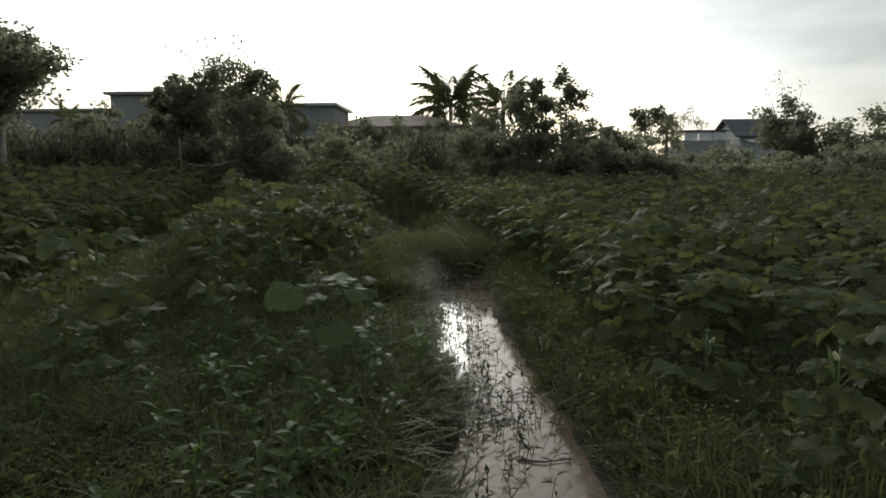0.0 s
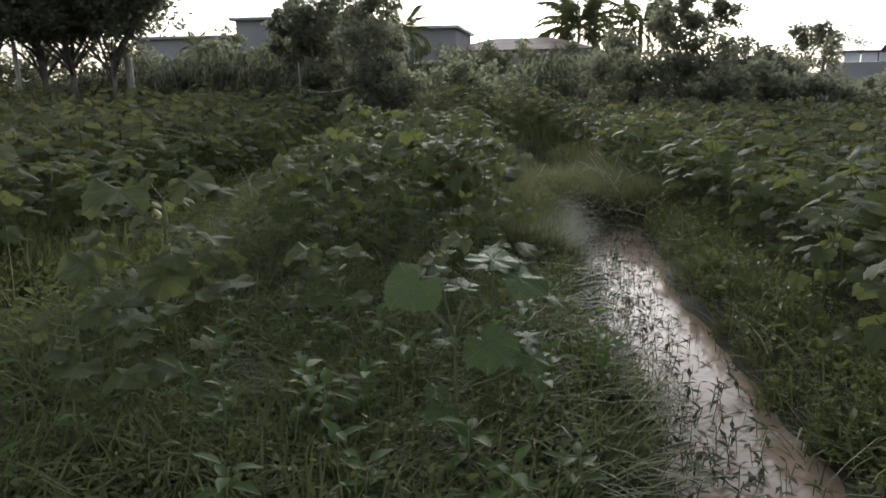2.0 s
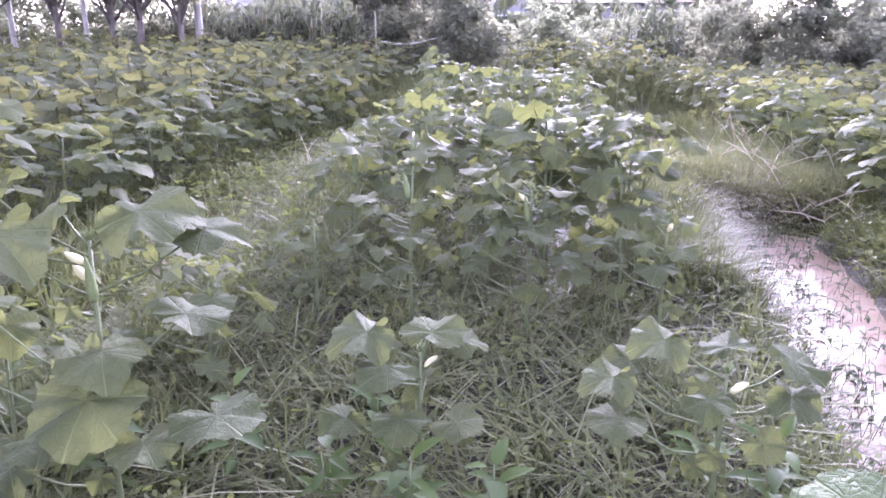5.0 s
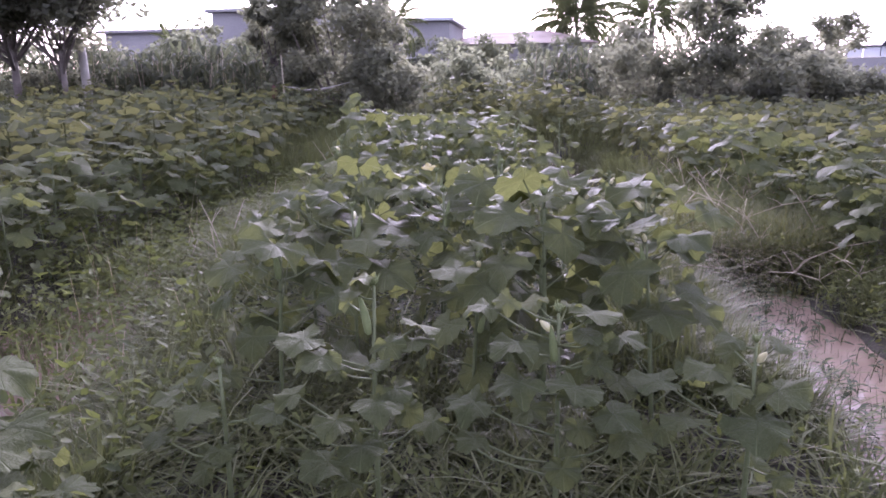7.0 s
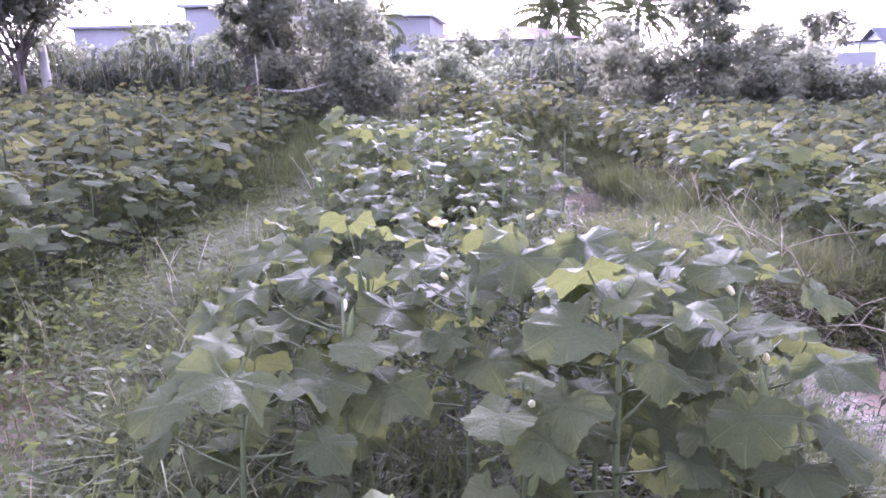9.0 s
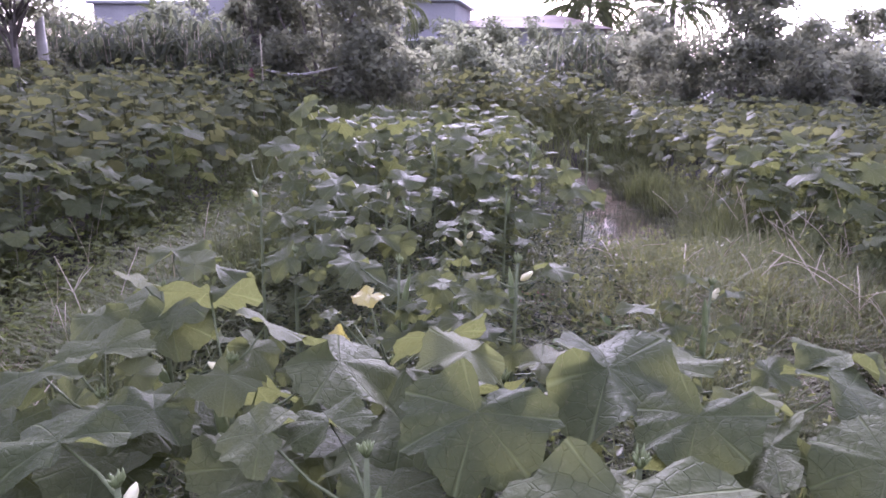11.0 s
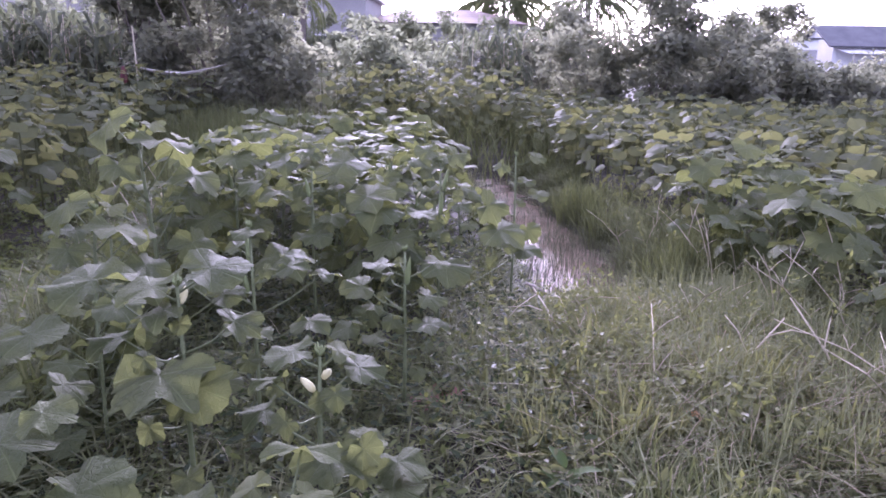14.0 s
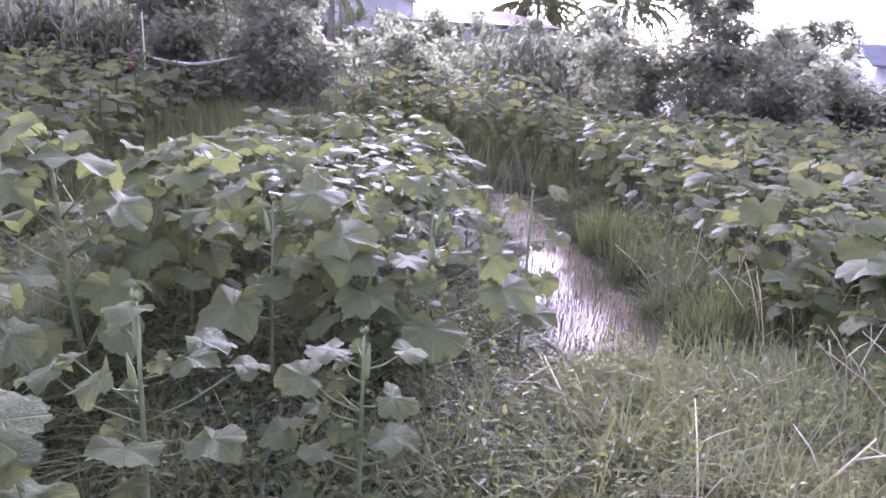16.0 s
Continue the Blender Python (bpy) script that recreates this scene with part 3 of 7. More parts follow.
def plant_at(template, x, y, turn, size=1.0, tilt=(0, 0), z=None):
    zz = float(ground_z(x, y)) if z is None else z
    return copy_thing(template, pose(x, y, zz, tilt[0], tilt[1], turn) @ Matrix.Scale(size, 4))


def posed_okra(x, y, height, pods, buds, seed, label, leaves, yellow=(), blades_=BLADES, name="okra_plant", category="okra plant", group="okra plants in the field"):
    """One plant leaf by leaf: height on the stem (m), bearing (degrees), reach from the stem and height of the blade (m), blade radius (m), how far its face leans towards -y (degrees)."""
    g = np.random.default_rng(seed)
    root = tagged(new(name), label, category, group)
    root.matrix_basis = pose(x, y, float(ground_z(x, y)))
    put("stem", mesh_py("stem", *tube(stem_line(g, height), [0.0085, 0.0075, 0.006, 0.004], 7), M_STEM, True), root)
    # small leaves low on the stem
    leaves = list(leaves) + [(height * q, int(g.uniform(0, 360)), 0.05 + 0.07 * g.random(), height * q + 0.03, 0.030 + 0.022 * g.random(), int(g.uniform(15, 50))) for q in (0.30, 0.42, 0.55, 0.66, 0.78, 0.86)]
    for i, (h, bearing, reach, up, radius, lean) in enumerate(leaves):
        w, e = radians(bearing), radians(lean + g.uniform(-6, 6))
        o = Vector((math.cos(w), math.sin(w), 0))
        a, b = Vector((0, 0, h)), o * reach + Vector((0, 0, up))
        mid = a.lerp(b, 0.5) + Vector((0, 0, -0.08 * reach)) + Vector((g.normal(0, 0.006), g.normal(0, 0.006), 0))
        st = put("leaf_stalk", mesh_py("leaf_stalk", *tube([a, mid, b], [0.0034, 0.0027, 0.0022], 5), M_STEM, True), root)
        n = Vector((g.normal(0, 0.10), -math.sin(e), math.cos(e))).normalized()
        t = o + Vector((0, 0, -0.25)) + Vector((g.normal(0, 0.2), g.normal(0, 0.2), 0))
        t = (t - n * t.dot(n)).normalized()
        s = n.cross(t)
        m = Matrix(((t.x, s.x, n.x, b.x), (t.y, s.y, n.y, b.y), (t.z, s.z, n.z, b.z), (0, 0, 0, 1)))
        kind = 2 if i in yellow else 1 if up > height - 0.02 and radius < 0.05 else 0
        put("leaf_blade", blades_[int(g.integers(len(blades_)))][kind], st, m @ Matrix.Scale(radius, 4), "yellowed curling leaf" if kind == 2 else "")
    for i in range(pods):
        w = g.uniform(0, 6.28)
        put("pod", POD, root, pose(0.018 * math.cos(w), 0.018 * math.sin(w), height * (0.95 - 0.12 * i) - 0.10, 0, 7, math.degrees(w)) @ Matrix.Scale(g.uniform(0.7, 0.95), 4))
    for i in range(buds):
        w = g.uniform(0, 6.28)
        put("flower_bud", BUD, root, pose(0.014 * math.cos(w), 0.014 * math.sin(w), height - 0.06 - 0.04 * i, 0, g.uniform(35, 65), math.degrees(w)) @ Matrix.Scale(1.05, 4), "closed pale yellow flower")
    if blades_ is BLADES:
        put("growing_tip", TIP, root, pose(0, 0, height - 0.01, 0, 0, g.uniform(0, 360)) @ Matrix.Scale(0.62, 4))
    taken.append((x, y))
    return root


taken = []
# plants that can be told apart, leaf by leaf
posed_okra(-1.94, 3.91, 0.84, 1, 2, 1100, "tall okra plant with broad leaves and two pale flower buds", [
    (0.79, -178, 0.24, 0.92, 0.096, 22), (0.77, -130, 0.17, 0.87, 0.152, 11), (0.81, -166, 0.06, 0.9, 0.063, 21), (0.81, 43, 0.1, 0.88, 0.129, 21), (0.71, 40, 0.23, 0.83, 0.099, 10), (0.7, -166, 0.14, 0.78, 0.106, 6), (0.39, -157, 0.33, 0.57, 0.122, 15), (0.45, -68, 0.12, 0.52, 0.13, 31), (0.57, -49, 0.06, 0.6, 0.106, 8), (0.31, -2, 0.28, 0.47, 0.106, 5), (0.48, -175, 0.32, 0.66, 0.098, 7), (0.53, 47, 0.18, 0.63, 0.101, 3), (0.36, -109, 0.14, 0.43, 0.089, 11), (0.33, -32, 0.2, 0.44, 0.078, 4), (0.23, -137, 0.21, 0.34, 0.096, 9)])
posed_okra(-1.98, 3.35, 0.52, 0, 1, 1150, "low bushy okra plant with dull green leaves among weeds", [
    (0.49, 43, 0.1, 0.55, 0.079, 11), (0.47, 14, 0.05, 0.5, 0.082, 16), (0.36, 1, 0.22, 0.49, 0.072, 2), (0.34, -139, 0.04, 0.37, 0.091, 0), (0.29, -9, 0.25, 0.43, 0.07, 6), (0.18, -18, 0.23, 0.31, 0.091, 10), (0.14, -1, 0.3, 0.31, 0.102, 10), (0.27, -59, 0.1, 0.33, 0.092, 5), (0.14, 14, 0.44, 0.38, 0.074, -4), (0.3, 29, 0.31, 0.48, 0.063, 9)])
posed_okra(-0.64, 3.45, 0.50, 0, 0, 1101, "low plant with large rounded pale-edged leaves on the bed", [
    (0.47, -146, 0.14, 0.66, 0.11, 36), (0.47, 14, 0.21, 0.66, 0.113, 12), (0.47, 50, 0.17, 0.7, 0.103, 11), (0.39, -37, 0.16, 0.48, 0.104, 25), (0.33, 9, 0.24, 0.46, 0.057, 3), (0.27, -8, 0.26, 0.42, 0.07, 16), (0.38, 19, 0.34, 0.57, 0.058, -2), (0.43, -104, 0.09, 0.48, 0.044, 2), (0.47, 84, 0.09, 0.61, 0.071, 8), (0.47, 132, 0.09, 0.67, 0.043, 17), (0.47, 65, 0.13, 0.67, 0.064, 4)], blades_=GOURD_BLADES, name="gourd_plant", category="gourd plant", group="")
posed_okra(-0.61, 4.36, 0.48, 0, 1, 1102, "short okra plant with a pale flower bud near the ditch", [
    (0.45, -166, 0.15, 0.55, 0.085, 15), (0.41, 14, 0.15, 0.5, 0.085, 11), (0.32, -154, 0.28, 0.48, 0.078, 6), (0.38, -112, 0.12, 0.45, 0.066, 5), (0.33, 173, 0.22, 0.46, 0.07, 13), (0.43, 86, 0.11, 0.49, 0.071, 14), (0.25, -145, 0.28, 0.4, 0.077, 11), (0.36, -7, 0.14, 0.44, 0.078, 12)])
posed_okra(-1.35, 4.35, 0.49, 0, 1, 1103, "short okra plant with a pale flower bud among weeds", [
    (0.45, -166, 0.14, 0.53, 0.108, 8), (0.46, 79, 0.06, 0.51, 0.098, 14), (0.4, -120, 0.11, 0.47, 0.094, 6), (0.42, 39, 0.12, 0.49, 0.074, 7), (0.2, -151, 0.2, 0.31, 0.072, 10), (0.25, -18, 0.11, 0.31, 0.078, 9), (0.28, -95, 0.13, 0.35, 0.082, 10)])
posed_okra(-1.70, 5.33, 0.78, 1, 0, 1104, "slender okra plant with a pod and small pale leaves", [
    (0.75, -170, 0.02, 0.79, 0.049, 4), (0.73, -142, 0.06, 0.76, 0.035, 10), (0.6, 10, 0.11, 0.66, 0.061, -9), (0.54, -161, 0.18, 0.64, 0.075, 9), (0.57, -7, 0.1, 0.63, 0.068, -1), (0.53, -131, 0.16, 0.62, 0.068, 11), (0.54, -75, 0.12, 0.61, 0.041, -3), (0.47, -52, 0.11, 0.53, 0.059, 8), (0.43, -76, 0.15, 0.52, 0.068, 7), (0.35, -175, 0.22, 0.47, 0.064, 9), (0.37, -119, 0.15, 0.46, 0.063, -1), (0.28, -170, 0.27, 0.43, 0.067, 1), (0.33, -96, 0.12, 0.39, 0.07, 4), (0.25, -138, 0.15, 0.33, 0.08, 3)])
posed_okra(-2.15, 5.36, 0.53, 0, 0, 1105, "short leafy okra plant beside the overgrown ditch", [
    (0.36, -170, 0.14, 0.43, 0.057, 3), (0.44, 151, 0.05, 0.46, 0.062, -2), (0.39, -106, 0.09, 0.43, 0.064, 2), (0.23, -157, 0.17, 0.33, 0.049, 15), (0.27, -81, 0.05, 0.29, 0.057, -1), (0.29, 56, 0.06, 0.33, 0.051, -6), (0.35, 159, 0.16, 0.43, 0.041, 4)])
posed_okra(-1.24, 5.38, 0.70, 1, 1, 1106, "okra plant with spreading leaves and a pale flower bud", [
    (0.66, -161, 0.13, 0.73, 0.043, 23), (0.61, -170, 0.18, 0.71, 0.06, -1), (0.66, 138, 0.08, 0.7, 0.045, 9), (0.63, 75, 0.09, 0.68, 0.048, 2), (0.63, 22, 0.09, 0.68, 0.079, 2), (0.57, -145, 0.12, 0.63, 0.073, -1), (0.6, -15, 0.07, 0.64, 0.057, -6), (0.53, 10, 0.16, 0.62, 0.071, 0), (0.47, -128, 0.15, 0.55, 0.078, 13), (0.47, -69, 0.12, 0.54, 0.077, 2), (0.41, -120, 0.13, 0.48, 0.056, 7), (0.35, -160, 0.22, 0.47, 0.079, 0), (0.27, -150, 0.23, 0.39, 0.053, 4), (0.37, -22, 0.15, 0.45, 0.073, 7), (0.28, -9, 0.18, 0.38, 0.079, 13), (0.23, -170, 0.32, 0.4, 0.068, 6)])
posed_okra(-0.73, 5.50, 0.63, 0, 1, 1107, "broad-leaved okra plant at the muddy water edge", [
    (0.6, -170, 0.06, 0.63, 0.052, -2), (0.56, 32, 0.08, 0.6, 0.048, -2), (0.38, -170, 0.25, 0.52, 0.085, -6), (0.33, -149, 0.22, 0.45, 0.075, -5), (0.39, -99, 0.13, 0.46, 0.098, 2), (0.49, -157, 0.13, 0.56, 0.069, 5), (0.47, -45, 0.07, 0.51, 0.083, 11), (0.47, -125, 0.14, 0.54, 0.059, 4)])
posed_okra(-0.95, 7.64, 0.77, 2, 1, 1108, "okra plant with thick pods and few leaves on the dam", [
    (0.57, -174, 0.2, 0.68, 0.081, -2), (0.74, -159, 0.08, 0.79, 0.045, 4), (0.7, 27, 0.06, 0.73, 0.056, 0), (0.74, 79, 0.03, 0.76, 0.033, 11), (0.4, -6, 0.19, 0.5, 0.093, 11), (0.57, -150, 0.12, 0.64, 0.064, 6), (0.52, -131, 0.12, 0.58, 0.046, -2)])
posed_okra(-1.53, 7.46, 0.83, 1, 1, 1109, "okra plant with a pale bud and hanging lower leaves", [
    (0.75, 17, 0.11, 0.8, 0.079, -3), (0.74, -174, 0.07, 0.77, 0.039, 15), (0.67, -146, 0.13, 0.74, 0.072, 13), (0.57, -153, 0.17, 0.66, 0.07, 4), (0.58, -122, 0.13, 0.65, 0.056, -3), (0.52, -126, 0.14, 0.6, 0.056, 1), (0.47, -30, 0.17, 0.56, 0.083, 15), (0.42, -102, 0.13, 0.49, 0.066, 5), (0.31, 6, 0.29, 0.46, 0.074, 7), (0.59, 161, 0.24, 0.72, 0.061, 8)])
posed_okra(-1.91, 7.60, 0.78, 2, 0, 1110, "okra plant with two upright pods in the bed", [
    (0.63, 15, 0.12, 0.7, 0.05, 15), (0.61, -40, 0.08, 0.66, 0.058, 0), (0.67, 172, 0.16, 0.76, 0.089, 10), (0.5, -72, 0.12, 0.57, 0.08, 17), (0.48, -126, 0.11, 0.54, 0.058, 3), (0.59, 150, 0.1, 0.64, 0.05, 7), (0.51, -13, 0.15, 0.6, 0.063, 4)])
posed_okra(-1.80, 7.03, 0.69, 0, 1, 1111, "okra plant with yellowed curling leaves on the bed", [
    (0.66, -125, 0.07, 0.87, 0.042, 8), (0.66, -159, 0.12, 0.76, 0.035, 43), (0.66, -111, 0.07, 0.77, 0.023, 8), (0.66, 6, 0.08, 0.73, 0.047, 7), (0.65, -28, 0.05, 0.68, 0.052, -2), (0.66, 174, 0.15, 0.79, 0.035, 4), (0.66, 165, 0.11, 0.77, 0.034, 3), (0.62, 28, 0.14, 0.7, 0.046, 0)], yellow=(0, 1))
posed_okra(-1.79, 8.34, 0.73, 0, 2, 1160, "okra plant with two pale flower buds at the bed edge", [
    (0.69, -174, 0.06, 0.73, 0.071, 7), (0.69, 44, 0.05, 0.72, 0.049, 3), (0.61, 35, 0.1, 0.67, 0.075, -1), (0.61, -49, 0.02, 0.62, 0.043, 30), (0.46, -66, 0.06, 0.49, 0.094, 6), (0.45, 6, 0.1, 0.5, 0.061, 10), (0.48, 167, 0.15, 0.56, 0.07, -1), (0.33, 12, 0.18, 0.43, 0.082, 2), (0.31, -101, 0.1, 0.37, 0.082, 5), (0.3, -8, 0.18, 0.4, 0.074, 0), (0.57, 167, 0.13, 0.64, 0.057, 1)])
posed_okra(-2.16, 8.45, 0.86, 0, 1, 1161, "tall okra plant with wide top leaves and one bud", [
    (0.83, 20, 0.08, 0.89, 0.101, 16), (0.81, -174, 0.06, 0.85, 0.096, 5), (0.72, 173, 0.23, 0.85, 0.128, 6), (0.61, -94, 0.12, 0.67, 0.141, 10), (0.75, 37, 0.11, 0.81, 0.056, 14), (0.78, -128, 0.04, 0.8, 0.079, 4), (0.57, -56, 0.14, 0.64, 0.093, 31), (0.67, 28, 0.13, 0.74, 0.078, 12), (0.63, 178, 0.16, 0.71, 0.086, 9)])
posed_okra(-2.67, 8.30, 0.89, 1, 1, 1162, "tall okra plant with yellow-green top leaves by the ditch", [
    (0.86, 6, 0.08, 1.05, 0.097, 20), (0.86, -174, 0.04, 1, 0.058, 13), (0.66, -6, 0.25, 0.8, 0.082, 13), (0.7, 6, 0.09, 0.75, 0.104, 9), (0.8, 126, 0.06, 0.83, 0.065, 9), (0.57, -26, 0.19, 0.68, 0.077, 9), (0.5, 12, 0.26, 0.64, 0.074, 3)])
posed_okra(-2.37, 7.90, 0.70, 0, 0, 1163, "okra plant with very broad dull green lower leaves", [
    (0.65, -174, 0.03, 0.67, 0.104, 20), (0.66, 17, 0.1, 0.72, 0.095, 14), (0.51, 6, 0.23, 0.63, 0.105, 21), (0.66, 26, 0.17, 0.76, 0.062, 8), (0.57, -174, 0.07, 0.61, 0.061, 11), (0.57, -35, 0.08, 0.61, 0.062, 10)])
posed_okra(1.45, 2.45, 0.61, 1, 1, 1170, "slender okra plant with small leaves beside the grassy bank", [
    (0.34, -166, 0.13, 0.41, 0.087, 13), (0.35, 1, 0.08, 0.39, 0.088, 20), (0.41, -107, 0.05, 0.44, 0.07, 20), (0.06, -164, 0.19, 0.16, 0.109, 8), (0.19, -148, 0.12, 0.25, 0.097, 10), (0.44, 23, 0.13, 0.51, 0.067, 16), (0.48, 143, 0.07, 0.51, 0.067, 15), (0.13, 1, 0.13, 0.21, 0.1, 10), (0.55, 1, 0.02, 0.55, 0.055, 16)])
posed_okra(1.39, 3.58, 0.41, 1, 1, 1171, "slender okra plant with small leaves beside the grassy bank", [
    (0.14, -179, 0.15, 0.22, 0.136, 5), (0.19, 1, 0.1, 0.24, 0.12, 8), (0.15, -119, 0.07, 0.19, 0.11, 14), (0.06, -171, 0.21, 0.11, 0.127, 6), (0.06, -9, 0.17, 0.11, 0.127, 13), (0.31, 39, 0.05, 0.33, 0.08, 16), (0.06, -139, 0.12, 0.03, 0.141, 11)])
posed_okra(-1.70, 9.43, 0.72, 1, 0, 1112, "young okra plant with pale spreading leaves over dark soil", [
    (0.61, -176, 0.09, 0.66, 0.075, 1), (0.6, 4, 0.12, 0.67, 0.061, 1), (0.47, 174, 0.17, 0.56, 0.089, 19), (0.49, -15, 0.09, 0.54, 0.085, 7), (0.38, -29, 0.11, 0.44, 0.089, 0), (0.28, -176, 0.22, 0.4, 0.081, 8), (0.32, -139, 0.13, 0.39, 0.061, 6), (0.41, -116, 0.09, 0.46, 0.043, 24), (0.14, -159, 0.17, 0.24, 0.065, 3), (0.44, -162, 0.12, 0.5, 0.053, -4)])
posed_okra(-2.21, 9.17, 0.87, 2, 0, 1113, "okra plant with two long pods and wide-set leaves", [
    (0.84, -99, 0.02, 0.85, 0.067, 4), (0.65, -8, 0.14, 0.73, 0.068, 7), (0.62, -149, 0.09, 0.67, 0.083, 13), (0.65, 28, 0.15, 0.74, 0.087, 1), (0.53, 23, 0.25, 0.67, 0.073, 3), (0.53, -176, 0.23, 0.66, 0.079, 1), (0.43, -17, 0.22, 0.55, 0.081, 11), (0.46, -85, 0.1, 0.52, 0.095, -6), (0.58, 172, 0.19, 0.68, 0.042, 8)])
posed_okra(-2.26, 10.35, 0.87, 1, 0, 1114, "tall okra plant with large spreading top leaves", [
    (0.83, -176, 0.13, 0.9, 0.11, 13), (0.81, 11, 0.16, 0.9, 0.138, 20), (0.67, -155, 0.17, 0.76, 0.111, 10), (0.58, 4, 0.28, 0.73, 0.161, 16), (0.35, -140, 0.17, 0.44, 0.19, 14), (0.57, -27, 0.12, 0.64, 0.076, 8), (0.63, 178, 0.29, 0.79, 0.112, 11), (0.49, -68, 0.1, 0.55, 0.097, 12)])
posed_okra(-1.61, 10.34, 0.94, 2, 0, 1115, "tall okra plant with long pods beside the far pool", [
    (0.91, -176, 0.06, 0.99, 0.077, 27), (0.91, 28, 0.07, 0.97, 0.09, 20), (0.37, -75, 0.14, 0.45, 0.161, 9), (0.58, 4, 0.24, 0.72, 0.116, 38), (0.43, -2, 0.3, 0.6, 0.144, 23), (0.22, -165, 0.26, 0.37, 0.089, 15), (0.67, -26, 0.1, 0.73, 0.078, 2), (0.55, -107, 0.11, 0.6, 0.065, 3), (0.25, 4, 0.44, 0.49, 0.093, 11), (0.42, -157, 0.16, 0.5, 0.11, 11)])
posed_okra(-1.20, 11.00, 0.97, 0, 0, 1116, "thin okra plant leaning over the far pool", [
    (0.9, 10, 0.12, 0.95, 0.075, 20), (0.85, -150, 0.09, 0.9, 0.065, 35), (0.8, 40, 0.09, 0.8, 0.065, 20), (0.7, 20, 0.15, 0.72, 0.075, 20), (0.6, 200, 0.16, 0.66, 0.08, 30), (0.5, -60, 0.16, 0.55, 0.085, 40), (0.35, 60, 0.18, 0.45, 0.09, 30)])
posed_okra(-1.30, 6.40, 0.88, 1, 1, 1117, "tall okra plant with very large leaves in the row", [
    (0.82, -105, 0.11, 0.88, 0.176, 2), (0.71, 161, 0.23, 0.84, 0.091, 15), (0.68, -9, 0.18, 0.78, 0.145, 13), (0.49, -23, 0.24, 0.62, 0.122, 22), (0.65, -109, 0.11, 0.71, 0.075, 10), (0.27, -130, 0.27, 0.42, 0.087, 24), (0.34, -31, 0.19, 0.45, 0.103, 18), (0.61, 157, 0.1, 0.67, 0.081, 10), (0.31, -68, 0.1, 0.36, 0.061, 8), (0.57, -160, 0.22, 0.69, 0.086, 9)])
posed_okra(-0.90, 6.48, 0.83, 0, 1, 1118, "tall okra plant with hanging leaves near the muddy pool", [
    (0.8, -173, 0.05, 0.86, 0.114, 10), (0.68, -139, 0.18, 0.78, 0.101, 20), (0.57, 7, 0.15, 0.65, 0.099, 5), (0.53, -124, 0.13, 0.6, 0.086, 15), (0.36, -53, 0.11, 0.42, 0.11, 12), (0.76, 61, 0.12, 0.83, 0.083, 7), (0.74, 173, 0.2, 0.85, 0.108, 9)])
posed_okra(-1.68, 6.36, 0.87, 1, 0, 1119, "tall okra plant with dark hanging leaves in the row", [
    (0.73, -173, 0.15, 0.81, 0.065, 7), (0.77, 48, 0.03, 0.78, 0.093, 6), (0.45, -138, 0.26, 0.59, 0.137, 20), (0.4, -61, 0.16, 0.49, 0.088, 26), (0.57, -57, 0.11, 0.64, 0.106, 14), (0.53, -153, 0.3, 0.69, 0.109, 9), (0.76, 170, 0.17, 0.86, 0.08, 15), (0.66, -125, 0.07, 0.7, 0.095, 3), (0.79, 134, 0.12, 0.86, 0.073, 15), (0.6, -153, 0.15, 0.69, 0.086, 9)])
posed_okra(-2.03, 6.30, 0.78, 1, 1, 1120, "tall okra plant with pale drooping leaves in the row", [
    (0.65, -173, 0.25, 0.79, 0.095, 4), (0.75, 163, 0.12, 0.81, 0.106, 8), (0.53, -165, 0.36, 0.73, 0.085, 19), (0.51, -98, 0.16, 0.59, 0.156, 7), (0.18, -148, 0.35, 0.37, 0.097, 9), (0.25, -167, 0.47, 0.51, 0.087, 7), (0.57, -159, 0.2, 0.68, 0.085, 4), (0.32, -173, 0.46, 0.58, 0.071, 9), (0.41, -146, 0.22, 0.53, 0.076, 6), (0.41, -177, 0.37, 0.62, 0.072, 4)])

# other single plants of the bed, with their own height (metres), leaf count and leaf width
g0 = np.random.default_rng(3)
SINGLE = [
    # x, y, height, leaves, leaf width, pods, buds
    (-2.08, 6.66, 0.82, 11, 0.28, 1, 1),
    (-1.56, 6.70, 0.84, 12, 0.29, 1, 0),
    (-1.14, 6.66, 0.83, 12, 0.29, 0, 1),
    (-0.84, 6.80, 0.76, 9, 0.26, 1, 1),
    (-1.90, 10.42, 0.62, 12, 0.24, 2, 0),
    (-2.78, 10.72, 0.82, 14, 0.25, 1, 1),
    (-2.20, 10.85, 0.86, 14, 0.25, 1, 1),
    (-2.42, 4.05, 0.50, 11, 0.16, 0, 1),
    (-2.25, 4.72, 0.46, 10, 0.16, 0, 0),
    (-2.62, 4.95, 0.55, 12, 0.17, 0, 1),
    (1.92, 4.95, 0.42, 12, 0.24, 0, 1),
]
for i_, (x_, y_, h_, c_, w_, p_, b_) in enumerate(SINGLE):
    lab = OKRA_LABEL
    if b_ and p_ >= 2:
        lab = "okra plant with ridged green pods and a pale flower bud"
    elif h_ < 0.5:
        lab = "short young okra plant with broad green leaves in the bed"
    elif h_ > 0.78:
        lab = "tall leafy okra plant with large lobed leaves in the bed"
    ob = okra_plant(h_, c_, w_, 100 + i_, p_, b_, lab)
    ob.matrix_basis = pose(x_, y_, float(ground_z(x_, y_)), g0.uniform(-4, 4), g0.uniform(-4, 4), g0.uniform(0, 360))
    taken.append((x_, y_))

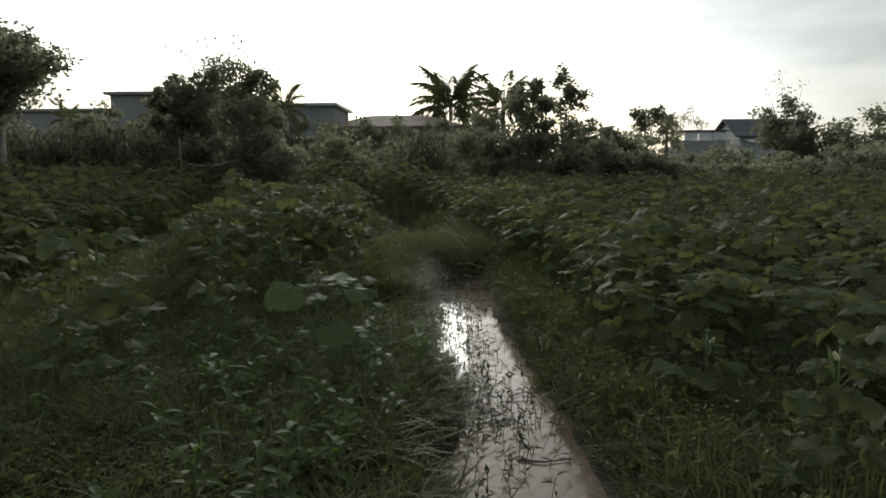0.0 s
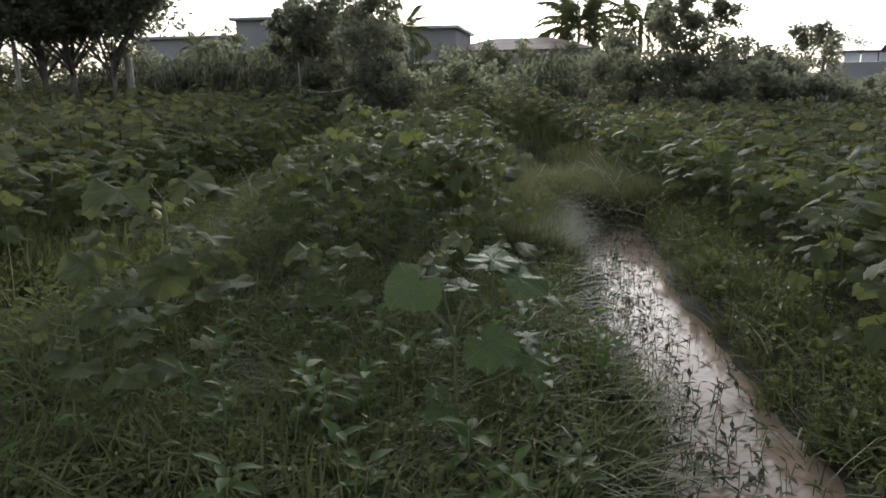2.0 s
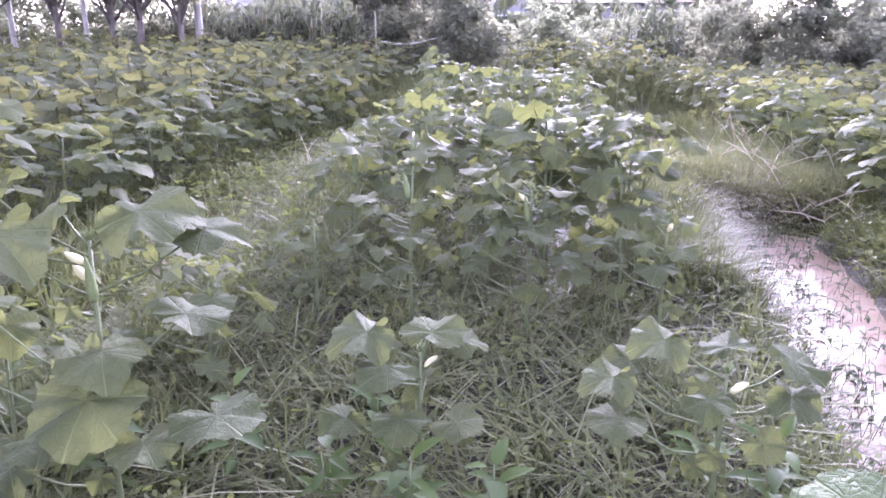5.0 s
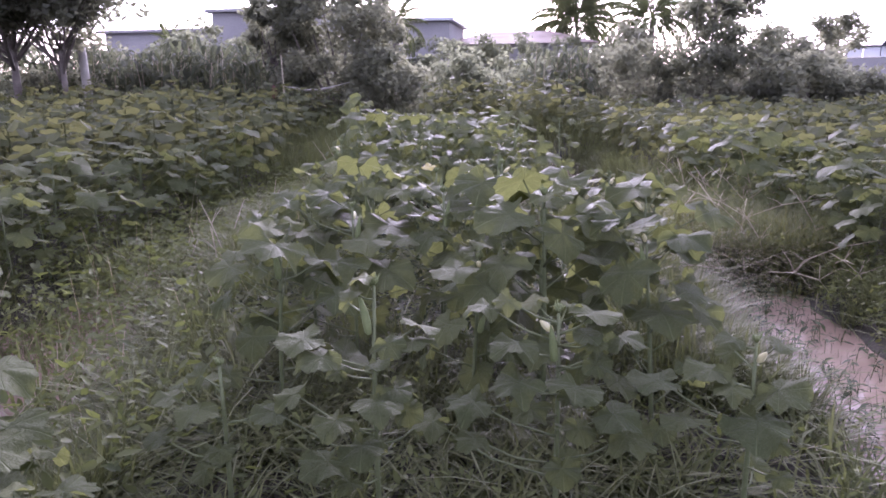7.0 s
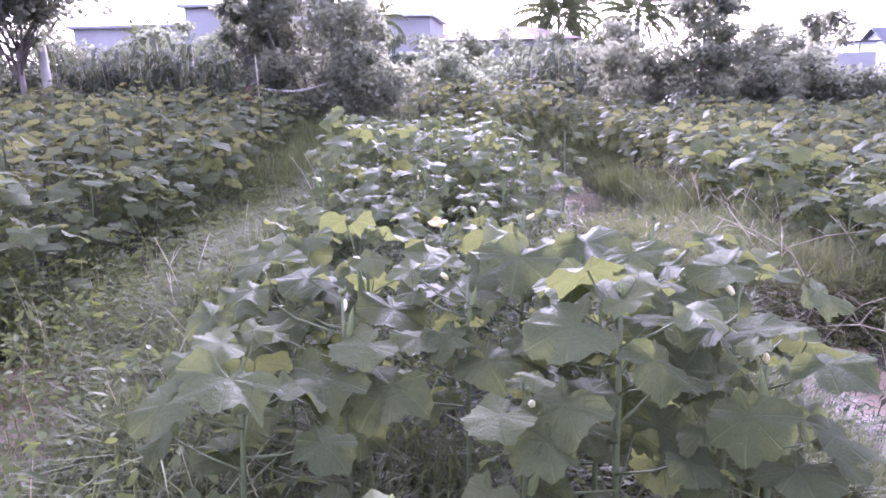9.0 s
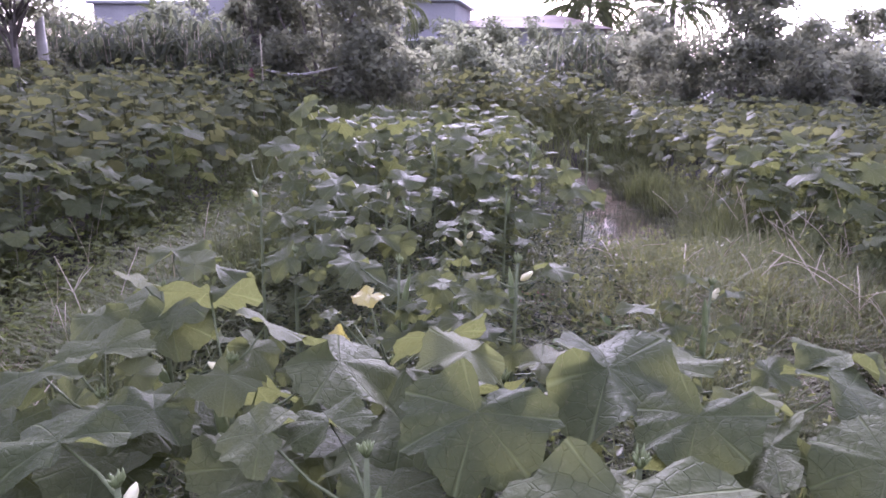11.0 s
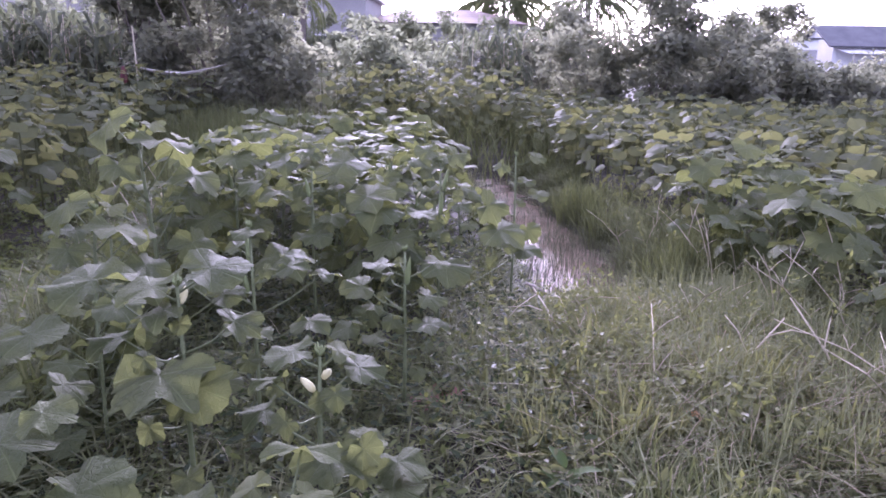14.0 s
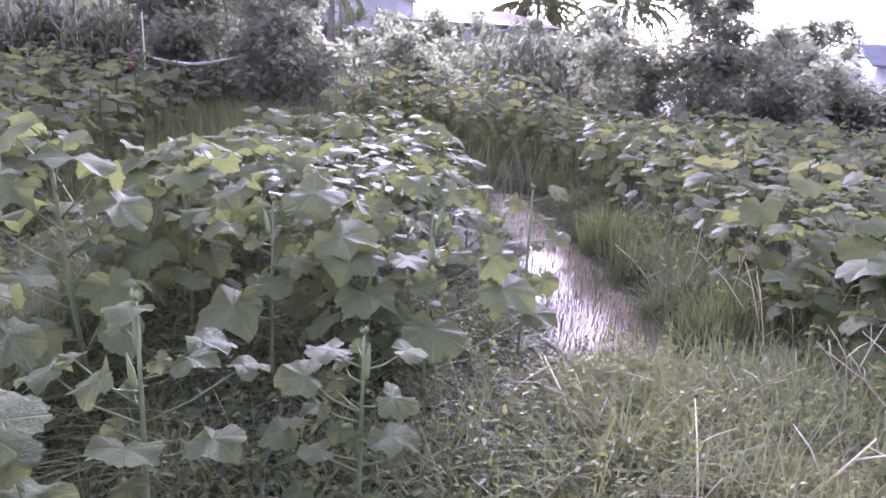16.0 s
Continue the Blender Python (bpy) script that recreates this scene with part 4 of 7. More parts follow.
TEMPLATES = [okra_plant(0.60 + 0.035 * i, 11 + i % 4, 0.175 + 0.016 * (i % 5), 300 + i, i % 3, i % 2) for i in range(8)]
SIMPLE = [simple_okra(0.50 + 0.03 * i, 10 + i % 3, 0.21 + 0.02 * (i % 3), 500 + i) for i in range(8)]


def free(x, y, gap):
    return all((x - a) ** 2 + (y - b) ** 2 > gap * gap for a, b in taken)


def bed_right(y):
    """The right edge of the planted part of the middle bed."""
    return np.interp(y, [3, 5, 5.8, 7.2, 7.3, 8.6, 9.4, 11.8, 12.6, 14, 18], [-0.4, -0.45, -0.8, -0.8, -1.45, -1.42, -1.5, -1.62, -1.55, -1.65, -2.3])


def bed_left(y):
    return np.interp(y, [3, 5.2, 6, 6.8, 8, 10.5, 12, 18], [-2.2, -2.2, -2.2, -2.35, -2.65, -3.05, -3.35, -4.4])


# the middle bed
spots = []
for y_ in np.arange(5.95, 18.0, 0.42):
    for x_ in np.arange(bed_left(y_), bed_right(y_), 0.44):
        spots.append((x_ + g0.uniform(-0.13, 0.13), y_ + g0.uniform(-0.13, 0.13)))
for y_ in np.arange(6.02, 6.9, 0.33):
    for x_ in np.arange(-2.25, -0.8, 0.34):
        spots.insert(0, (x_ + g0.uniform(-0.08, 0.08), y_ + g0.uniform(-0.08, 0.08)))
first = list(TEMPLATES)
for x_, y_ in spots:
    if not free(x_, y_, 0.27 if y_ < 6.95 else 0.35 if y_ < 11.9 else 0.33) or ditch(x_, y_) > -0.12 or (-1.95 < x_ < -0.9 and 6.95 < y_ < 7.6) or (x_ > -1.78 and 8.2 < y_ < 9.25) or (x_ > -2.6 and 8.6 < y_ < 10.2):
        continue
    taken.append((x_, y_))
    m_ = pose(x_, y_, float(ground_z(x_, y_)), g0.uniform(-5, 5), g0.uniform(-5, 5), g0.uniform(0, 360)) @ Matrix.Scale(g0.uniform(0.92, 1.2), 4)
    if y_ < 11.9:
        if first:
            first.pop().matrix_basis = m_
        else:
            copy_thing(TEMPLATES[int(g0.integers(8))], m_)
    else:
        copy_thing(SIMPLE[int(g0.integers(8))], m_)

# the beds on both sides: the nearest rows plant by plant, the rest as one mass
FIELD = []
for y_ in np.arange(2.2, 29.0, 0.40):
    for x_ in np.arange(-16.0, 17.0, 0.42):
        x1_, y1_ = x_ + g0.uniform(-0.16, 0.16), y_ + g0.uniform(-0.16, 0.16)
        right = x1_ > np.interp(y1_, A_Y, A_R) + 0.42 + 0.1 * math.sin(2 * y1_)
        left = x1_ < np.interp(y1_, B_Y, B_L) - 0.05
        middle = y1_ > 17.8 and -3.9 < x1_ < 1.5
        if (right and (y1_ > 4.2 or x1_ > 1.7) and y1_ < 20.5 - 0.1 * abs(x1_)) or (left and y1_ > 4.0 and y1_ < 19.5) or middle:
            if free(x1_, y1_, 0.30):
                FIELD.append((x1_, y1_, right))
near_field = sorted((p for p in FIELD), key=lambda p: (abs(p[0] - 1.0) if p[2] else abs(p[0] + 4.8) + 0.6) + 0.25 * max(0, p[1] - 9))[:150]
near_set = set(near_field)
firsts = list(SIMPLE)
for x_, y_, right in near_field:
    m_ = pose(x_, y_, float(ground_z(x_, y_)), g0.uniform(-5, 5), g0.uniform(-5, 5), g0.uniform(0, 360)) @ Matrix.Scale((g0.uniform(0.75, 1.02) if right else g0.uniform(0.85, 1.15)) * (1.0 + 0.035 * max(0.0, y_ - 8)), 4)
    if firsts:
        firsts.pop().matrix_basis = m_
    else:
        copy_thing(SIMPLE[int(g0.integers(8))], m_)


def far_okra(places, name, label):
    """Many plants at once: lobed blades on stems, joined."""
    V, F, n = [], [], 0
    for x, y, right in places:
        g = g0
        hgt = (g.uniform(0.42, 0.66) if right else g.uniform(0.55, 0.92)) * (1.0 + (0.045 if right else 0.06) * min(max(0, y - 8), 11))
        base = np.array([x, y, float(ground_z(x, y))])
        sv = [(0.008 * math.cos(w), 0.008 * math.sin(w), h) for h in (0, hgt) for w in (0, 2.1, 4.2)]
        V.append(np.array(sv) + base)
        F.append(np.array([[0, 1, 4, 3], [1, 2, 5, 4], [2, 0, 3, 5]]) + n)
        n += 6
        for i, (h, bearing, stalk, rise, blade, tilt, roll_, young) in enumerate(leaf_plan(g, hgt, int(g.integers(8, 12)), g.uniform(0.18, 0.25))):
            a, mid, b, turn = leaf_frames(h, bearing, stalk, rise, tilt, roll_)
            v, f, u = FAR_BLADES[i % 4]
            m = np.array(Matrix.Translation(b) @ turn @ Matrix.Scale(blade, 4))
            V.append(v @ m[:3, :3].T + m[:3, 3] + base)
            F.append(f + n)
            n += len(v)
    ob = put(name, mesh_np(name, np.concatenate(V), np.concatenate(F), M_LEAF_FAR))
    return tagged(ob, label, "okra crop", kind="stuff")


far_okra([p for p in FIELD if p not in near_set and p[2]], "okra_crop", "dense rows of green okra plants filling the wide bed")
far_okra([p for p in FIELD if p not in near_set and not p[2]], "okra_crop", "dense okra plants beyond the overgrown ditch")


# ---- grass and weeds ----
def blades(x, y, length, width, lean, name, mat, label, category="grass", seed=1, z0=0.0, curl=1.0):
    """Bent grass blades: each a strip of three segments, standing on the ground."""
    g = np.random.default_rng(seed)
    n = len(x)
    z = np.maximum(ground_z(x, y), -0.03) + z0
    w = g.uniform(0, 2 * math.pi, n)
    # only short growth on the wet slope at the pool's end
    length = length * (1 - 0.62 * np.exp(-((y - 8.72) / 0.28) ** 4) * (np.abs(x - 0.2) < 0.62))
    dx, dy = np.cos(w), np.sin(w)
    sx, sy = -dy * width / 2, dx * width / 2
    V = np.zeros((n, 8, 3), np.float32)
    for k, (u, wd) in enumerate(((0, 0.8), (0.4, 1.0), (0.75, 0.7), (1.0, 0.08))):
        out_ = length * (lean * u + curl * lean * u * u * 0.6)
        up = length * (u - 0.45 * curl * lean * u * u)
        for side, s in ((0, -1), (1, 1)):
            V[:, 2 * k + side, 0] = x + dx * out_ + s * sx * wd
            V[:, 2 * k + side, 1] = y + dy * out_ + s * sy * wd
            V[:, 2 * k + side, 2] = z - 0.01 + np.maximum(up, 0.004)
    F = (np.array([[0, 1, 3, 2], [2, 3, 5, 4], [4, 5, 7, 6]])[None] + 8 * np.arange(n)[:, None, None]).reshape(-1, 4)
    ob = put(name, mesh_np(name, V.reshape(-1, 3), F, mat))
    return tagged(ob, label, category, kind="stuff")


def scatter(g, n, x0, x1, y0, y1, keep, tufts=0, spread_=0.06):
    """Random places in a rectangle where keep(x, y) gives a chance above a random number; with tufts, in groups."""
    if tufts:
        cx, cy = g.uniform(x0, x1, tufts), g.uniform(y0, y1, tufts)
        ok = keep(cx, cy) > g.uniform(0, 1, tufts)
        cx, cy = cx[ok], cy[ok]
        i = g.integers(0, max(len(cx), 1), n)
        return cx[i] + g.normal(0, spread_, n), cy[i] + g.normal(0, spread_, n)
    x, y = g.uniform(x0, x1, n), g.uniform(y0, y1, n)
    ok = keep(x, y) > g.uniform(0, 1, n)
    return x[ok], y[ok]


def patchy(x, y):
    return 0.5 + 0.5 * np.sin(1.7 * x + 2.1 * np.sin(0.9 * y)) * np.sin(1.3 * y + 1.5 * np.sin(1.1 * x))


def on_bank(x, y):
    d = -ditch(x, y)
    return np.clip(1 - np.abs(d - 0.16) / 0.24, 0, 1)


gg = np.random.default_rng(21)
# tall grass along the ditch edges
x_, y_ = scatter(gg, 30000, -5.4, 1.6, 1.0, 18, lambda x, y: on_bank(x, y) * (0.25 + 0.75 * patchy(x, y)), tufts=3600, spread_=0.045)
blades(x_, y_, gg.uniform(0.10, 0.34, len(x_)) * np.where((y_ > 10.0) & (x_ > -1.3), 0.40, np.where(x_ > -1.0, 0.62, 1.0)), gg.uniform(0.004, 0.008, len(x_)), gg.uniform(0.1, 1.1, len(x_)), "bank_grass", M_GRASS, "tall green grass along the ditch banks", seed=31)
x_, y_ = scatter(gg, 1000, -0.7, 0.4, 3.4, 8.9, lambda x, y: np.clip(1 - np.abs(x - np.interp(y, A_Y, A_L) + 0.04) / 0.2, 0, 1) * patchy(x * 2, y * 3.1), tufts=500, spread_=0.04)
blades(x_, y_, gg.uniform(0.06, 0.24, len(x_)), gg.uniform(0.003, 0.007, len(x_)), gg.uniform(0.1, 1.2, len(x_)), "bank_grass", M_GRASS, "pale grass growing out of the pool's edge", seed=49)
x_, y_ = scatter(gg, 9000, 0.3, 1.6, 1.6, 9.2, lambda x, y: np.clip(1.1 - np.abs(x - np.interp(y, A_Y, A_R) - 0.30) / 0.24, 0, 1) * (0.45 + 0.55 * patchy(x * 2.4, y * 2.2)), tufts=1900, spread_=0.06)
blades(x_, y_, gg.uniform(0.04, 0.17, len(x_)), gg.uniform(0.003, 0.006, len(x_)), gg.uniform(0.1, 0.9, len(x_)), "bank_grass", M_GRASS, "rough olive grass on the field-side bank", seed=58)
# short grass and weeds over the beds
x_, y_ = scatter(gg, 26000, -3.4, 1.2, 0.9, 13.0, lambda x, y: (ditch(x, y) < -0.03) * np.where((y > 7) & (x < -0.9), 0.85, 1.0) * (0.18 + 0.5 * patchy(x, y)))
blades(x_, y_, gg.uniform(0.06, 0.24, len(x_)), gg.uniform(0.005, 0.011, len(x_)), gg.uniform(0.1, 1.3, len(x_)), "bed_grass", M_GRASS, "low patchy green grass between the crop plants", seed=32)
# lush headland at the start of the walk
x_, y_ = scatter(gg, 30000, -3.2, 2.6, 0.7, 4.0, lambda x, y: (ditch(x, y) < -0.02) * np.clip(1.1 - (y - 2.6) / 1.6, 0, 1) * (0.4 + 0.6 * patchy(x, y)), tufts=2600, spread_=0.07)
blades(x_, y_, gg.uniform(0.08, 0.30, len(x_)) * (0.5 + 0.7 * patchy(x_ * 2.3, y_ * 2.1)), gg.uniform(0.004, 0.010, len(x_)), gg.uniform(0.1, 1.2, len(x_)), "headland_grass", M_GRASS, "lush green grass at the end of the bed", seed=33)


def bare(x, y):
    """The patch of shaded bare soil where the dam meets the bed."""
    return 1 - 0.85 * np.exp(-((x + 1.25) / 0.30) ** 2 - ((y - 10.6) / 1.0) ** 2)


def opened(x, y):
    """Where the side ditch's water lies open."""
    return 1 - 0.93 * np.exp(-((x + 3.7) / 0.46) ** 4 - ((y - 6.0) / 0.75) ** 4)


def dam(x, y):
    c = np.interp(y, A_Y, A_L) + 0.3
    return np.clip(1.25 - np.abs(x - c + 0.05) / 0.95, 0, 1) * np.where(x > -0.35, np.clip((y - 8.55) / 0.25, 0, 1), np.clip((y - 7.6) / 0.6, 0, 1)) * np.clip((11.5 - y) / 0.5, 0, 1) * (1 - 0.8 * np.exp(-((x + 0.25) / 0.30) ** 2 - ((y - 11.25) / 0.42) ** 2))


# dry grass on the dam between the two pools, and strewn over the bed
x_, y_ = scatter(gg, 15000, -2.4, 1.2, 7.6, 13.2, lambda x, y: bare(x, y) * dam(x, y) * (0.3 + 0.7 * patchy(x * 1.7, y * 1.7)), tufts=1500, spread_=0.035)
blades(x_, y_, gg.uniform(0.08, 0.36, len(x_)) * (0.45 + 0.75 * patchy(x_ * 2.9, y_ * 2.3)) * np.clip((12.0 - y_) / 2.2, 0.35, 1), gg.uniform(0.006, 0.013, len(x_)), gg.uniform(0.1, 1.2, len(x_)), "dam_grass", M_DAM, "yellow-green grass on the dam between pools", seed=34)
x_, y_ = scatter(gg, 4600, -2.6, 1.2, 7.4, 13.2, lambda x, y: dam(x, y) * (0.2 + 0.8 * patchy(x * 2.1, y * 2.7)))
blades(x_, y_, gg.uniform(0.10, 0.46, len(x_)) * np.clip((12.0 - y_) / 2.2, 0.25, 1), gg.uniform(0.0025, 0.005, len(x_)), gg.uniform(0.4, 2.4, len(x_)), "dry_grass", M_STRAW, "dry straw-coloured grass tangled over the dam", seed=35)
x_, y_ = scatter(gg, 3000, -3.4, 1.3, 2.2, 13.0, lambda x, y: (ditch(x, y) < -0.05) * (0.15 + 0.5 * patchy(y, x)))
blades(x_, y_, gg.uniform(0.06, 0.25, len(x_)), gg.uniform(0.002, 0.0045, len(x_)), gg.uniform(0.5, 1.9, len(x_)), "straw_litter", M_STRAW, "dry straw litter on the soil of the bed", seed=36)
x_, y_ = scatter(gg, 2600, -1.6, 1.3, 8.0, 11.6, lambda x, y: dam(x, y) * (0.15 + 0.85 * patchy(x * 1.9 + 1, y * 1.6)), tufts=320, spread_=0.07)
blades(x_, y_, gg.uniform(0.12, 0.5, len(x_)) * np.clip((12.0 - y_) / 2.2, 0.25, 1), gg.uniform(0.002, 0.005, len(x_)), gg.uniform(0.05, 1.1, len(x_)), "stem_grass", M_STEM_GRASS, "pale yellow-green grass stems standing on the dam", seed=44)
x_, y_ = scatter(gg, 5200, -0.6, 1.3, 8.9, 13.5, lambda x, y: (ditch(x, y) < -0.01) * np.clip(1.2 - np.abs(x - np.interp(y, A_Y, A_R) - 0.05) / 0.55, 0, 1), tufts=800, spread_=0.05)
blades(x_, y_, gg.uniform(0.16, 0.44, len(x_)), gg.uniform(0.002, 0.005, len(x_)), gg.uniform(0.05, 0.8, len(x_)), "stem_grass", M_STEM_GRASS, "tall yellow-green grass tufts beside the far pool", seed=48)
x_, y_ = scatter(gg, 2400, -0.9, 1.0, 8.5, 10.2, lambda x, y: dam(x, y) * np.clip(1.3 - np.abs(y - 9.1) / 0.8, 0, 1), tufts=420, spread_=0.07)
blades(x_, y_, gg.uniform(0.08, 0.34, len(x_)), gg.uniform(0.002, 0.005, len(x_)), gg.uniform(0.3, 2.2, len(x_)), "dry_grass", M_STRAW, "brown dry grass tangle at the pool's end", seed=59)
# scattered coarse dead stems, bent and fallen over one another; paleness paints highlights
x_, y_ = scatter(gg, 1500, -3.2, 1.0, 3.6, 11.6, lambda x, y: (ditch(x, y) < -0.02) * np.where((y > 7.4) & (x < -0.95), 0.08, 1.0) * (0.25 + 0.75 * patchy(x * 2.2 + 1, y * 1.9)), tufts=800, spread_=0.08)
blades(x_, y_, gg.uniform(0.10, 0.36, len(x_)), gg.uniform(0.004, 0.008, len(x_)), gg.uniform(0.3, 1.9, len(x_)), "dead_stems", M_HIGHLIT_STEM, "coarse dead grass stems, paled for highlights, bent over the bed", seed=63)
x_, y_ = scatter(gg, 1300, -5.0, -2.5, 3.6, 13.0, lambda x, y: np.clip(1.2 - np.abs(x - np.interp(y, B_Y, B_R) - 0.1) / 0.8, 0, 1) * (0.3 + 0.7 * patchy(x * 1.8, y * 2.1)), tufts=700, spread_=0.08)
blades(x_, y_, gg.uniform(0.14, 0.5, len(x_)), gg.uniform(0.004, 0.008, len(x_)), gg.uniform(0.1, 1.3, len(x_)), "dead_stems", M_HIGHLIT_STEM, "coarse grass stems, paled for highlights, along the side ditch", seed=64)
x_, y_ = scatter(gg, 2600, -4.9, -3.3, 4.4, 6.6, lambda x, y: np.exp(-((x + 4.2) / 0.6) ** 2 - ((y - 5.6) / 0.8) ** 2), tufts=200, spread_=0.06)
blades(x_, y_, gg.uniform(0.22, 0.55, len(x_)), gg.uniform(0.009, 0.018, len(x_)), gg.uniform(0.05, 0.7, len(x_)), "spear_grass", M_GRASS, "broad green spear grass beside the side ditch", seed=68)
x_, y_ = scatter(gg, 16000, -3.0, -0.9, 7.4, 11.6, lambda x, y: (ditch(x, y) < -0.04) * (0.3 + 0.7 * patchy(x * 2.2, y * 2.4)), tufts=1500, spread_=0.05)
blades(x_, y_, gg.uniform(0.05, 0.22, len(x_)), gg.uniform(0.004, 0.009, len(x_)), gg.uniform(0.2, 1.5, len(x_)), "bed_grass", M_GRASS, "short dark grass in the shade of the okra", seed=69)
# upright clumps on the far pool's bank and longer grass on the dam
gh = np.random.default_rng(71)
x_, y_ = scatter(gh, 1500, -0.4, 0.75, 10.9, 12.3, lambda x, y: np.exp(-((x - 0.15) / 0.4) ** 2 - ((y - 11.75) / 0.42) ** 2), tufts=90, spread_=0.05)
blades(x_, y_, gh.uniform(0.18, 0.42, len(x_)), gh.uniform(0.006, 0.012, len(x_)), gh.uniform(0.03, 0.5, len(x_)), "bank_grass", M_GRASS, "upright yellow-green grass clumps beside the far pool", seed=72)
x_, y_ = scatter(gh, 500, -0.65, -0.25, 12.6, 14.3, lambda x, y: (ditch(x, y) < 0.0) * 1.0, tufts=60, spread_=0.05)
blades(x_, y_, gh.uniform(0.22, 0.46, len(x_)), gh.uniform(0.006, 0.012, len(x_)), gh.uniform(0.03, 0.45, len(x_)), "bank_grass", M_GRASS, "upright yellow-green grass clumps beside the far pool", seed=73)
x_, y_ = scatter(gh, 1100, -1.1, 0.8, 9.3, 11.3, lambda x, y: dam(x, y) * (0.2 + 0.8 * patchy(x * 2.6 + 3, y * 2.2)), tufts=190, spread_=0.06)
blades(x_, y_, gh.uniform(0.12, 0.30, len(x_)), gh.uniform(0.005, 0.011, len(x_)), gh.uniform(0.1, 1.0, len(x_)), "dam_grass", M_DAM, "longer yellow-green grass blades on the dam", seed=74)
# grass growing in and round the left ditch
x_, y_ = scatter(gg, 30000, -6.0, -2.6, 2.4, 18, lambda x, y: np.clip(1.15 - np.abs(x - np.interp(y, B_Y, B_R) - 0.32) / 0.45, 0.03, 1) * opened(x, y) * (0.3 + 0.7 * patchy(x * 1.3, y * 1.3)), tufts=3400, spread_=0.07)
blades(x_, y_, gg.uniform(0.12, 0.55, len(x_)) * np.clip((y_ - 3.0) / 6.0, 0.55, 1), gg.uniform(0.004, 0.011, len(x_)), gg.uniform(0.05, 1.3, len(x_)), "ditch_grass", M_GRASS, "tangled tall grass overgrowing the side ditch", seed=37)
x_, y_ = scatter(gg, 1300, -6.0, -2.8, 2.4, 18, lambda x, y: np.clip(1.15 - np.abs(x - np.interp(y, B_Y, B_R) + 0.3) / 0.9, 0, 1))
blades(x_, y_, gg.uniform(0.2, 0.7, len(x_)), gg.uniform(0.002, 0.005, len(x_)), gg.uniform(0.05, 0.6, len(x_)), "ditch_straw", M_STRAW, "dry grass stalks standing in the side ditch", seed=38)
x_, y_ = scatter(gg, 15000, -1.6, 1.6, 10.6, 17.5, lambda x, y: (ditch(x, y) < -0.03) * np.clip(1.1 - np.abs(x - np.interp(y, A_Y, A_R) - 0.4) / 0.5, 0, 1) * (0.3 + 0.7 * patchy(x * 2, y * 1.5)), tufts=900, spread_=0.06)
blades(x_, y_, gg.uniform(0.08, 0.26, len(x_)), gg.uniform(0.005, 0.012, len(x_)), gg.uniform(0.1, 1.2, len(x_)), "far_bank_grass", M_GRASS, "green grass on the far pool's bank", seed=45)
# reeds standing in the far pool
x_, y_ = scatter(gg, 26000, -1.7, 0.0, 11.3, 16.8, lambda x, y: (ditch(x, y) > -0.02) * (0.35 + 0.65 * patchy(x * 3, y * 2)) * np.clip(1.25 - (y - 11.3) / 4.5, 0.25, 1))
blades(x_, y_, gg.uniform(0.05, 0.24, len(x_)), gg.uniform(0.002, 0.0045, len(x_)), gg.uniform(0.03, 0.45, len(x_)), "reeds", M_REED, "thin dark reeds standing in the far pool", seed=39, category="reeds")
x_, y_ = scatter(gg, 14000, -4.9, -2.9, 2.9, 13.0, lambda x, y: opened(x, y) * (ditch(x, y) > -0.05) * (0.3 + 0.7 * patchy(x * 2.3, y * 2)))
blades(x_, y_, gg.uniform(0.06, 0.36, len(x_)), gg.uniform(0.002, 0.006, len(x_)), gg.uniform(0.03, 0.7, len(x_)), "reeds", M_GRASS, "thin reeds and grass standing in the side ditch", seed=50, category="reeds")
x_, y_ = scatter(gg, 5000, -0.6, 0.9, 4.6, 8.9, lambda x, y: (ditch(x, y) > -0.02) * np.clip((y - 4.4) / 2.2, 0, 1) * np.clip(1.15 - 0.9 * (x - np.interp(y, A_Y, A_L)) / (np.interp(y, A_Y, A_R) - np.interp(y, A_Y, A_L)), 0, 1))
blades(x_, y_, gg.uniform(0.03, 0.15, len(x_)), gg.uniform(0.002, 0.004, len(x_)), gg.uniform(0.03, 0.6, len(x_)), "reeds", M_REED, "thin dark reeds at the end of the muddy pool", seed=46, category="reeds")
# tall grass at the field's edge and between the beds
x_, y_ = scatter(gg, 30000, -15, 15, 16.5, 24, lambda x, y: 0.3 + 0.7 * patchy(x * 0.7, y))
blades(x_, y_, gg.uniform(0.3, 1.0, len(x_)), gg.uniform(0.008, 0.018, len(x_)), gg.uniform(0.05, 0.5, len(x_)), "edge_grass", M_GRASS, "tall rank grass at the edge of the field", seed=40)
x_, y_ = scatter(gg, 12000, -6.8, -3.6, 13.0, 19.0, lambda x, y: np.clip(1.2 - np.abs(x - np.interp(y, B_Y, B_R) + 0.2) / 1.0, 0, 1))
blades(x_, y_, gg.uniform(0.3, 0.95, len(x_)), gg.uniform(0.005, 0.011, len(x_)), gg.uniform(0.03, 0.35, len(x_)), "tall_grass", M_GRASS, "tall upright grass closing off the side ditch", seed=41)


